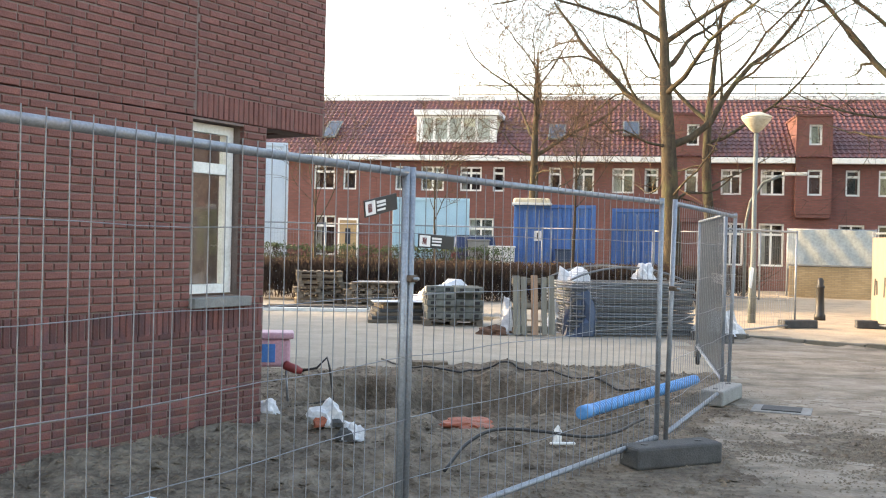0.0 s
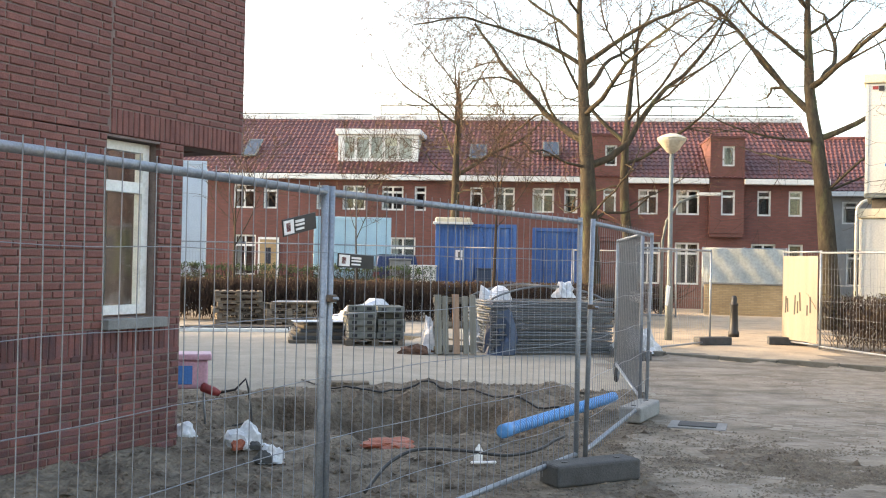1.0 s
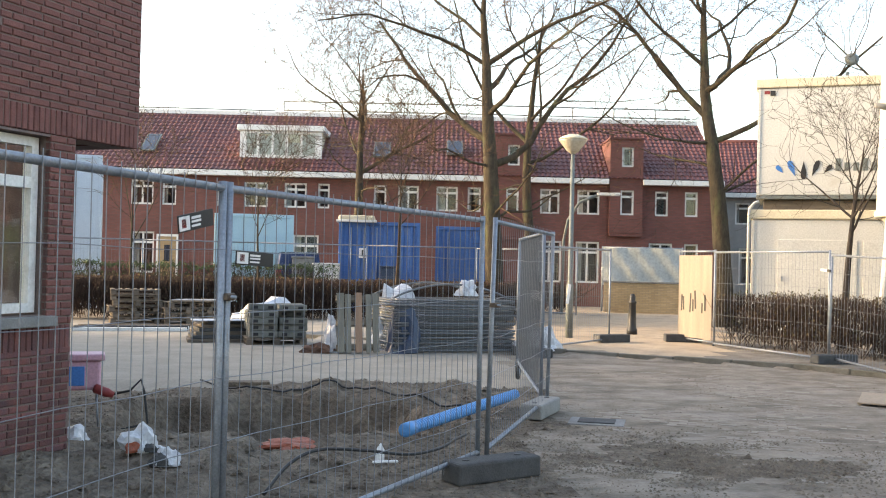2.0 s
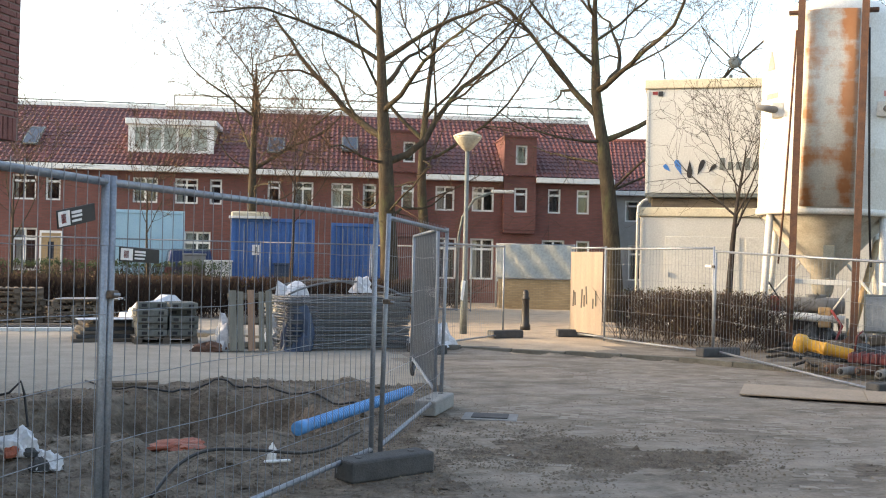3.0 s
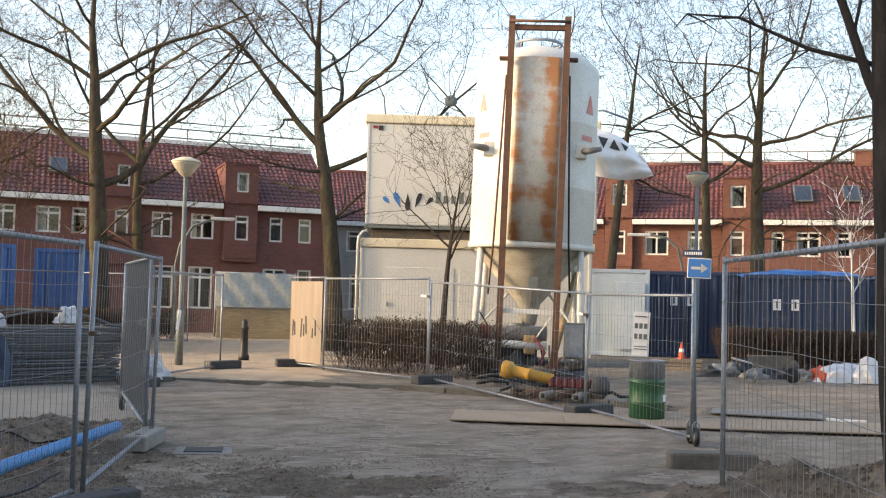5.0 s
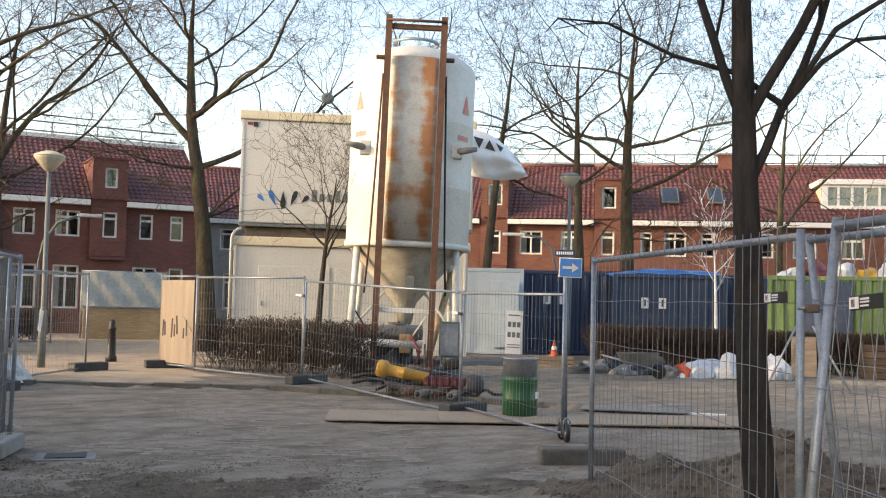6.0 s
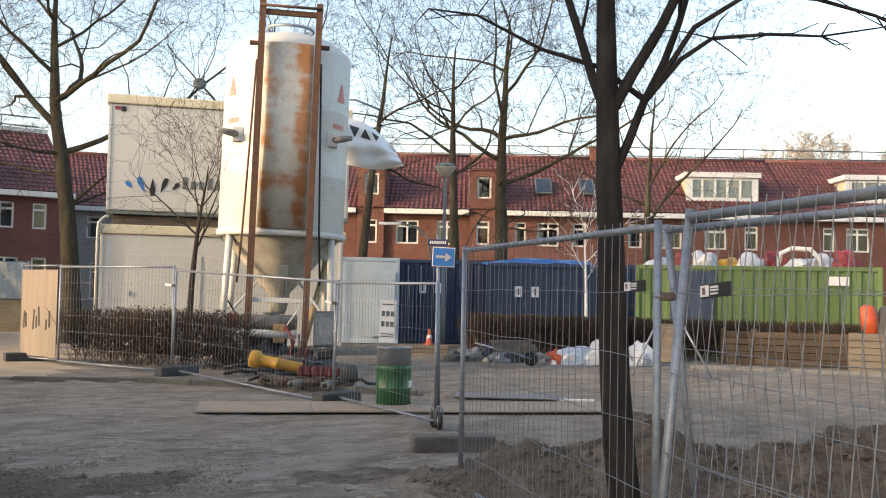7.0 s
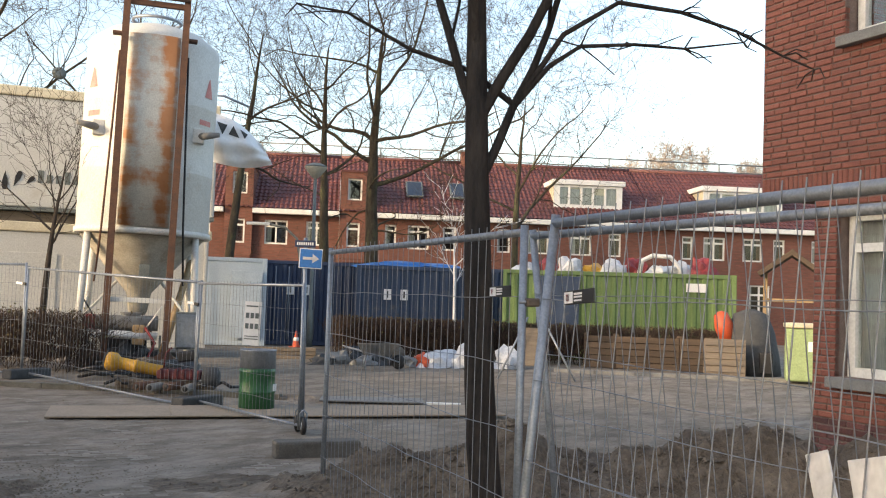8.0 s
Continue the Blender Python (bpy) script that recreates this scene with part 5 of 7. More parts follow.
part("plate", bbox(5.25, 5.8, -0.055, -0.047, 2.1, 2.35, 0.004), WHITE_S, gc)


def crumpled(name, m, sx, sy, sz, material, label, category, seed=0, n=14):
    bm = bmesh.new()
    bmesh.ops.create_icosphere(bm, subdivisions=3, radius=1)
    for v in bm.verts:
        d = v.co.copy()
        k = 1 + 0.45 * noise.noise(d * 1.6 + Vector((seed, 0, 0))) + 0.28 * noise.noise(d * 4.2 + Vector((0, seed, 3)))
        v.co = Vector((d.x * sx * k, d.y * sy * k, max(d.z * sz * k, -0.02) + 0.02))
    return solid(name, bm, material, m, label, category)


for k in range(9):
    s = 0.55 + 0.65 * k
    mm = gc.matrix_world @ pose(s, 0.9 + 0.3 * (k % 2), 2.42)
    crumpled("rubbish_bag" if k % 3 else "rubbish_sheet", mm, 0.45, 0.5, 0.42 + 0.12 * (k % 3), (PLASTIC_W, RED, PLASTIC_W, YELLOW, PLASTIC_W, RED, WHITE, PLASTIC_W, RED)[k], ("white plastic rubbish bag", "red plastic waste", "white plastic film", "yellow foam waste")[(0, 1, 0, 3, 2, 1, 2, 0, 1)[k]] + " heaped in the green container", "rubbish", k)
hoop = thing("car_door_shell", gc.matrix_world @ pose(3.9, 0.4, 2.5), "white curved shell standing in the waste container", "scrap")
part("shell", tube(bmesh.new(), [(0, 0, 0), (0.1, 0, 0.5), (0.4, 0, 0.65), (0.9, 0, 0.62), (1.15, 0, 0.35), (1.25, 0, 0)], 0.07, 8), WHITE, hoop)
cov = crumpled("blue_sheet", pose(*polar(48.2, 33.0), 2.58, 0, 0, -46), 1.75, 1.0, 0.22, BLUE_S, "crumpled blue plastic sheet over a waste container", "sheet", 21)

# ---- lamps, signs, posts ----
def street_lamp(az, d, ht, dark, label):
    x, y = polar(az, d)
    l = thing("street_lamp", pose(x, y, ground_z(x, y)), label, "street lamp", "street lamps")
    part("pole", tube(bmesh.new(), [(0, 0, 0), (0, 0, 1.2), (0, 0, 1.25), (0, 0, ht - 0.37)], [0.085, 0.08, 0.055, 0.045], 12), GREYPAINT, l)
    head = part("head", lathe(bmesh.new(), [(0.05, ht - 0.40), (0.09, ht - 0.37), (0.15, ht - 0.32), (0.305, ht - 0.12), (0.32, ht - 0.07)], 28), LAMPGLASS, l, "opal cone lamp cover")
    part("cap", lathe(bmesh.new(), [(0.33, ht - 0.075), (0.33, ht - 0.05), (0.26, ht - 0.01), (0.12, ht + 0.045), (0.02, ht + 0.05)], 28), GREYPAINT if dark else CREAM, head)
    return l


street_lamp(14.45, 23.3, 4.58, False, "grey street lamp with an opal cone head")
street_lamp(42.8, 29.5, 5.42, True, "grey street lamp with a wide cone head")
# curved-arm street light behind the first lamp
x, y = polar(14.0, 36)
cl = thing("street_light", pose(x, y, 0, 0, 0, -14), "slender grey street light with a curved arm", "street light")
part("pole", tube(bmesh.new(), [(0, 0, 0), (0.02, 0, 2.6), (0.15, 0, 3.3), (0.55, 0, 3.95), (1.2, 0, 4.22)], 0.05, 8), GREYPAINT, cl)
part("head", bbox(1.15, 1.95, -0.1, 0.1, 4.19, 4.30, 0.03), WHITE, cl)
x, y = polar(39.2, 38)
cl = thing("street_light", pose(x, y, 0, 0, 0, -44), "slender grey street light with a curved arm", "street light")
part("pole", tube(bmesh.new(), [(1.9, 0, 0), (1.9, 0, 2.9), (1.75, 0, 3.7), (1.3, 0, 4.1), (0.7, 0, 4.2)], 0.045, 8), GREYPAINT, cl)
part("head", bbox(-0.1, 0.75, -0.09, 0.09, 4.15, 4.26, 0.03), WHITE, cl)
x, y = polar(28.9, 31)
pl = thing("pole_light", pose(x, y, 0, 0, 0, -29), "dark round floodlight on a thin pole", "light")
part("pole", tube(bmesh.new(), [(0, 0, 0), (-0.05, 0, 7.4)], 0.05, 8), GREYPAINT, pl)
part("head", lathe(bmesh.new(), [(0.02, -0.06), (0.17, -0.04), (0.2, 0.03), (0.1, 0.09)], 18), GREYPAINT, pl, m=pose(0.06, 0, 7.75, 70, 20))

x, y = polar(42.75, 13.1)
sg = thing("road_sign", pose(x, y, ground_z(x, y), 0, 0, -42.75), "blue one-way arrow sign with a dark street-name plate", "road sign")
part("post", tube(bmesh.new(), [(0.05, 0.03, 0), (0.0, 0.03, 2.42)], 0.024, 8), GALV, sg)
bl = part("blue_plate", bbox(-0.145, 0.145, -0.006, 0.006, 2.035, 2.285, 0.004), WHITE_S, sg, m=pose(0, 0, 0, 0, 2, 0))
part("face", bbox(-0.135, 0.135, -0.011, -0.007, 2.045, 2.275, 0.002), BLUE_S, bl)
bm = bmesh.new()
pts = [(-0.10, 2.142), (0.02, 2.142), (0.02, 2.10), (0.105, 2.16), (0.02, 2.22), (0.02, 2.178), (-0.10, 2.178)]
f0 = [bm.verts.new((a, -0.0155, b)) for a, b in pts]
bm.faces.new(f0)
bmesh.ops.solidify(bm, geom=bm.faces[:], thickness=0.003)
part("arrow", bm, WHITE_S, bl, "white arrow")
npl = part("name_plate", bbox(-0.13, 0.13, -0.008, 0.004, 2.30, 2.385, 0.003), NAVY_S, sg, "navy name plate")
for k in range(8):
    part("letter_bar", box(bmesh.new(), -0.105 + 0.027 * k, -0.087 + 0.027 * k, -0.012, -0.009, 2.325, 2.362), WHITE_S, npl)

x, y = polar(17.9, 25.6)
bo = thing("bollard", pose(x, y, ground_z(x, y)), "dark cast-iron street bollard with a round top", "bollard")
part("shaft", lathe(bmesh.new(), [(0.13, 0), (0.13, 0.12), (0.105, 0.15), (0.085, 0.75), (0.10, 0.77), (0.10, 0.80), (0.07, 0.83), (0.075, 0.93), (0.05, 0.99), (0.01, 1.0)], 18), BLACK, bo)

x, y = polar(40.35, 15.1)
dr = thing("oil_drum", pose(x, y, ground_z(x, y)) @ Matrix.Diagonal((0.9, 0.9, 1.0, 1)), "green steel drum with a bare top band", "drum")
part("shell", lathe(bmesh.new(), [(0.02, 0.0), (0.285, 0.0), (0.285, 0.27), (0.298, 0.285), (0.285, 0.30), (0.285, 0.56), (0.298, 0.575), (0.285, 0.59), (0.285, 0.62)], 32), DRUM_G, dr)
part("top_band", lathe(bmesh.new(), [(0.284, 0.622), (0.284, 0.86), (0.296, 0.87), (0.296, 0.885), (0.27, 0.885), (0.27, 0.86), (0.02, 0.86)], 32), GALV, dr, "bare metal top band")
part("label", bbox(0.05, 0.13, -0.29, -0.275, 0.30, 0.40, 0.003), WHITE_S, dr, m=pose(0, 0, 0, 0, 0, 10))
plate(pose(*polar(40.0, 13.85), 1.30, 0, 2, -46), 0.22, 0.58, [(-0.40 + 0.28 * k, -0.20 + 0.28 * k, z0, z0 + 0.12, GREYPAINT) for k in range(3) for z0 in (0.12, -0.12)] + [(-0.4, 0.4, -0.3, -0.28, GREYPAINT), (-0.4, 0.4, -0.36, -0.34, GREYPAINT), (-0.4, 0.3, 0.38, 0.41, GREYPAINT)], "white safety notice tied to the fence")

# plywood on the short panel, with scrawled bars
ply = thing("plywood_sheet", pose(8.17, 21.93, 0, 0, 0, math.degrees(math.atan2(-1.31, 0.28))), "upright plywood sheet with scrawled marks on the fence", "board")
part("sheet", bbox(0.03, 1.30, -0.045, -0.03, 0.2, 2.0, 0.003), PLY, ply)
for k in range(7):
    part("scrawl", box(bmesh.new(), 0.10 + 0.16 * k, 0.15 + 0.16 * k, -0.0505, -0.0465, 0.78, 0.78 + (0.36, 0.3, 0.42, 0.26, 0.4, 0.22, 0.34)[k]), BLACK, ply, m=pose(0, 0, 0, 0, (8, -10, 12, 0, -14, 6, -5)[k] * 0.3))

# ---- trees ----
def tubes_mesh(name, lines, material):
    """Many tapered tubes in one mesh; lines: (points, radii, sides)."""
    vs, fs = [], []
    for pts, radii, sides in lines:
        base = len(vs)
        side = None
        for i, p in enumerate(pts):
            d = pts[min(i + 1, len(pts) - 1)] - pts[max(i - 1, 0)]
            d = d.normalized() if d.length > 1e-6 else Vector((0, 0, 1))
            if side is None:
                side = d.orthogonal().normalized()
            side = side - d * side.dot(d)
            side = side.normalized() if side.length > 1e-6 else d.orthogonal().normalized()
            up = d.cross(side)
            for k in range(sides):
                a = 2 * math.pi * k / sides
                vs.append(p + (side * math.cos(a) + up * math.sin(a)) * radii[i])
        for i in range(len(pts) - 1):
            for k in range(sides):
                a, b = base + i * sides + k, base + i * sides + (k + 1) % sides
                fs.append((a, b, b + sides, a + sides))
    me = fast_mesh(name, [tuple(v) for v in vs], fs, material, True)
    return me


def bare_tree(az, d, height, r0, fork, spread_, seed, label, bark=None, twig=None, dense=1.0, min_r=0.006, lean=(0, 0), first=5, droop=0.0, levels=5, name="tree", at=None, limb=(0.36, 0.52), reach=(0.62, 0.85), low=0, leader=0.68, steep=0.0):
    rg = random.Random(seed)
    x, y = at or polar(az, d)
    t = thing(name, pose(x, y, ground_z(x, y) - 0.03), label, "tree", "bare trees")
    groups = {0: [], 1: [], 2: []}

    def vec():
        return Vector((rg.gauss(0, 1), rg.gauss(0, 1), rg.gauss(0, 1)))

    def grow(p, dr, r, ln, lev):
        n = (14, 10, 7, 5, 3, 2)[min(lev, 5)]
        pts, rad = [p], [r]
        end = r * (0.13 if lev == 0 else 0.28)
        for i in range(n):
            wob = (0.035, 0.15, 0.22, 0.28, 0.32, 0.3)[min(lev, 5)] * (1.0 if height > 9 else 0.45)
            rise = (0.03, 0.05, 0.035, 0.02, 0.0, 0.0)[min(lev, 5)]
            dr = (dr + vec() * wob + Vector((0, 0, rise - (droop if lev >= 3 else 0)))).normalized()
            p = p + dr * ln / n
            pts.append(p)
            rad.append(max(r + (end - r) * ((i + 1) / n) ** (1.5 if lev == 0 else 0.85), min_r * 0.7))
        groups[0 if lev == 0 else 1 if lev <= 2 else 2].append((pts, rad, 12 if lev == 0 else 7 if lev == 1 else 5 if lev == 2 else 3))
        if lev >= levels:
            return
        if lev == 0:
            # limbs leave the leader one above another, the lowest longest
            for k in range(first + 3):
                f = k / (first + 2)
                i = min(i0_ + int(round((n - i0_) * f)), n)
                a = 2.4 * k + rg.uniform(-0.5, 0.5)
                out = Vector((math.cos(a), math.sin(a), 0))
                up = rg.uniform(0.3, 0.75) + 0.75 * f * f + steep
                nd = (out * spread_ * rg.uniform(0.85, 1.2) + Vector((0, 0, up))).normalized()
                grow(pts[i], nd, rad[i] * rg.uniform(*limb) * 1.3, (height - fork) * rg.uniform(*reach) * (1.0 - 0.3 * f), 1)
            return
        kids = (0, 8, 6, 5, 4)[lev]
        if lev >= 2:
            kids = max(2, int(round(kids * dense)))
        for k in range(kids):
            i = n if k == 0 else min(n, 1 + int(rg.uniform(0.1, 1.0) * n))
            dd = (pts[i] - pts[i - 1]).normalized()
            side = dd.cross(vec()).normalized()
            nd = (dd * rg.uniform(0.6, 1.0) + side * rg.uniform(0.65, 1.15) + Vector((0, 0, 0.1))).normalized()
            grow(pts[i], nd, max(rad[i] * rg.uniform(0.36, 0.6), min_r), ln * rg.uniform(0.42, 0.66), lev + 1)

    whole = fork + (height - fork) * leader
    i0_ = int(round(14 * fork / whole))
    grow(Vector((0, 0, 0)), Vector((lean[0], lean[1], 1)).normalized(), r0, whole, 0)
    for k in range(low):
        i = max(i0_ - 2 + k % 3, 2)
        a = 2 * math.pi * (k + 0.3) / low + rg.uniform(-0.4, 0.4)
        nd = Vector((math.cos(a), math.sin(a), rg.uniform(-0.1, 0.3))).normalized()
        grow(groups[0][0][0][i], nd, r0 * rg.uniform(0.14, 0.22), (height - fork) * rg.uniform(0.34, 0.5), 2)
    # root flare
    pts, rad, s_ = groups[0][0]
    rad[0] = r0 * 1.25
    bark = bark or BARK
    part("trunk", tubes_mesh("trunk", groups[0], bark), None, t)
    part("limb_crown", tubes_mesh("branches", groups[1], bark), None, t)
    if groups[2]:
        tw = part("twig_mass", tubes_mesh("twigs", groups[2], twig or TWIG), None, t)
        tw["kind"] = "stuff"
    return t


# Paler bark and twig colour puts distance haze on the far trees.
HAZED_TWIG = mat("hazed_far_twig", (0.40, 0.33, 0.28), (0.31, 0.255, 0.215), 4, 0.95, 0, 0, 30, spec=0.1)
T_LABEL = "tall bare winter street tree with spreading branches"
bare_tree(10.3, 31.0, 14.0, 0.29, 4.9, 1.25, 11, T_LABEL, first=7, twig=TWIG_R, low=4, dense=0.8)
bare_tree(12.5, 33.0, 12.5, 0.19, 5.2, 1.0, 12, "slimmer bare winter tree beside a larger one", first=4, low=3, twig=TWIG_R, dense=0.8)
bare_tree(22.85, 31.5, 14.0, 0.28, 5.3, 1.2, 13, T_LABEL, first=7, low=4, dense=0.8)
bare_tree(2.4, 35.0, 10.0, 0.2, 4.6, 1.0, 14, "low bare tree with fine russet twigs", first=6, twig=TWIG_R, reach=(0.7, 0.95), low=5, dense=0.8)
bare_tree(43.4, 36.0, 12.5, 0.2, 5.6, 1.1, 15, T_LABEL, first=5, low=3, dense=0.7)
bare_tree(46.1, 37.0, 14.0, 0.28, 5.8, 1.2, 16, T_LABEL, first=7, low=4, dense=0.7)
bare_tree(54.2, 34.0, 10.0, 0.15, 4.3, 1.4, 17, "thin-limbed bare tree before the terrace", first=5, dense=0.75, reach=(0.75, 1.0))
bare_tree(33.0, 36.0, 13.5, 0.18, 6.0, 1.2, 18, "bare tree rising behind the stacked cabins", first=3, dense=0.55)
bare_tree(38.0, 36.0, 13.0, 0.18, 6.0, 1.2, 19, "bare tree rising behind the silo", first=3, dense=0.55)
near_tree = bare_tree(54.1, 6.62, 7.0, 0.104, 2.55, 0.62, 20, "dark-barked young tree standing just behind the fence", bark=BARK_D, twig=BARK_D, first=12, min_r=0.003, levels=4, limb=(0.24, 0.44), reach=(0.6, 0.9), lean=(-0.075, 0.096), leader=0.72, steep=0.7)


def trunk_at(tree, z):
    """The middle of a tree's trunk at about this height."""
    vs = [v.co for v in tree.children[0].data.vertices]
    rings = [sum(vs[i:i + 12], Vector()) / 12 for i in range(0, len(vs), 12)]
    return min(rings, key=lambda q: abs(q.z - z))


# long thin side branches of the near tree
rb = random.Random(5)
for path in (((0.03, 3.05), (0.25, 3.3), (0.45, 3.42), (0.8, 3.43), (1.12, 3.4), (1.5, 3.44)), ((0.05, 3.1), (0.35, 3.55), (0.7, 3.75), (1.1, 3.68), (1.45, 3.55), (1.75, 3.38), (1.95, 3.28)), ((-0.02, 2.98), (-0.3, 3.2), (-0.65, 3.32), (-1.05, 3.55), (-1.35, 3.6))):
    pts = [Vector((0.644 * q, -0.765 * q, z)) for q, z in path]
    root = trunk_at(near_tree, path[0][1] - 0.1) - pts[0]
    pts = [p + root * (1 - i / (len(pts) - 1)) for i, p in enumerate(pts)]
    lines = [(pts, [0.022 - 0.017 * i / (len(pts) - 1) for i in range(len(pts))], 6)]
    for p in pts[2:]:
        for k in range(3):
            u = Vector((rb.gauss(0, 1) + 0.3 * p.x, rb.gauss(0, 1) + 0.3 * p.y, rb.gauss(0, 0.6))).normalized() * rb.uniform(0.15, 0.4)
            lines.append(([p, p + u * 0.5 + Vector((0, 0, rb.uniform(-0.04, 0.04))), p + u], [0.006, 0.0045, 0.003], 4))
    part("side_branch", tubes_mesh("side_branch", lines, BARK_D), None, near_tree)
S_LABEL = "slender bare sapling with wispy russet twigs"
bare_tree(-9.8, 29.5, 5.2, 0.045, 2.0, 0.35, 21, S_LABEL, twig=TWIG_R, first=4, levels=3, min_r=0.007, name="sapling")
bare_tree(-3.0, 30.0, 5.0, 0.045, 2.2, 0.4, 22, S_LABEL, twig=TWIG_R, first=5, levels=3, min_r=0.007, name="sapling")
bare_tree(4.65, 27.5, 5.6, 0.055, 2.6, 0.38, 23, S_LABEL, bark=TWIG, twig=TWIG_R, first=6, levels=4, min_r=0.006, dense=0.7, name="sapling")
bare_tree(28.8, 23.6, 5.3, 0.085, 2.55, 0.62, 24, "young bare tree before the white cabins", first=7, levels=4, bark=BARK_D, min_r=0.005, dense=0.5)
bare_tree(50.9, 29.0, 4.4, 0.06, 2.2, 0.4, 25, "pale sapling wrapped in white fleece", bark=PLASTIC_W, twig=TWIG, first=4, levels=3, min_r=0.008, name="sapling")
bare_tree(62.0, 80.0, 12.2, 0.4, 6.0, 0.85, 28, "distant bare tree with a dense round crown", first=6, dense=1.15, min_r=0.014, bark=HAZED_TWIG, twig=HAZED_TWIG)
bare_tree(65.9, 85.0, 11.0, 0.4, 5.5, 0.9, 29, "distant bare tree with a dense round crown", first=6, dense=1.15, min_r=0.014, bark=HAZED_TWIG, twig=HAZED_TWIG)


# ---- hedges ----
LEAF_G = mat("ivy_green_leaf", (0.075, 0.11, 0.035), (0.04, 0.065, 0.022), 2, 0.7, 0, 0, 30)


def hedge(a, b, width, ht, per_m, seed, label, z0=0.0, leafy=0.25, r=0.006, sway=0.12, even=False, leaves=3, leaf=None):
    rg = random.Random(seed)
    ln = math.hypot(b[0] - a[0], b[1] - a[1])
    rz = math.degrees(math.atan2(b[1] - a[1], b[0] - a[0]))
    h = thing("hedge", pose(a[0], a[1], z0, 0, 0, rz), label, "hedge")
    lines, lv, lf = [], [], []
    for k in range(int(ln * per_m)):
        x, y = rg.uniform(0, ln), rg.gauss(0, width * 0.24)
        y = max(min(y, width / 2), -width / 2)
        top = ht * (0.93 + 0.09 * noise.noise(Vector((x * 1.3, y * 2, seed))) + rg.uniform(-0.06, 0.06) * (0.5 if even else 1.0))
        lo = rg.uniform(0, 0.55) * ht
        p = Vector((x, y, lo))
        pts = [p]
        n = 3
        for i in range(n):
            p = p + Vector((rg.gauss(0, sway), rg.gauss(0, 0.09), (top - lo) / n))
            pts.append(p)
        lines.append((pts, [r, r * 0.9, r * 0.75, r * 0.5], 3))
        if rg.random() < leafy:
            for q in range(leaves):
                c = pts[rg.randint(1, 3)] + Vector((rg.gauss(0, 0.03), rg.gauss(0, 0.03), rg.gauss(0, 0.03)))
                u_, v_ = Vector((rg.gauss(0, 1), rg.gauss(0, 1), rg.gauss(0, 1))).normalized() * 0.03, Vector((rg.gauss(0, 1), rg.gauss(0, 1), rg.gauss(0, 1))).normalized() * 0.022
                i0 = len(lv)
                lv += [tuple(c - u_), tuple(c + v_), tuple(c + u_), tuple(c - v_)]
                lf.append((i0, i0 + 1, i0 + 2, i0 + 3))
    tw = part("twig_mass", tubes_mesh("twigs", lines, HEDGE), None, h)
    tw["kind"] = "stuff"
    if lf:
        le = part("leaf_mass", fast_mesh("leaves", lv, lf, leaf or HEDGE_G), None, h)
        le["kind"] = "stuff"
    return h


hedge(polar(-14.0, 29.0), polar(12.5, 30.5), 1.3, 1.24, 330, 1, "long clipped brown hedge behind the stored pallets", leafy=0.15, r=0.011, even=True)
hedge(polar(-14.0, 31.5), polar(1.0, 31.5), 0.8, 1.55, 120, 4, "low green groundcover behind the hedge", leafy=1.0, r=0.006, even=True, leaves=12, leaf=LEAF_G)
hedge(polar(23.2, 22.9), polar(31.5, 20.6), 0.95, 1.2, 300, 2, "dark bare hedge of tangled twigs behind the fence", z0=0.06, leafy=0.3, r=0.007, sway=0.24)
hedge(polar(11.6, 36.5), polar(14.6, 37.0), 1.2, 1.1, 200, 6, "dark shrubs before the terrace gardens", leafy=0.5, r=0.012, sway=0.2)
hedge(polar(44.3, 27.5), polar(52.0, 27.5), 1.2, 1.18, 420, 3, "clipped brown hedge before the containers", leafy=0.2, r=0.010, even=True)
hedge(polar(52.2, 28.5), polar(66.5, 28.5), 1.0, 1.15, 300, 5, "clipped brown hedge before the green container", leafy=0.2, r=0.010, even=True)

# ---- stored goods and rubble of the site ----
def kerb_run():
    for (ax, ay), (bx, by) in zip(KERB, KERB[1:]):
        ln = math.hypot(bx - ax, by - ay)
        n = max(int(round(ln / 1.0)), 1)
        for k in range(n):
            u = (k + 0.5) / n
            rz = math.degrees(math.atan2(by - ay, bx - ax))
            yield ax + (bx - ax) * u, ay + (by - ay) * u, rz, ln / n


KERB_MESH = mesh_of(bbox(-0.49, 0.49, -0.07, 0.07, -0.12, 0.09, 0.012), "kerb_stone", mat("mossy_kerb", (0.15, 0.142, 0.125), (0.085, 0.082, 0.066), 4, 0.9, 0, 0.3, 60))
kb = thing("kerb", pose(0, 0, 0), "worn grey concrete kerb along the verge", "kerb", kind="structure")
for x, y, rz, ln in kerb_run():
    part("kerb_stone", KERB_MESH, None, kb, m=pose(x, y, rnd.uniform(-0.015, 0.01), 0, 0, rz + rnd.uniform(-1, 1)) @ Matrix.Diagonal((ln * 1.0, 1, 1, 1)))


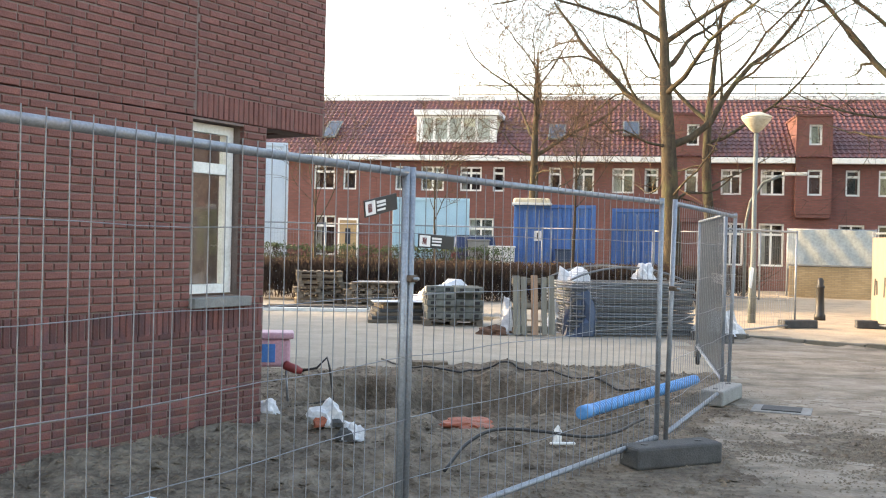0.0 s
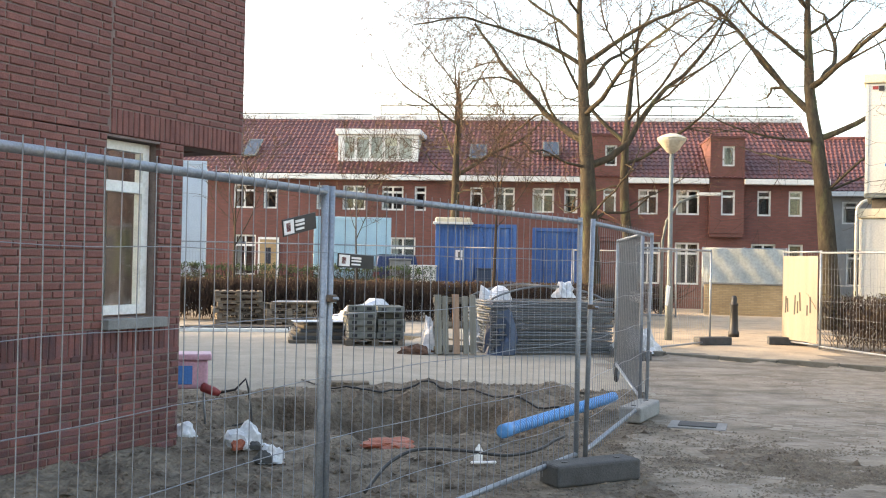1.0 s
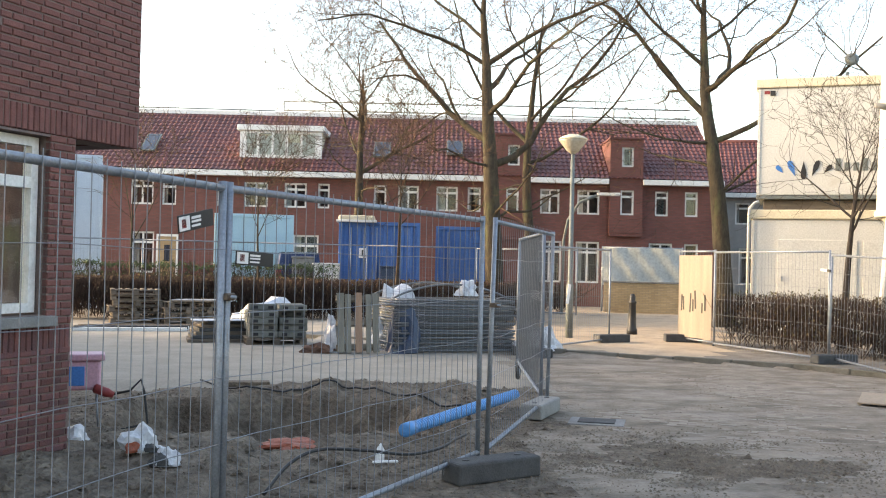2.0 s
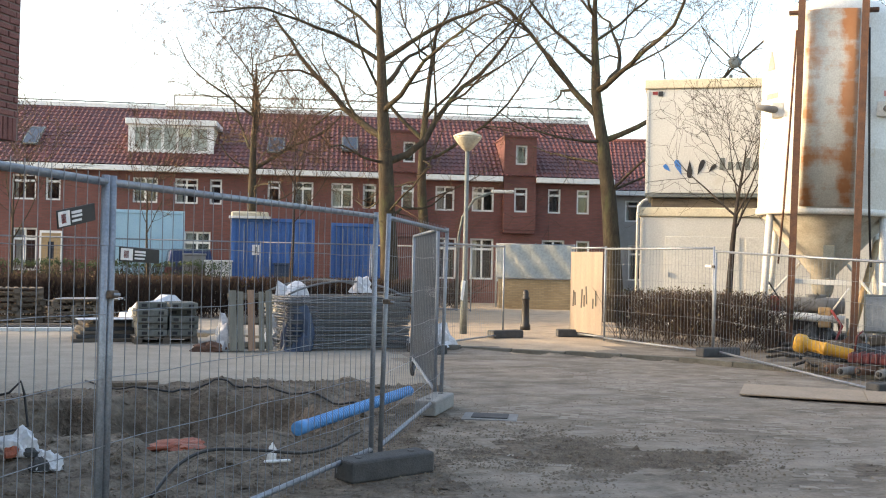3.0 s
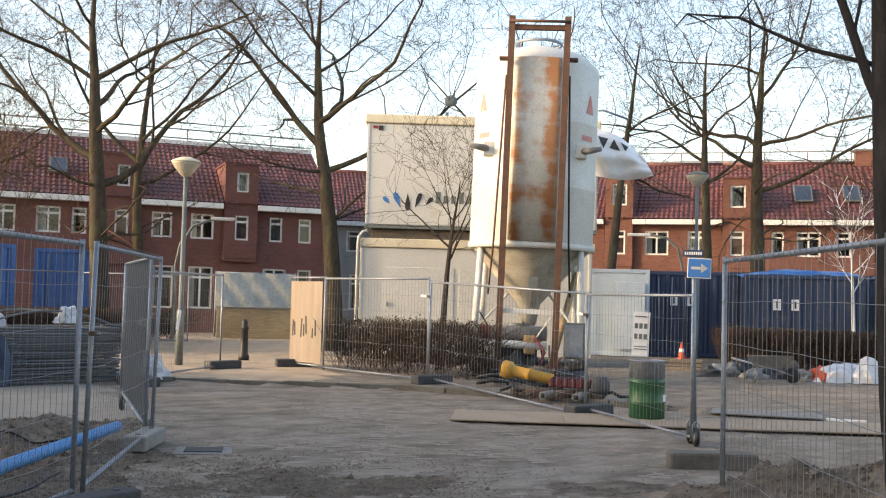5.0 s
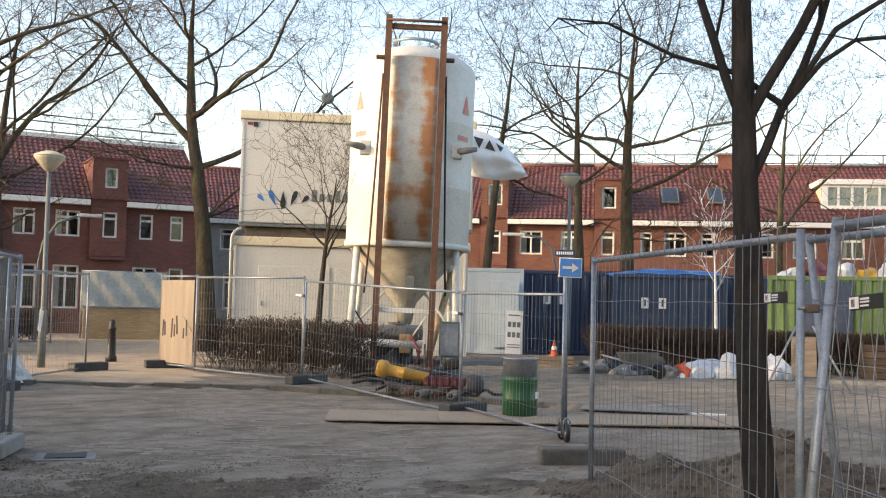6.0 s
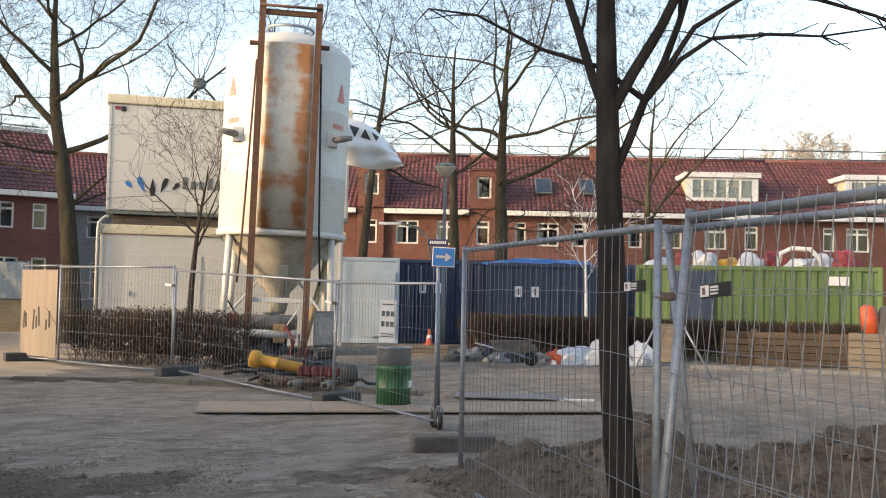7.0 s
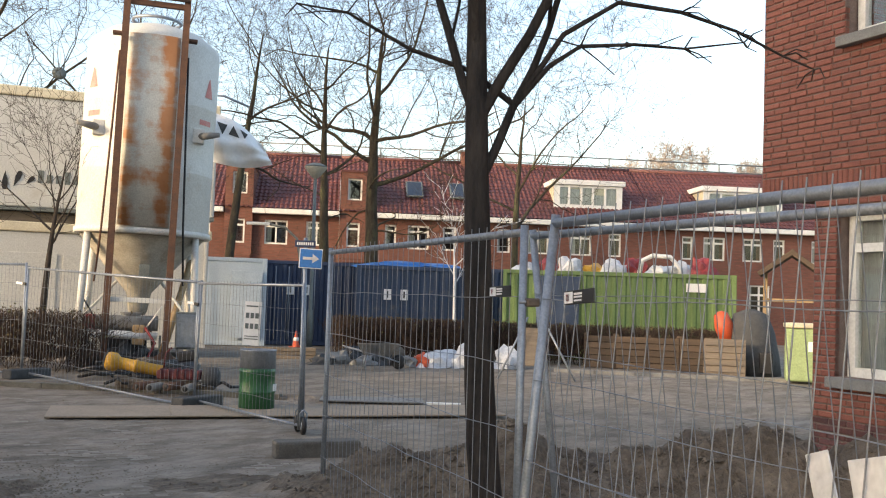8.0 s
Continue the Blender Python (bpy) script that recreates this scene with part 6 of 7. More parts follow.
def pallet(m, label="weathered timber pallet", group="pallets", slats=7, L=1.2, W=0.8, material=None):
    material = material or WOOD
    p = thing("pallet", m, label, "pallet", group)
    for k in range(slats):
        x = (L - 0.1) * k / (slats - 1)
        part("slat", bbox(x, x + 0.1, 0, W, 0.12, 0.142, 0.004, 1), material, p)
    for k in range(3):
        y = (W - 0.1) * k / 2
        part("stringer", bbox(0, L, y, y + 0.1, 0.098, 0.119, 0.004, 1), material, p)
        part("runner", bbox(0, L, y, y + 0.1, 0.0, 0.021, 0.004, 1), material, p)
        for j in range(3):
            x = (L - 0.14) * j / 2
            part("block", bbox(x, x + 0.14, y, y + 0.1, 0.022, 0.097, 0.004, 1), material, p)
    return p


first = pallet(pose(-4.95, 26.1, 0.0, 0, 0, 14), "weathered pallet in a stack before the hedge")
for k in range(1, 6):
    copy_thing(first, pose(-4.95 + rnd.uniform(-0.05, 0.05), 26.1 + rnd.uniform(-0.05, 0.05), 0.145 * k, 0, 0, 14 + rnd.uniform(-3, 3)))
for k in range(4):
    copy_thing(first, pose(-3.55 + rnd.uniform(-0.06, 0.06), 25.8 + rnd.uniform(-0.05, 0.05), 0.145 * k, 0, 0, 20 + rnd.uniform(-4, 4)))


def plank(x, y, z, ln, rz, material, label, wd=0.2, th=0.04, rx=0):
    return solid("plank", bbox(0, ln, -wd / 2, wd / 2, 0, th, 0.006, 1), material, pose(x, y, z, rx, 0, rz), label, "plank", "loose planks")


for k in range(5):
    plank(-3.5 + 0.03 * k, 25.9 + 0.16 * k, 0.585 + 0.002 * k, 1.5, 15 + k, PLASTIC_W if k % 2 else WOOD, "grey-white plank lying on a pallet stack", 0.14)
for k in range(4):
    plank(-5.3, 23.55 + 0.22 * k, ground_z(-4.5, 23.6) + 0.03 * (k % 2), 2.5, 8 + k, (WHITE, FOOT, WHITE, WOOD)[k], "long pale beam lying on the road", 0.14, 0.08)
for k in range(6):
    plank(-2.5 + 0.05 * k, 21.2 + 0.05 * k, 0.0 + 0.07 * k, 1.35, 8 + 3 * k, FOOT if k % 2 else WOOD, "dark board in a low stack", 0.9, 0.065)
plank(-2.4, 21.1, 0.42, 1.1, 14, PLASTIC_W, "white board on a low stack", 0.5, 0.02)
crumpled("plastic_wrap", pose(-1.0, 23.4, 0), 0.85, 0.6, 0.72, PLASTIC_W, "pile of goods under crumpled white plastic", "wrapped goods", 3)
crumpled("plastic_wrap", pose(1.7, 19.9, 0), 0.55, 0.45, 1.15, PLASTIC_W, "white plastic bag of goods behind a pallet", "wrapped goods", 8)
crumpled("plastic_wrap", pose(0.45, 19.05, 0), 0.24, 0.2, 0.62, PLASTIC_W, "small white plastic sack beside a pallet", "sack", 9)
crumpled("cloth_heap", pose(0.15, 18.9, 0), 0.3, 0.2, 0.16, RUST, "dark red cloth heap on the road", "cloth", 10)
crumpled("plastic_wrap", pose(4.35, 19.45, 0.05), 0.5, 0.3, 0.42, PLASTIC_W, "crumpled white plastic film by the lamp post", "plastic film", 12)
crumpled("plastic_wrap", pose(1.75, 19.05, 0.0), 0.3, 0.28, 0.95, SLATE_C, "dark blue sack beside a pallet", "sack", 14)

# concrete fence feet stacked on a pallet
sp = copy_thing(first, pose(-1.25, 20.3, 0, 0, 0, 10))
blk = thing("spare_foot_block", pose(-1.2, 20.35, 0.145, 0, 0, 10), "grey concrete fence foot in a stack on a pallet", "concrete block", "stacked feet")
part("block", bbox(0, 0.56, 0, 0.24, 0, 0.128, 0.015), mat("greenish_grey_concrete", (0.155, 0.16, 0.145), (0.095, 0.10, 0.09), 6, 0.85, 0, 0.3, 60, by_piece=0.2), blk)
# No recess is cut: black boxes give the slots their inner shade.
for q in (0.13, 0.43):
    part("slot", bbox(q - 0.05, q + 0.05, -0.004, 0.02, 0.035, 0.095, 0.003), BLACK, blk)
for lev in range(5):
    for c in range(2):
        for r in range(3):
            if lev == c == r == 0 or (lev == 4 and (c + r) % 2 == 0) or (lev == 3 and c == 1 and r == 0):
                continue
            copy_thing(blk, pose(-1.2, 20.35, 0.145, 0, 0, 10) @ pose(0.58 * c + rnd.uniform(-0.02, 0.02), 0.26 * r + rnd.uniform(-0.03, 0.03), 0.131 * lev, 0, 0, rnd.uniform(-4, 4)))
# pallet on edge
WOOD_G = mat("grey_green_timber", (0.23, 0.215, 0.18), (0.145, 0.135, 0.112), 5, 0.9, 0, 0.3, 60, stretch=(3, 3, 0.3))
WOOD_P = mat("pinkish_timber", (0.36, 0.225, 0.15), (0.26, 0.165, 0.115), 5, 0.9, 0, 0.3, 60, stretch=(3, 3, 0.3))
up_ = thing("pallet", pose(0.5, 18.7, 0.0, -9, 0, 11), "grey and pinkish timber pallet leaning on edge", "pallet", "pallets")
for x0, wd, top, mt in ((0.0, 0.13, 1.12, WOOD_G), (0.15, 0.11, 1.1, WOOD_G), (0.34, 0.13, 1.13, WOOD_P), (0.54, 0.10, 1.1, WOOD_G), (0.67, 0.12, 1.12, WOOD_G)):
    part("slat", bbox(x0, x0 + wd, 0, 0.022, 0.02, top, 0.004, 1), mt, up_)
for z0 in (0.08, 0.52, 0.98):
    part("stringer", bbox(0.0, 0.79, 0.023, 0.12, z0, z0 + 0.09, 0.004, 1), WOOD, up_)
    part("back_slat", bbox(0.0, 0.79, 0.121, 0.142, z0 - 0.02, z0 + 0.11, 0.004, 1), WOOD_G, up_)

# pile of fence panels lying flat
pile_az = math.degrees(math.atan2(19.3 - 18.75, 4.0 - 1.6))
flat = thing("stored_fence_panel", pose(1.55, 18.85, 0.05, 0, 0, pile_az), "galvanised fence panel lying flat in a tall pile", "fence", "stored panels")
for y0 in (0.0, 1.6):
    part("side_rail", tube(bmesh.new(), [(0, y0, 0), (2.4, y0, 0)], 0.021, 6), STORED, flat)
for x0 in (0.0, 2.4):
    part("end_post", tube(bmesh.new(), [(x0, 0, 0), (x0, 1.6, 0)], 0.021, 6), STORED, flat)
bm = bmesh.new()
for k in range(1, 26):
    tube(bm, [(2.4 * k / 26, 0, 0.02), (2.4 * k / 26, 1.6, 0.02)], 0.003, 3, False)
for k in range(1, 4):
    tube(bm, [(0, 0.4 * k, 0.026), (2.4, 0.4 * k, 0.026)], 0.003, 3, False)
part("wire_mesh", bm, STORED, flat)
for k in range(1, 21):
    copy_thing(flat, pose(1.55 + rnd.uniform(-0.04, 0.04), 18.85 + rnd.uniform(-0.05, 0.05), 0.05 + 0.047 * k, rnd.uniform(-0.4, 0.4), rnd.uniform(-0.4, 0.4), pile_az + rnd.uniform(-1.5, 1.5)))
bow = thing("bent_fence_panel", pose(1.55, 18.9, 1.04, 0, 0, pile_az), "bent fence panel arching over the pile", "fence", "stored panels")
for y0 in (0.05, 1.5):
    part("bowed_rail", tube(bmesh.new(), [(2.5 * k / 12, y0, 0.26 * math.sin(math.pi * min(k / 11, 1)) ** 0.8) for k in range(13)], 0.021, 6), STORED, bow)
bm = bmesh.new()
for k in range(1, 24):
    z = 0.26 * math.sin(math.pi * min(k / 22, 1)) ** 0.8
    tube(bm, [(2.5 * k / 24, 0.05, z), (2.5 * k / 24, 1.5, z)], 0.003, 3, False)
part("wire_mesh", bm, STORED, bow)
crumpled("plastic_bag", pose(2.95, 19.3, 1.08), 0.2, 0.14, 0.28, PLASTIC_W, "pale plastic bag lying on the fence pile", "bag", 5)

# far fence line behind the hedge
pts = [polar(a, 32.6) for a in (-15.2, -9.2, -3.1, 3.0, 9.1)]
for a, b in zip(pts, pts[1:]):
    fence(a, b, z=0.22)
fence(polar(9.2, 32.4), polar(14.8, 31.2), z=0.2)

# low sandy brick wall and sheeted fence beyond the bollard
tw = thing("low_wall", pose(*polar(16.3, 38.5), 0, 0, 0, -18), "low sunlit sandy brick wall", "wall", kind="structure")
part("body", bbox(0, 2.75, 0, 0.35, -0.1, 1.12, 0.02), brick_mat("sandy_brick", (0.38, 0.28, 0.16), (0.30, 0.215, 0.12), (0.24, 0.19, 0.13)), tw)
part("coping", bbox(-0.03, 2.78, -0.03, 0.38, 1.123, 1.18, 0.01), CONC, tw)
sf = thing("sheeted_fence", pose(*polar(16.2, 39.5), 0, 0, 0, -18), "grey tarpaulin stretched over a site fence", "fence")
bm = bmesh.new()
gridv = [[bm.verts.new((3.0 * i / 24, 0.05 * math.sin(i * 0.9 + j) + 0.02 * math.sin(i * 2.7), 1.0 + 1.45 * j / 8 + 0.015 * math.sin(i * 1.3))) for i in range(25)] for j in range(9)]
for j in range(8):
    for i in range(24):
        bm.faces.new((gridv[j][i], gridv[j][i + 1], gridv[j + 1][i + 1], gridv[j + 1][i])).smooth = True
part("sheet", bm, TARP, sf)
for xx in (0.0, 1.5, 3.0):
    part("post", tube(bmesh.new(), [(xx, 0.1, 0), (xx, 0.1, 2.5)], 0.03, 8), GALV, sf)
part("top_rail", tube(bmesh.new(), [(0, 0.1, 2.46), (3.0, 0.1, 2.46)], 0.025, 6), GALV, sf)

# flat sheets laid on the lane
BOARD = mat("muddy_board", (0.33, 0.265, 0.20), (0.25, 0.20, 0.15), 1.5, 0.85, 0, 0.3, 30, stain=(0.19, 0.158, 0.125), stain_scale=1.1, stain_amount=0.3)
for k in range(4):
    solid("ground_sheet", bbox(0, 1.57, 0, 1.15, 0, 0.022, 0.004, 1), BOARD, pose(6.95 + 1.325 * k, 12.25 - 0.85 * k, 0.03 + 0.003 * (k % 2), 0.5, 0.0, -32.6), "muddy plywood sheet laid on the lane", "sheet", "laid sheets")
x0, y0 = polar(43.7, 16.4)
solid("road_plate", bbox(0, 1.65, 0, 0.7, 0, 0.02, 0.004, 1), CONC, pose(x0, y0, 0.03, 0, 0, -47), "thin grey steel plate lying on the yard", "plate")
x0, y0 = polar(49.6, 16.3)
solid("plank", bbox(0, 0.55, 0, 0.12, 0, 0.03, 0.004, 1), WHITE, pose(x0, y0, 0.03, 0, 0, -50), "white painted board lying on the yard", "plank", "loose planks")
# low raised edge before the planting boxes
edge_ = thing("yard_edging", pose(*polar(56.5, 25.2), 0, 0, 0, -62), "low grey concrete edging before the timber boxes", "edging", kind="structure")
for k in range(7):
    part("edging_stone", bbox(0.98 * k, 0.98 * k + 0.97, -0.06, 0.06, -0.05, 0.09, 0.012), CONC, edge_)

# blue ribbed pipe
pp = thing("blue_pipe", pose(0, 0, 0), "blue ribbed plastic pipe lying beside the pit", "pipe")
a_, b_ = Vector((0.92, 9.55, 0.13)), Vector((2.42, 11.85, 0.17))
prof = []
for k in range(60):
    prof += [(0.054, 2.75 * k / 60), (0.054, 2.75 * (k + 0.45) / 60), (0.061, 2.75 * (k + 0.5) / 60), (0.061, 2.75 * (k + 0.95) / 60)]
part("barrel", lathe(bmesh.new(), prof, 16), PIPE_B, pp, m=look(a_, b_) @ pose(0, 0, 0, 180))
part("socket_end", lathe(bmesh.new(), [(0.042, -0.02), (0.067, -0.02), (0.067, 0.14), (0.056, 0.14)], 16), PIPE_B, pp, m=look(a_, b_) @ pose(0, 0, 0, 180))


def eased(pts, n=6):
    """A smooth line through the points."""
    p = [Vector(q) for q in pts]
    p = [p[0] * 2 - p[1]] + p + [p[-1] * 2 - p[-2]]
    out = []
    for i in range(1, len(p) - 2):
        for k in range(n):
            t = k / n
            out.append(0.5 * (2 * p[i] + (p[i + 1] - p[i - 1]) * t + (2 * p[i - 1] - 5 * p[i] + 4 * p[i + 1] - p[i + 2]) * t ** 2 + (3 * p[i] - p[i - 1] - 3 * p[i + 1] + p[i + 2]) * t ** 3))
    return out + [p[-2]]


cb = thing("cable", pose(0, 0, 0), "black cable curling over the dug soil", "cable")
part("line", tube(bmesh.new(), eased([(x, y, 0.05 + h) for x, y, h in ((-0.28, 7.3, 0.0), (-0.12, 7.7, 0.13), (0.1, 7.95, 0.19), (0.45, 8.15, 0.15), (0.85, 8.4, 0.07), (1.15, 8.75, 0.06), (1.35, 9.2, 0.06), (1.5, 9.6, 0.03))]), 0.013, 8), BLACK, cb)
cb = thing("cable", pose(0, 0, 0), "thin dark cable along the far edge of the pit", "cable")
part("line", tube(bmesh.new(), [(x, y, ground_z(x, y) + 0.03) for x, y, _ in eased([(-1.4, 13.6, 0), (-0.9, 13.0, 0), (-0.5, 12.9, 0), (0.1, 13.1, 0), (0.6, 13.0, 0), (1.3, 12.4, 0), (1.8, 11.9, 0)])], 0.013, 6), BLACK, cb)
crumpled("plastic_bag", pose(-1.38, 8.85, ground_z(-1.38, 8.85)), 0.14, 0.10, 0.19, PLASTIC_W, "white plastic bag with red print on the soil", "bag", 31)
crumpled("plastic_bag", pose(-1.12, 8.6, ground_z(-1.12, 8.6)), 0.11, 0.08, 0.12, PLASTIC_W, "crumpled white plastic bag on the soil", "bag", 32)
crumpled("plastic_bag", pose(-2.05, 9.4, ground_z(-2.05, 9.4)), 0.12, 0.12, 0.12, PLASTIC_W, "pale plastic scrap beside the house corner", "bag", 33)
crumpled("plastic_scrap", pose(-1.9, 5.75, ground_z(-1.9, 5.75)), 0.24, 0.15, 0.07, LT_BLUE, "pale blue plastic scrap on the sand", "plastic", 34)
crumpled("orange_sheet", pose(-0.10, 9.5, ground_z(-0.10, 9.5) - 0.02), 0.30, 0.2, 0.06, ORANGE_D, "orange plastic sheet half buried in the pit", "sheet", 35)
crumpled("paper_scrap", pose(0.62, 8.62, ground_z(0.62, 8.62)), 0.035, 0.03, 0.13, WHITE_S, "torn white scrap sticking out of the soil", "scrap", 36)
plank(0.55, 8.5, ground_z(0.6, 8.5) + 0.02, 0.22, 10, WHITE_S, "short white batten on the soil", 0.03, 0.02)
plank(-1.1, 13.35, ground_z(-0.9, 13.3) + 0.0, 0.6, 5, EARTH, "muddy plank end in the soil", 0.2, 0.06)

bx_ = thing("power_box", pose(-2.27, 10.42, 0.02, 0, 0, 12) @ Matrix.Scale(0.85, 4), "faded pink site power box on legs with red plug", "power box")
part("case", bbox(-0.22, 0.28, -0.17, 0.17, 0.42, 0.76, 0.04, 3), PINK, bx_)
part("lid", bbox(-0.24, 0.32, -0.2, 0.2, 0.762, 0.84, 0.02, 2), PINK, bx_)
part("panel", bbox(-0.1, 0.1, -0.185, -0.172, 0.48, 0.7, 0.005), BLUE_S, bx_)
for x0 in (-0.17, 0.23):
    for y0 in (-0.13, 0.13):
        part("leg", tube(bmesh.new(), [(x0, y0, 0.42), (x0 * 1.15, y0 * 1.2, -0.02)], 0.014, 6), GALV, bx_)
part("plug", lathe(bmesh.new(), [(0.03, 0), (0.055, 0.02), (0.055, 0.16), (0.035, 0.24)], 12), RED, bx_, m=pose(0.2, -0.2, 0.46, 0, 112, 0))
part("lead", tube(bmesh.new(), [(0.42, -0.2, 0.38), (0.6, -0.22, 0.42), (0.72, -0.24, 0.55), (0.76, -0.26, 0.4), (0.8, -0.3, 0.05), (0.5, -0.5, 0.02)], 0.015, 6), BLACK, bx_)

dc = thing("drain_cover", pose(3.15, 10.9, ground_z(3.15, 10.9) - 0.012, 0, 0, -20), "square iron drain cover in the paving", "drain cover")
part("surround", bbox(-0.3, 0.3, -0.25, 0.25, 0, 0.02, 0.005), CONC, dc)
part("grid", bbox(-0.2, 0.2, -0.16, 0.16, 0.021, 0.032, 0.004), FOOT, dc)

rs_ = random.Random(15)
for cx, cy, n_ in ((-1.38, 8.85, 4), (-1.12, 8.6, 2)):
    for k in range(n_):
        a_r, q = rs_.uniform(0, 6.28), rs_.uniform(0.05, 0.16)
        crumpled("plastic_scrap", pose(cx + q * math.cos(a_r), cy - abs(q * math.sin(a_r)), ground_z(cx, cy) + 0.005, rs_.uniform(-15, 15), 0, rs_.uniform(0, 180)), rs_.uniform(0.05, 0.11), 0.05, rs_.uniform(0.03, 0.09), (PLASTIC_W, FOOT, ORANGE_D, PLASTIC_W)[k], ("torn white plastic film on the soil", "dark plastic scrap on the soil", "dull red printed plastic on the soil", "torn white plastic film on the soil")[k], "plastic", 80 + k)

# ---- yard by the right-hand building ----
wb = thing("wheelbarrow", pose(*polar(46.6, 23.8), 0.02, 0, 0, -40) @ Matrix.Scale(0.85, 4), "muddy grey wheelbarrow in the yard", "wheelbarrow")
bm = bmesh.new()
lo = [bm.verts.new(q) for q in ((-0.35, -0.25, 0.4), (0.35, -0.22, 0.36), (0.35, 0.22, 0.36), (-0.35, 0.25, 0.4))]
hi = [bm.verts.new(q) for q in ((-0.5, -0.36, 0.68), (0.62, -0.33, 0.7), (0.62, 0.33, 0.7), (-0.5, 0.36, 0.68))]
bm.faces.new(lo[::-1])
for k in range(4):
    bm.faces.new((lo[k], lo[(k + 1) % 4], hi[(k + 1) % 4], hi[k]))
bmesh.ops.solidify(bm, geom=bm.faces[:], thickness=0.012)
part("tray", bm, CONC, wb)
for s_ in (-1, 1):
    part("shaft", tube(bmesh.new(), [(0.62, s_ * 0.06, 0.2), (0.2, s_ * 0.22, 0.34), (-0.9, s_ * 0.3, 0.6)], 0.018, 8), GALV, wb)
    part("leg", tube(bmesh.new(), [(-0.25, s_ * 0.24, 0.4), (-0.35, s_ * 0.24, 0.0)], 0.016, 8), GALV, wb)
part("wheel", lathe(bmesh.new(), [(0.03, -0.04), (0.17, -0.045), (0.2, 0), (0.17, 0.045), (0.03, 0.04)], 20), BLACK, wb, m=pose(0.62, 0, 0.2, 90))
crumpled("rubble_sack", pose(*polar(50.2, 25.6), 0), 0.7, 0.45, 0.42, PLASTIC_W, "white and orange rubble sacks in the yard", "sack", 41)
crumpled("rubble_sack", pose(*polar(51.6, 25.4), 0), 0.4, 0.4, 0.5, PLASTIC_W, "white rubble sack in the yard", "sack", 42)
crumpled("rubble_sack", pose(*polar(49.2, 25.3), 0), 0.3, 0.3, 0.3, ORANGE, "orange sack in the yard", "sack", 43)
crumpled("rubble_sack", pose(*polar(53.9, 25.6), 0), 0.35, 0.35, 0.5, PLASTIC_W, "white rubble sack in the yard", "sack", 44)
for k in range(7):
    x_, y_ = polar(43.6 + 0.8 * k, 25.2 + 0.3 * (k % 3))
    crumpled("rubble_mound", pose(x_, y_, 0), 0.42, 0.3, 0.22 + 0.08 * (k % 3), (FOOT, CONC, BLACK, CONC, FOOT, WOOD, CONC)[k], "heap of dark rubble before the hedge", "rubble", 50 + k)
bar = thing("timber_trestle", pose(*polar(55.4, 22.5), 0, 0, 0, -50), "grey timber trestle with steel props", "trestle")
part("board", bbox(-0.25, 0.25, -0.02, 0.02, 0.3, 1.15, 0.01), WOOD, bar, m=pose(0, 0, 0, -14))
for q in (-0.5, 0.55):
    part("prop", tube(bmesh.new(), [(q * 1.6, -0.2, 0), (q * 0.3, 0.15, 1.35)], 0.022, 8), GALV, bar)
# Weathered timber in a darkened brown that holds the yard's shade.
PLANTER = mat("shaded_weathered_timber", (0.10, 0.07, 0.048), (0.055, 0.04, 0.03), 5, 0.9, 0, 0.3, 60, stretch=(0.3, 3, 3), by_piece=0.25)
for k in range(4):
    x_, y_ = polar(58.1 + 1.72 * k, 27.3)
    w_ = thing("timber_bin", pose(x_, y_, 0, 0, 0, -61), "low brown timber planting box", "planter", "timber boxes")
    for j in range(5):
        part("board", bbox(0.0, 0.80, -0.02, 0.02, 0.02 + 0.17 * j, 0.175 + 0.17 * j, 0.006, 1), PLANTER, w_)
    for q in (0.02, 0.76):
        part("post", bbox(q - 0.03, q + 0.05, 0.021, 0.09, 0, 0.92, 0.006, 1), PLANTER, w_)
lad = thing("climbing_ramp", pose(*polar(65.6, 26.2), 0, 0, 0, -66), "pale wooden climbing ramp with rungs", "play equipment")
lm = pose(0, 0, 0, -22)
part("board", bbox(-0.5, 0.5, -0.02, 0.02, 0, 0.98, 0.006), WOOD, lad, m=lm)
for j in range(5):
    part("rung", bbox(-0.46, 0.46, -0.055, -0.021, 0.1 + 0.17 * j, 0.15 + 0.17 * j, 0.006), WOOD, lad, m=lm)
pm = thing("play_tunnel", pose(*polar(66.9, 27.6), 0, 0, 0, -66), "dark grey play mound with an orange slide", "play equipment")
part("mound", lathe(bmesh.new(), [(0.78, 0), (0.72, 0.5), (0.6, 1.1), (0.42, 1.55), (0.1, 1.68)], 20), FOOT, pm)
part("slide", lathe(bmesh.new(), [(0.2, 0), (0.24, 0.4), (0.18, 0.7), (0.05, 0.78)], 16), ORANGE, pm, "orange plastic hood", m=pose(-0.55, -0.25, 0.85, 0, -16))
part("opening", bbox(0.2, 0.55, -0.74, -0.6, 0.05, 0.62, 0.05, 3), BLACK, pm)
ph_ = thing("playhouse", pose(*polar(69.0, 31.0), 0, 0, 0, -69), "small timber playhouse with a pitched roof", "playhouse")
for q in (-0.75, 0.75):
    part("post", bbox(q - 0.06, q + 0.06, -0.06, 0.06, 0, 2.75, 0.01), WOOD_N, ph_)
    part("roof_slope", bbox(-0.06, 1.12, -0.7, 0.7, -0.09, 0.05, 0.02), PLANTER, ph_, m=pose(0, 0, 3.3, 0, 35 if q > 0 else 145))
part("rail", bbox(-0.75, 0.75, -0.03, 0.03, 1.9, 2.0, 0.006), WOOD_N, ph_)
gb = thing("wheelie_bin", pose(*polar(69.5, 25.3), 0, 0, 0, -66), "pale green waste bin with a cream lid", "bin")
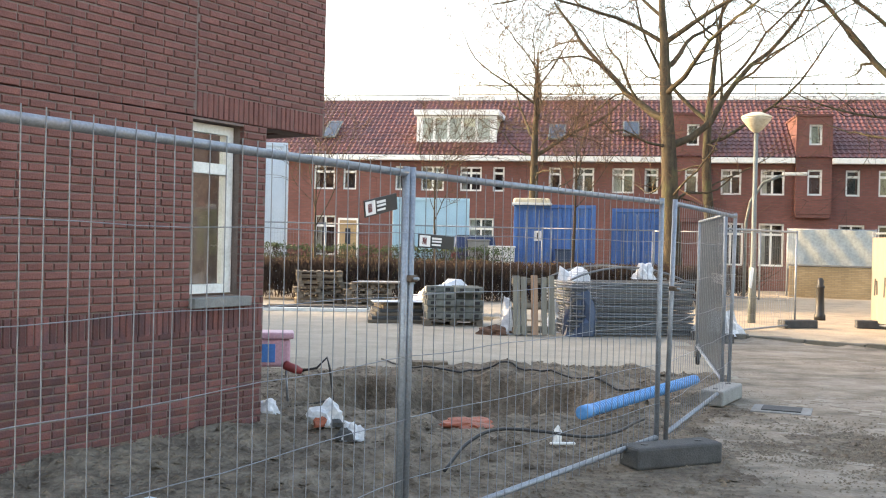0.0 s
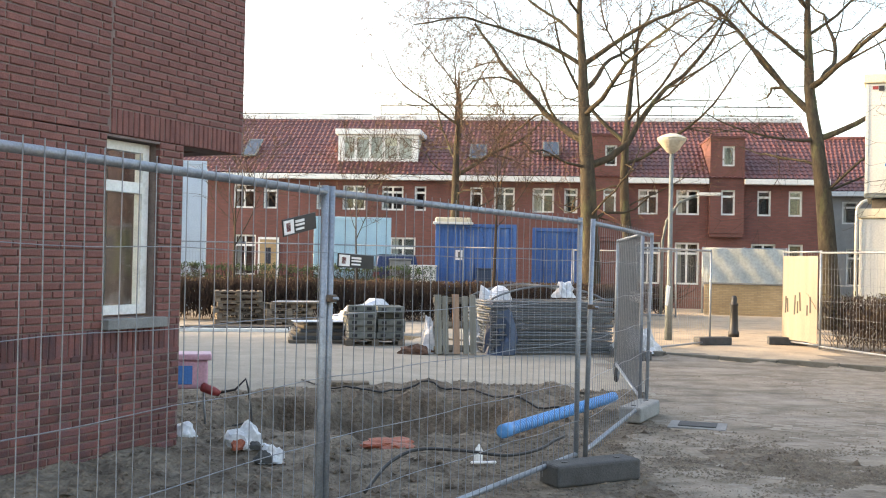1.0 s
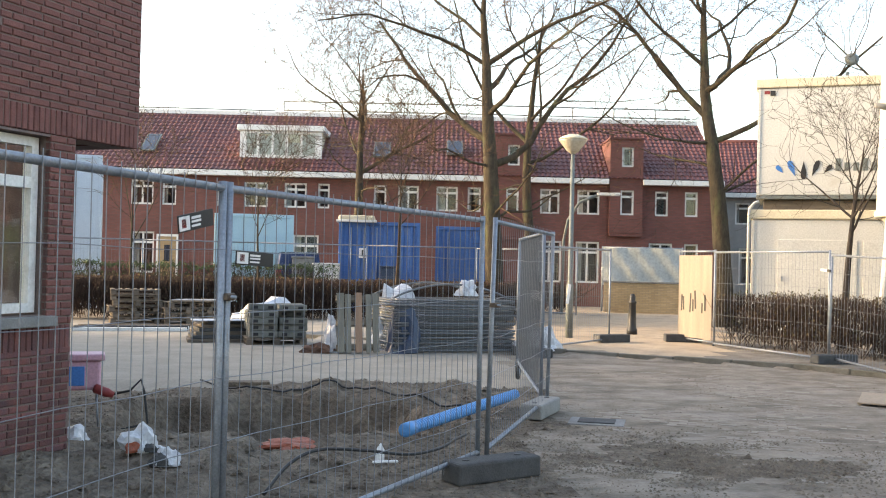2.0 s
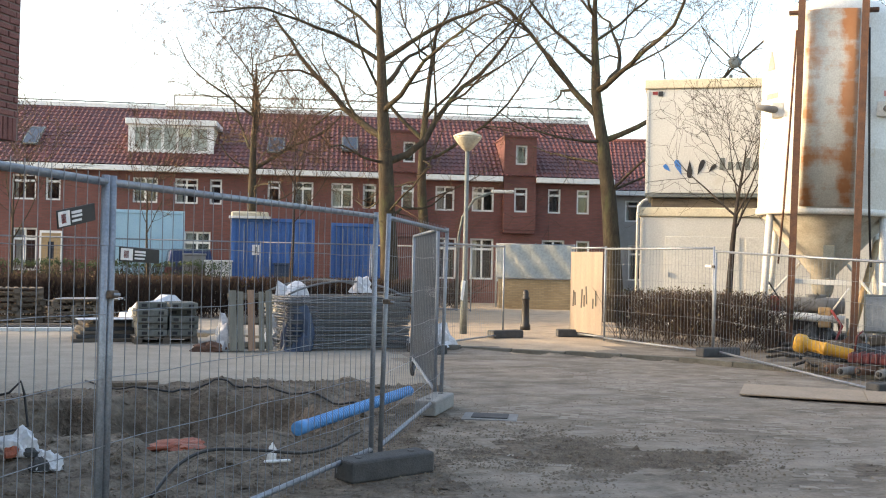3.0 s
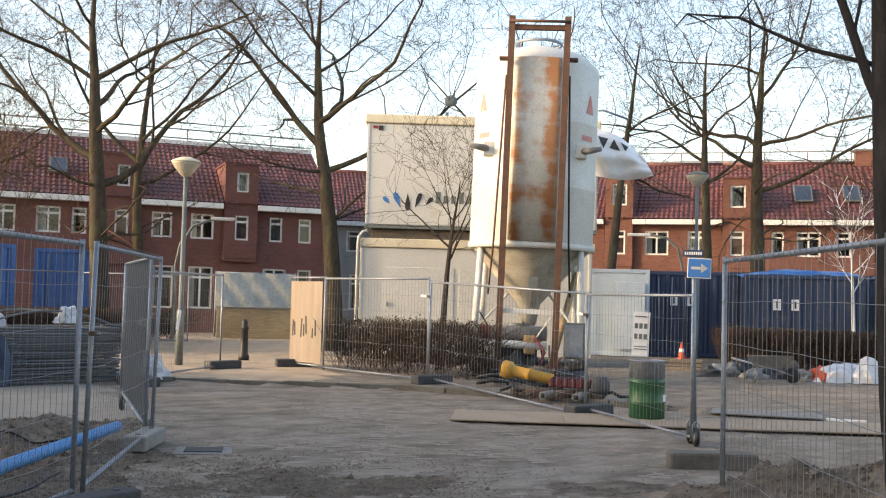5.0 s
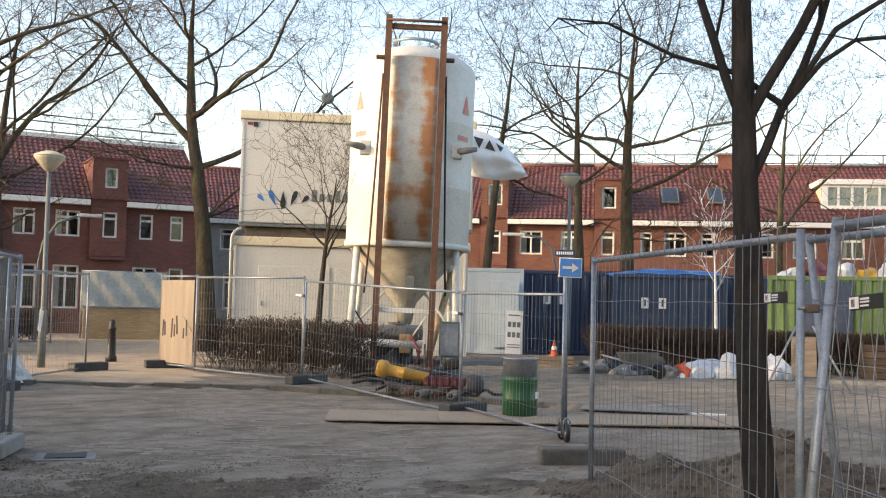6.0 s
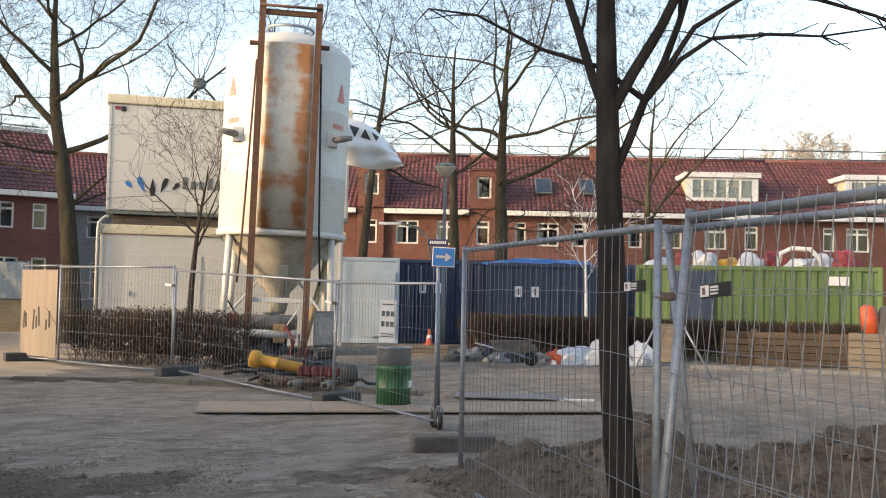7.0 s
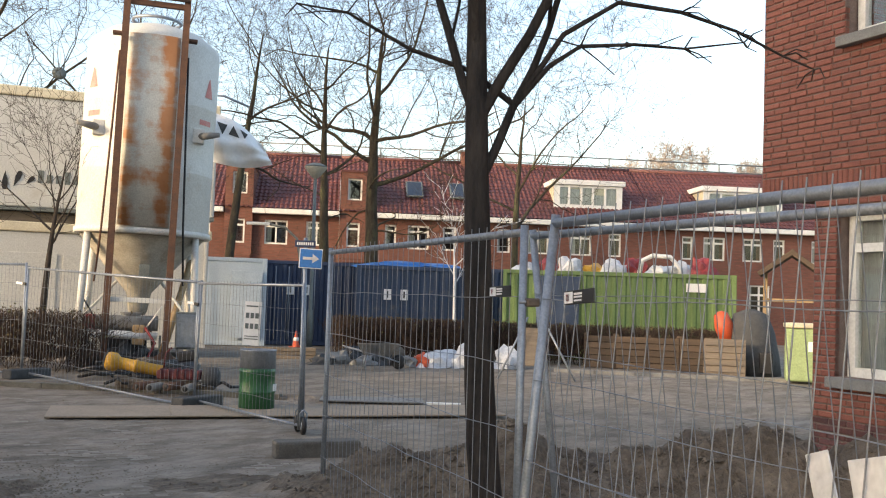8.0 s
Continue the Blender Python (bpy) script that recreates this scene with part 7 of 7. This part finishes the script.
part("body", bbox(-0.36, 0.36, -0.35, 0.35, 0.06, 1.28, 0.05, 3), mat("pale_green_plastic", (0.30, 0.39, 0.20), (0.25, 0.33, 0.165), 4, 0.5, 0, 0.03, 30), gb)
part("lid", bbox(-0.4, 0.4, -0.4, 0.4, 1.285, 1.4, 0.03, 2), CREAM, gb)
part("label", bbox(0.12, 0.3, -0.366, -0.353, 0.75, 0.98, 0.004), WHITE_S, gb)
for q in (-0.3, 0.3):
    part("wheel", lathe(bmesh.new(), [(0.02, -0.03), (0.09, -0.03), (0.09, 0.03), (0.02, 0.03)], 14), BLACK, gb, m=pose(q, 0.3, 0.09, 0, 90))
ct = thing("traffic_cone", pose(*polar(42.1, 27.3), 0.285, 0, 0, 0) @ Matrix.Scale(0.68, 4), "red and white traffic cone on a plank stack", "traffic cone")
part("body", lathe(bmesh.new(), [(0.17, 0.02), (0.14, 0.05), (0.03, 0.62), (0.01, 0.63)], 16), ORANGE, ct)
part("band", lathe(bmesh.new(), [(0.112, 0.24), (0.116, 0.24), (0.088, 0.38), (0.084, 0.38)], 16), WHITE_S, ct)
part("base", bbox(-0.2, 0.2, -0.2, 0.2, 0, 0.03, 0.01), ORANGE, ct)
st = thing("plank_stack", pose(*polar(41.3, 27.2), 0, 0, 0, -42), "low stack of weathered planks", "planks")
for k in range(6):
    part("board", bbox(-0.9 + 0.03 * (k % 2), 0.9, -0.3 + 0.3 * (k % 2), 0.0 + 0.3 * (k % 2), 0.1 * (k // 2), 0.1 * (k // 2) + 0.09, 0.006, 1), WOOD, st)
stone = thing("concrete_slab", pose(7.72, 8.02, ground_z(7.72, 8.02) - 0.03, 0, 0, -30), "old concrete kerb block on the edge of the lane", "block")
part("block", bbox(-0.46, 0.46, -0.12, 0.12, 0, 0.2, 0.03), mat("muddy_concrete", (0.15, 0.14, 0.125), (0.085, 0.078, 0.068), 4, 0.92, 0, 0.4, 50), stone)
# boards hung on the near right fence
for s_, z_, wd, ht, tl in ((1.66, 1.24, 0.085, 0.24, 18), (1.88, 1.16, 0.19, 0.44, 14)):
    plate(on_panel(G3, G2, 3.5 - s_, z_, tl, -0.05) @ pose(0, 0, 0, 0, 0, 180), wd, ht, [(-0.3, 0.3, -0.1 - 0.12 * k, -0.05 - 0.12 * k, GREYPAINT) for k in range(3)], "white notice board tied low on the fence", PLASTIC_W)

# dark clutter under the silo and along the fence
for k, (az_, d_, sx_, sz_, mt) in enumerate(((31.6, 21.6, 0.4, 0.45, BLACK), (32.9, 21.9, 0.5, 0.6, FOOT), (34.2, 22.1, 0.45, 0.5, BLACK), (35.1, 21.4, 0.4, 0.4, RUST), (35.9, 20.6, 0.5, 0.34, BLACK), (34.6, 20.2, 0.45, 0.3, EARTH), (31.0, 22.4, 0.3, 0.35, CONC))):
    x_, y_ = polar(az_, d_)
    crumpled("machine_scrap", pose(x_, y_, ground_z(x_, y_)), sx_, 0.3, sz_, mt, "dark grimy machine scrap under the silo", "scrap", 70 + k)
for k in range(5):
    x_, y_ = polar(31.9 + 0.85 * k, 19.2 + 0.35 * (k % 3))
    h_ = thing("rubber_hose", pose(x_, y_, ground_z(x_, y_)), "coiled black rubber hose on the ground", "hose", "hoses")
    part("coil", tube(bmesh.new(), [(0.3 * math.cos(a) * (1 + 0.15 * math.sin(3 * a + k)), 0.26 * math.sin(a), 0.04 + 0.016 * a + 0.03 * math.sin(2 * a + k)) for a in np.linspace(0, 4.4 * math.pi, 50)], 0.028, 6), BLACK, h_)

# parked car and boxes behind the hedge
car = thing("parked_car", pose(*polar(-0.9, 35.5), 0, 0, 0, -86), "dark blue parked car seen from behind", "car")
cm = mat("dark_blue_car_paint", (0.03, 0.045, 0.10), (0.025, 0.038, 0.085), 3, 0.25, 0.3, 0, 30)
part("body", bbox(-2.0, 2.0, -0.85, 0.85, 0.35, 1.15, 0.14, 4), cm, car)
bm = box(bmesh.new(), -1.3, 1.85, -0.78, 0.78, 1.10, 1.95)
for v in bm.verts:
    if v.co.z > 1.5:
        v.co.x *= 0.78
        v.co.y *= 0.82
bevelled(bm, 0.08, 3)
part("cabin", bm, cm, car)
part("rear_window", bbox(1.62, 1.66, -0.6, 0.6, 1.3, 1.78, 0.02), BLUE_SKYLIGHT, car, m=pose(0.0, 0, 0, 0, -6, 0))
for s_ in (-1, 1):
    part("tail_light", bbox(1.96, 2.03, s_ * 0.7 - 0.1, s_ * 0.7 + 0.1, 0.95, 1.35, 0.02), RED, car)
    for x0 in (-1.3, 1.3):
        wh = part("wheel", lathe(bmesh.new(), [(0.18, -0.1), (0.3, -0.1), (0.32, -0.05), (0.32, 0.05), (0.3, 0.1), (0.18, 0.1)], 20), BLACK, car, m=pose(x0, s_ * 0.78, 0.32, 90))
        part("rim", lathe(bmesh.new(), [(0.03, -0.08), (0.19, -0.09), (0.19, 0.09), (0.03, 0.08)], 14), GALV, wh)
for k, (az_, wd, ht_, mt, lb) in enumerate(((-0.55, 0.7, 1.75, FOOT_L, "grey site toilet behind the hedge"), (0.75, 0.85, 1.55, WHITE, "white storage box behind the hedge"), (4.2, 0.5, 1.5, SLATE_C, "dark blue storage box behind the hedge"))):
    x_, y_ = polar(az_, 33.2)
    bx2 = thing("storage_box", pose(x_, y_, 0, 0, 0, -az_), lb, "storage box")
    part("case", bbox(-wd / 2, wd / 2, 0, 0.8, 0, ht_, 0.03), mt, bx2)
    part("lid", bbox(-wd / 2 - 0.03, wd / 2 + 0.03, -0.03, 0.83, ht_ + 0.003, ht_ + 0.06, 0.02), mt, bx2)
# scribbles on the aqua trailer
trl = [o for o in scene.objects if o.name == "box_trailer"][0]
for k in range(5):
    part("scribble", tube(bmesh.new(), [(1.5 + 0.2 * k + 0.08 * math.sin(q * 1.9 + k), -0.045, 0.95 + 0.28 * math.cos(q * 1.3 + k) + 0.06 * q) for q in range(7)], 0.014, 5), BLACK, trl)

# ---- pieces: bricks and pavers ----
BR_Y = 0.055


BRICK_F = ((0, 1, 2, 3), (0, 4, 5, 1), (1, 5, 6, 2), (2, 6, 7, 3), (3, 7, 4, 0), (4, 8, 9, 5), (5, 9, 10, 6), (6, 10, 11, 7), (7, 11, 8, 4))


def brick_verts(a, b, z0, z1, front, back, rg):
    """A brick with a worn, eased front: inner face, eased edge, back edge."""
    w = (front - back) * 0.13
    j = [rg.uniform(0.003, 0.008) for _ in range(4)]
    e = [rg.uniform(-0.0022, 0.0022) for _ in range(4)]
    inner = [(a + j[0], front, z0 + 0.006), (b - j[1], front, z0 + 0.006), (b - j[2], front, z1 - 0.006), (a + j[3], front, z1 - 0.006)]
    outer = [(a, front - w, z0 + e[0]), (b, front - w, z0 + e[1]), (b, front - w, z1 + e[2]), (a, front - w, z1 + e[3])]
    return inner + outer + [(x, back, z) for x, _, z in outer]


def brick_mesh(ln, ht, material, flip, seed):
    return fast_mesh("brick", brick_verts(0.0, ln - 0.012, 0.0, ht - 0.0125, BR_Y if flip else 0.0, 0.0 if flip else BR_Y, random.Random(seed)), BRICK_F, material)


def lay(parent, s0, s1, z0, z1, skip, near, flip, material, joined_material, dark_below, seed):
    """Courses of mixed stretchers and headers; near(s, z) chooses the separate ones."""
    rg = random.Random(seed)
    meshes = {ln: [brick_mesh(ln, 0.0625, material, flip, q) for q in range(5)] for ln in (0.22, 0.11)}
    rest = {False: ([], []), True: ([], [])}
    z, count, odd = z0, 0, False
    while z < z1:
        odd = not odd
        s = s0 - 0.22 - (0.11 if odd else 0.0) - rg.uniform(-0.028, 0.028)
        while s < s1:
            ln = 0.22 if rg.random() < 0.96 else 0.11
            a, b = max(s, s0), min(s + ln, s1)
            s += ln
            if b - a < 0.03:
                continue
            for h in skip:
                if h[2] - 0.03 < z + 0.03 < h[3] + 0.03 and a < h[1] and b > h[0]:
                    if a < h[0] - 0.03:
                        b = h[0]
                    elif b > h[1] + 0.03:
                        a = h[1]
                    else:
                        a = b
            if b - a < 0.03:
                continue
            out = rg.uniform(-0.0025, 0.0025)
            y = (-BR_Y + out) if flip else out
            whole = abs((b - a) - ln) < 1e-6
            if whole and count < 300 and near(a, z):
                part("brick", rg.choice(meshes[ln]), None, parent, m=pose(a, y, z, 0, rg.uniform(-0.25, 0.25), 0))
                count += 1
            else:
                vs, fs = rest[z < dark_below]
                i = len(vs)
                vs += brick_verts(a, b - 0.012, z, z + 0.05, y + (BR_Y if flip else 0.0), y + (0.0 if flip else BR_Y), rg)
                fs += [tuple(i + q for q in f) for f in BRICK_F]
        z += 0.0625
    for low, (vs, fs) in rest.items():
        if vs:
            ob = part("brick_courses", fast_mesh("brick_courses", vs, fs, BRICK_D if low else joined_material), None, parent)
            ob["kind"] = "stuff"


def soldiers(parent, s0, s1, z0, ht, flip, material, skip=()):
    vs, fs = [], []
    rg = random.Random(5)
    s = s0
    while s < s1 - 0.04:
        if not any(h[0] - 0.03 < s < h[1] for h in skip):
            i = len(vs)
            y = (-BR_Y if flip else 0) + rg.uniform(-0.0025, 0.0025)
            vs += brick_verts(s, s + 0.051, z0, z0 + ht - 0.011, y + (BR_Y if flip else 0.0), y + (0.0 if flip else BR_Y), rg)
            fs += [tuple(i + q for q in f) for f in BRICK_F]
        s += 0.0625
    ob = part("soldier_course", fast_mesh("soldier_course", vs, fs, material), None, parent, "course of upright bricks")
    ob["kind"] = "stuff"


# Brighter, more orange copy of the red brick, with sunlight in its colour.
BRICK_RJ = mat("sun_toned_red_brick_rest", (0.255, 0.095, 0.07), (0.19, 0.068, 0.052), 9, 0.85, 0, 0.35, 70, stain=(0.20, 0.085, 0.07), stain_scale=3.0, stain_amount=0.3, by_piece=0.12, island=True)
BRICK_R = mat("sun_toned_red_brick", (0.255, 0.095, 0.07), (0.19, 0.068, 0.052), 9, 0.85, 0, 0.35, 70, stain=(0.20, 0.085, 0.07), stain_scale=3.0, stain_amount=0.3, by_piece=0.12)
lay(left, -4.2, 0.0, 0.0, 0.9, [], lambda s, z: False, False, BRICK, BRICK_J, 0.93, 1)
lay(left, -4.2, 0.0, 1.125, 2.67, [L_WIN], lambda s, z: -2.9 < s < -0.95, False, BRICK, BRICK_J, 0.93, 2)
lay(left, -4.2, -0.884, 2.6875, 4.75, [], lambda s, z: False, False, BRICK, BRICK_J, 0.93, 4)
lay(left, -0.875, 0.83, 2.90, 4.75, [], lambda s, z: False, False, BRICK, BRICK_J, 0.93, 9)
soldiers(left, -4.2, -0.01, 0.91, 0.215, False, BRICK_D)
soldiers(left, -0.872, 0.82, 2.685, 0.215, False, BRICK_J)
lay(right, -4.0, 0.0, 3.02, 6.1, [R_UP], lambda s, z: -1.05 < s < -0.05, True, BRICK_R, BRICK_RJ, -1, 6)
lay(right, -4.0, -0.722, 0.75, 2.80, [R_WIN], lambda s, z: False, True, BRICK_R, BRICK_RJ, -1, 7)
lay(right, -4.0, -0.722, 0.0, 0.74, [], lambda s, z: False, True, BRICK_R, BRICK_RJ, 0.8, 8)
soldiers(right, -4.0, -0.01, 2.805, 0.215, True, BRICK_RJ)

# pavers showing through the dirt
pv = thing("paving", pose(0, 0, 0), "worn concrete pavers showing through the dirt", "paving", kind="structure")
PAVER_MESH = mesh_of(bbox(-0.099, 0.099, -0.046, 0.046, -0.06, 0.0, 0.005, 1), "paver", PAVER)
rows_, count = [], 0
rg = random.Random(77)
pm_ = pose(0, 0, 0, 0, 0, -24)
cells = []
for j in range(-10, 190):
    for i in range(-5, 60):
        p = pm_ @ Vector((-0.5 + 0.21 * i + (0.105 if j % 2 else 0), 7.0 + 0.105 * j * 0.98, 0))
        az = math.degrees(math.atan2(p.x, p.y))
        d_ = math.hypot(p.x, p.y)
        if 13 < az < 44 and 7.2 < d_ < 17 and p.x > 2.6 and soil_kind(p.x, p.y) == 0:
            n = noise.noise(Vector((p.x * 0.75, p.y * 0.75, 40))) + 0.9 * noise.noise(Vector((p.x * 2.6, p.y * 2.6, 41)))
            cells.append((n, p.x, p.y))
cells.sort(reverse=True)
more_v, more_f = [], []
for k, (n, x, y) in enumerate(cells[:720]):
    z = ground_z(x, y) + 0.001 + rg.uniform(-0.004, 0.004)
    m = pose(x, y, z, rg.uniform(-1.6, 1.6), rg.uniform(-1.2, 1.2), -24 + rg.uniform(-3, 3))
    if k < 300:
        part("paver", PAVER_MESH, None, pv, m=m)
    else:
        i = len(more_v)
        more_v += [tuple(m @ Vector(q)) for q in ((-0.102, -0.049, -0.05), (0.102, -0.049, -0.05), (0.102, 0.049, -0.05), (-0.102, 0.049, -0.05), (-0.1, -0.047, 0), (0.1, -0.047, 0), (0.1, 0.047, 0), (-0.1, 0.047, 0))]
        more_f += [tuple(i + q for q in f) for f in ((4, 5, 6, 7), (0, 1, 5, 4), (1, 2, 6, 5), (2, 3, 7, 6), (3, 0, 4, 7))]
ob = part("paver_field", fast_mesh("paver_field", more_v, more_f, PAVER), None, pv)
ob["kind"] = "stuff"
# clods and stones on the soil and trodden over the lane
stone_v, stone_f = [], []
lane_v, lane_f = [], []


def clod(vs, fs, x, y, s):
    z = ground_z(x, y)
    i = len(vs)
    for q in range(5):
        a = math.pi * 0.4 * q + rg.uniform(-0.4, 0.4)
        vs.append((x + s * math.cos(a), y + s * math.sin(a) * rg.uniform(0.6, 1.1), z + rg.uniform(-0.3, 0.3) * s))
    vs.append((x + rg.uniform(-0.4, 0.4) * s, y + rg.uniform(-0.4, 0.4) * s, z + s * rg.uniform(0.5, 0.9)))
    fs += [(i + q, i + (q + 1) % 5, i + 5) for q in range(5)]


for k in range(26000):
    x, y = rg.uniform(-3.2, 4.8), rg.uniform(5.2, 13.6)
    if rg.random() < 0.35:
        x, y = 4.6 + rg.gauss(1.8, 1.4), 4.2 + rg.gauss(0, 1.5)
    if soil_kind(x, y) in (1, 2):
        clod(stone_v, stone_f, x, y, rg.uniform(0.006, 0.022) * (2.4 if rg.random() < 0.06 else 1))
for k in range(9000):
    x, y = 3.4 + rg.gauss(0, 0.85), 8.7 + rg.gauss(0, 0.7)
    n = noise.noise(Vector((x * 1.6, y * 1.6, 60)))
    if n > -0.15:
        clod(lane_v, lane_f, x, y, rg.uniform(0.005, 0.017) * (1.7 if rg.random() < 0.08 else 1))
for k in range(15000):
    az, d_ = radians(rg.uniform(10, 48)), rg.uniform(6.5, 16.5)
    x, y = d_ * math.sin(az), d_ * math.cos(az)
    n = noise.noise(Vector((x * 0.8, y * 0.8, 61))) + 0.6 * noise.noise(Vector((x * 2.4, y * 2.4, 62)))
    if n > 0.18 and soil_kind(x, y) == 0:
        clod(lane_v, lane_f, x, y, rg.uniform(0.004, 0.011) * (1.7 if rg.random() < 0.05 else 1))
LANE = mat("trodden_brown_clods", (0.22, 0.185, 0.148), (0.115, 0.094, 0.074), 5, 0.97, 0, 0.5, 60, spec=0.15)
tagged(new("soil_clods", fast_mesh("soil_clods", stone_v, stone_f, DUG)), "clods of earth and stones scattered on the soil", "soil", kind="stuff")
tagged(new("lane_clods", fast_mesh("lane_clods", lane_v, lane_f, LANE)), "brown clods trodden over the paved lane", "soil", kind="stuff")
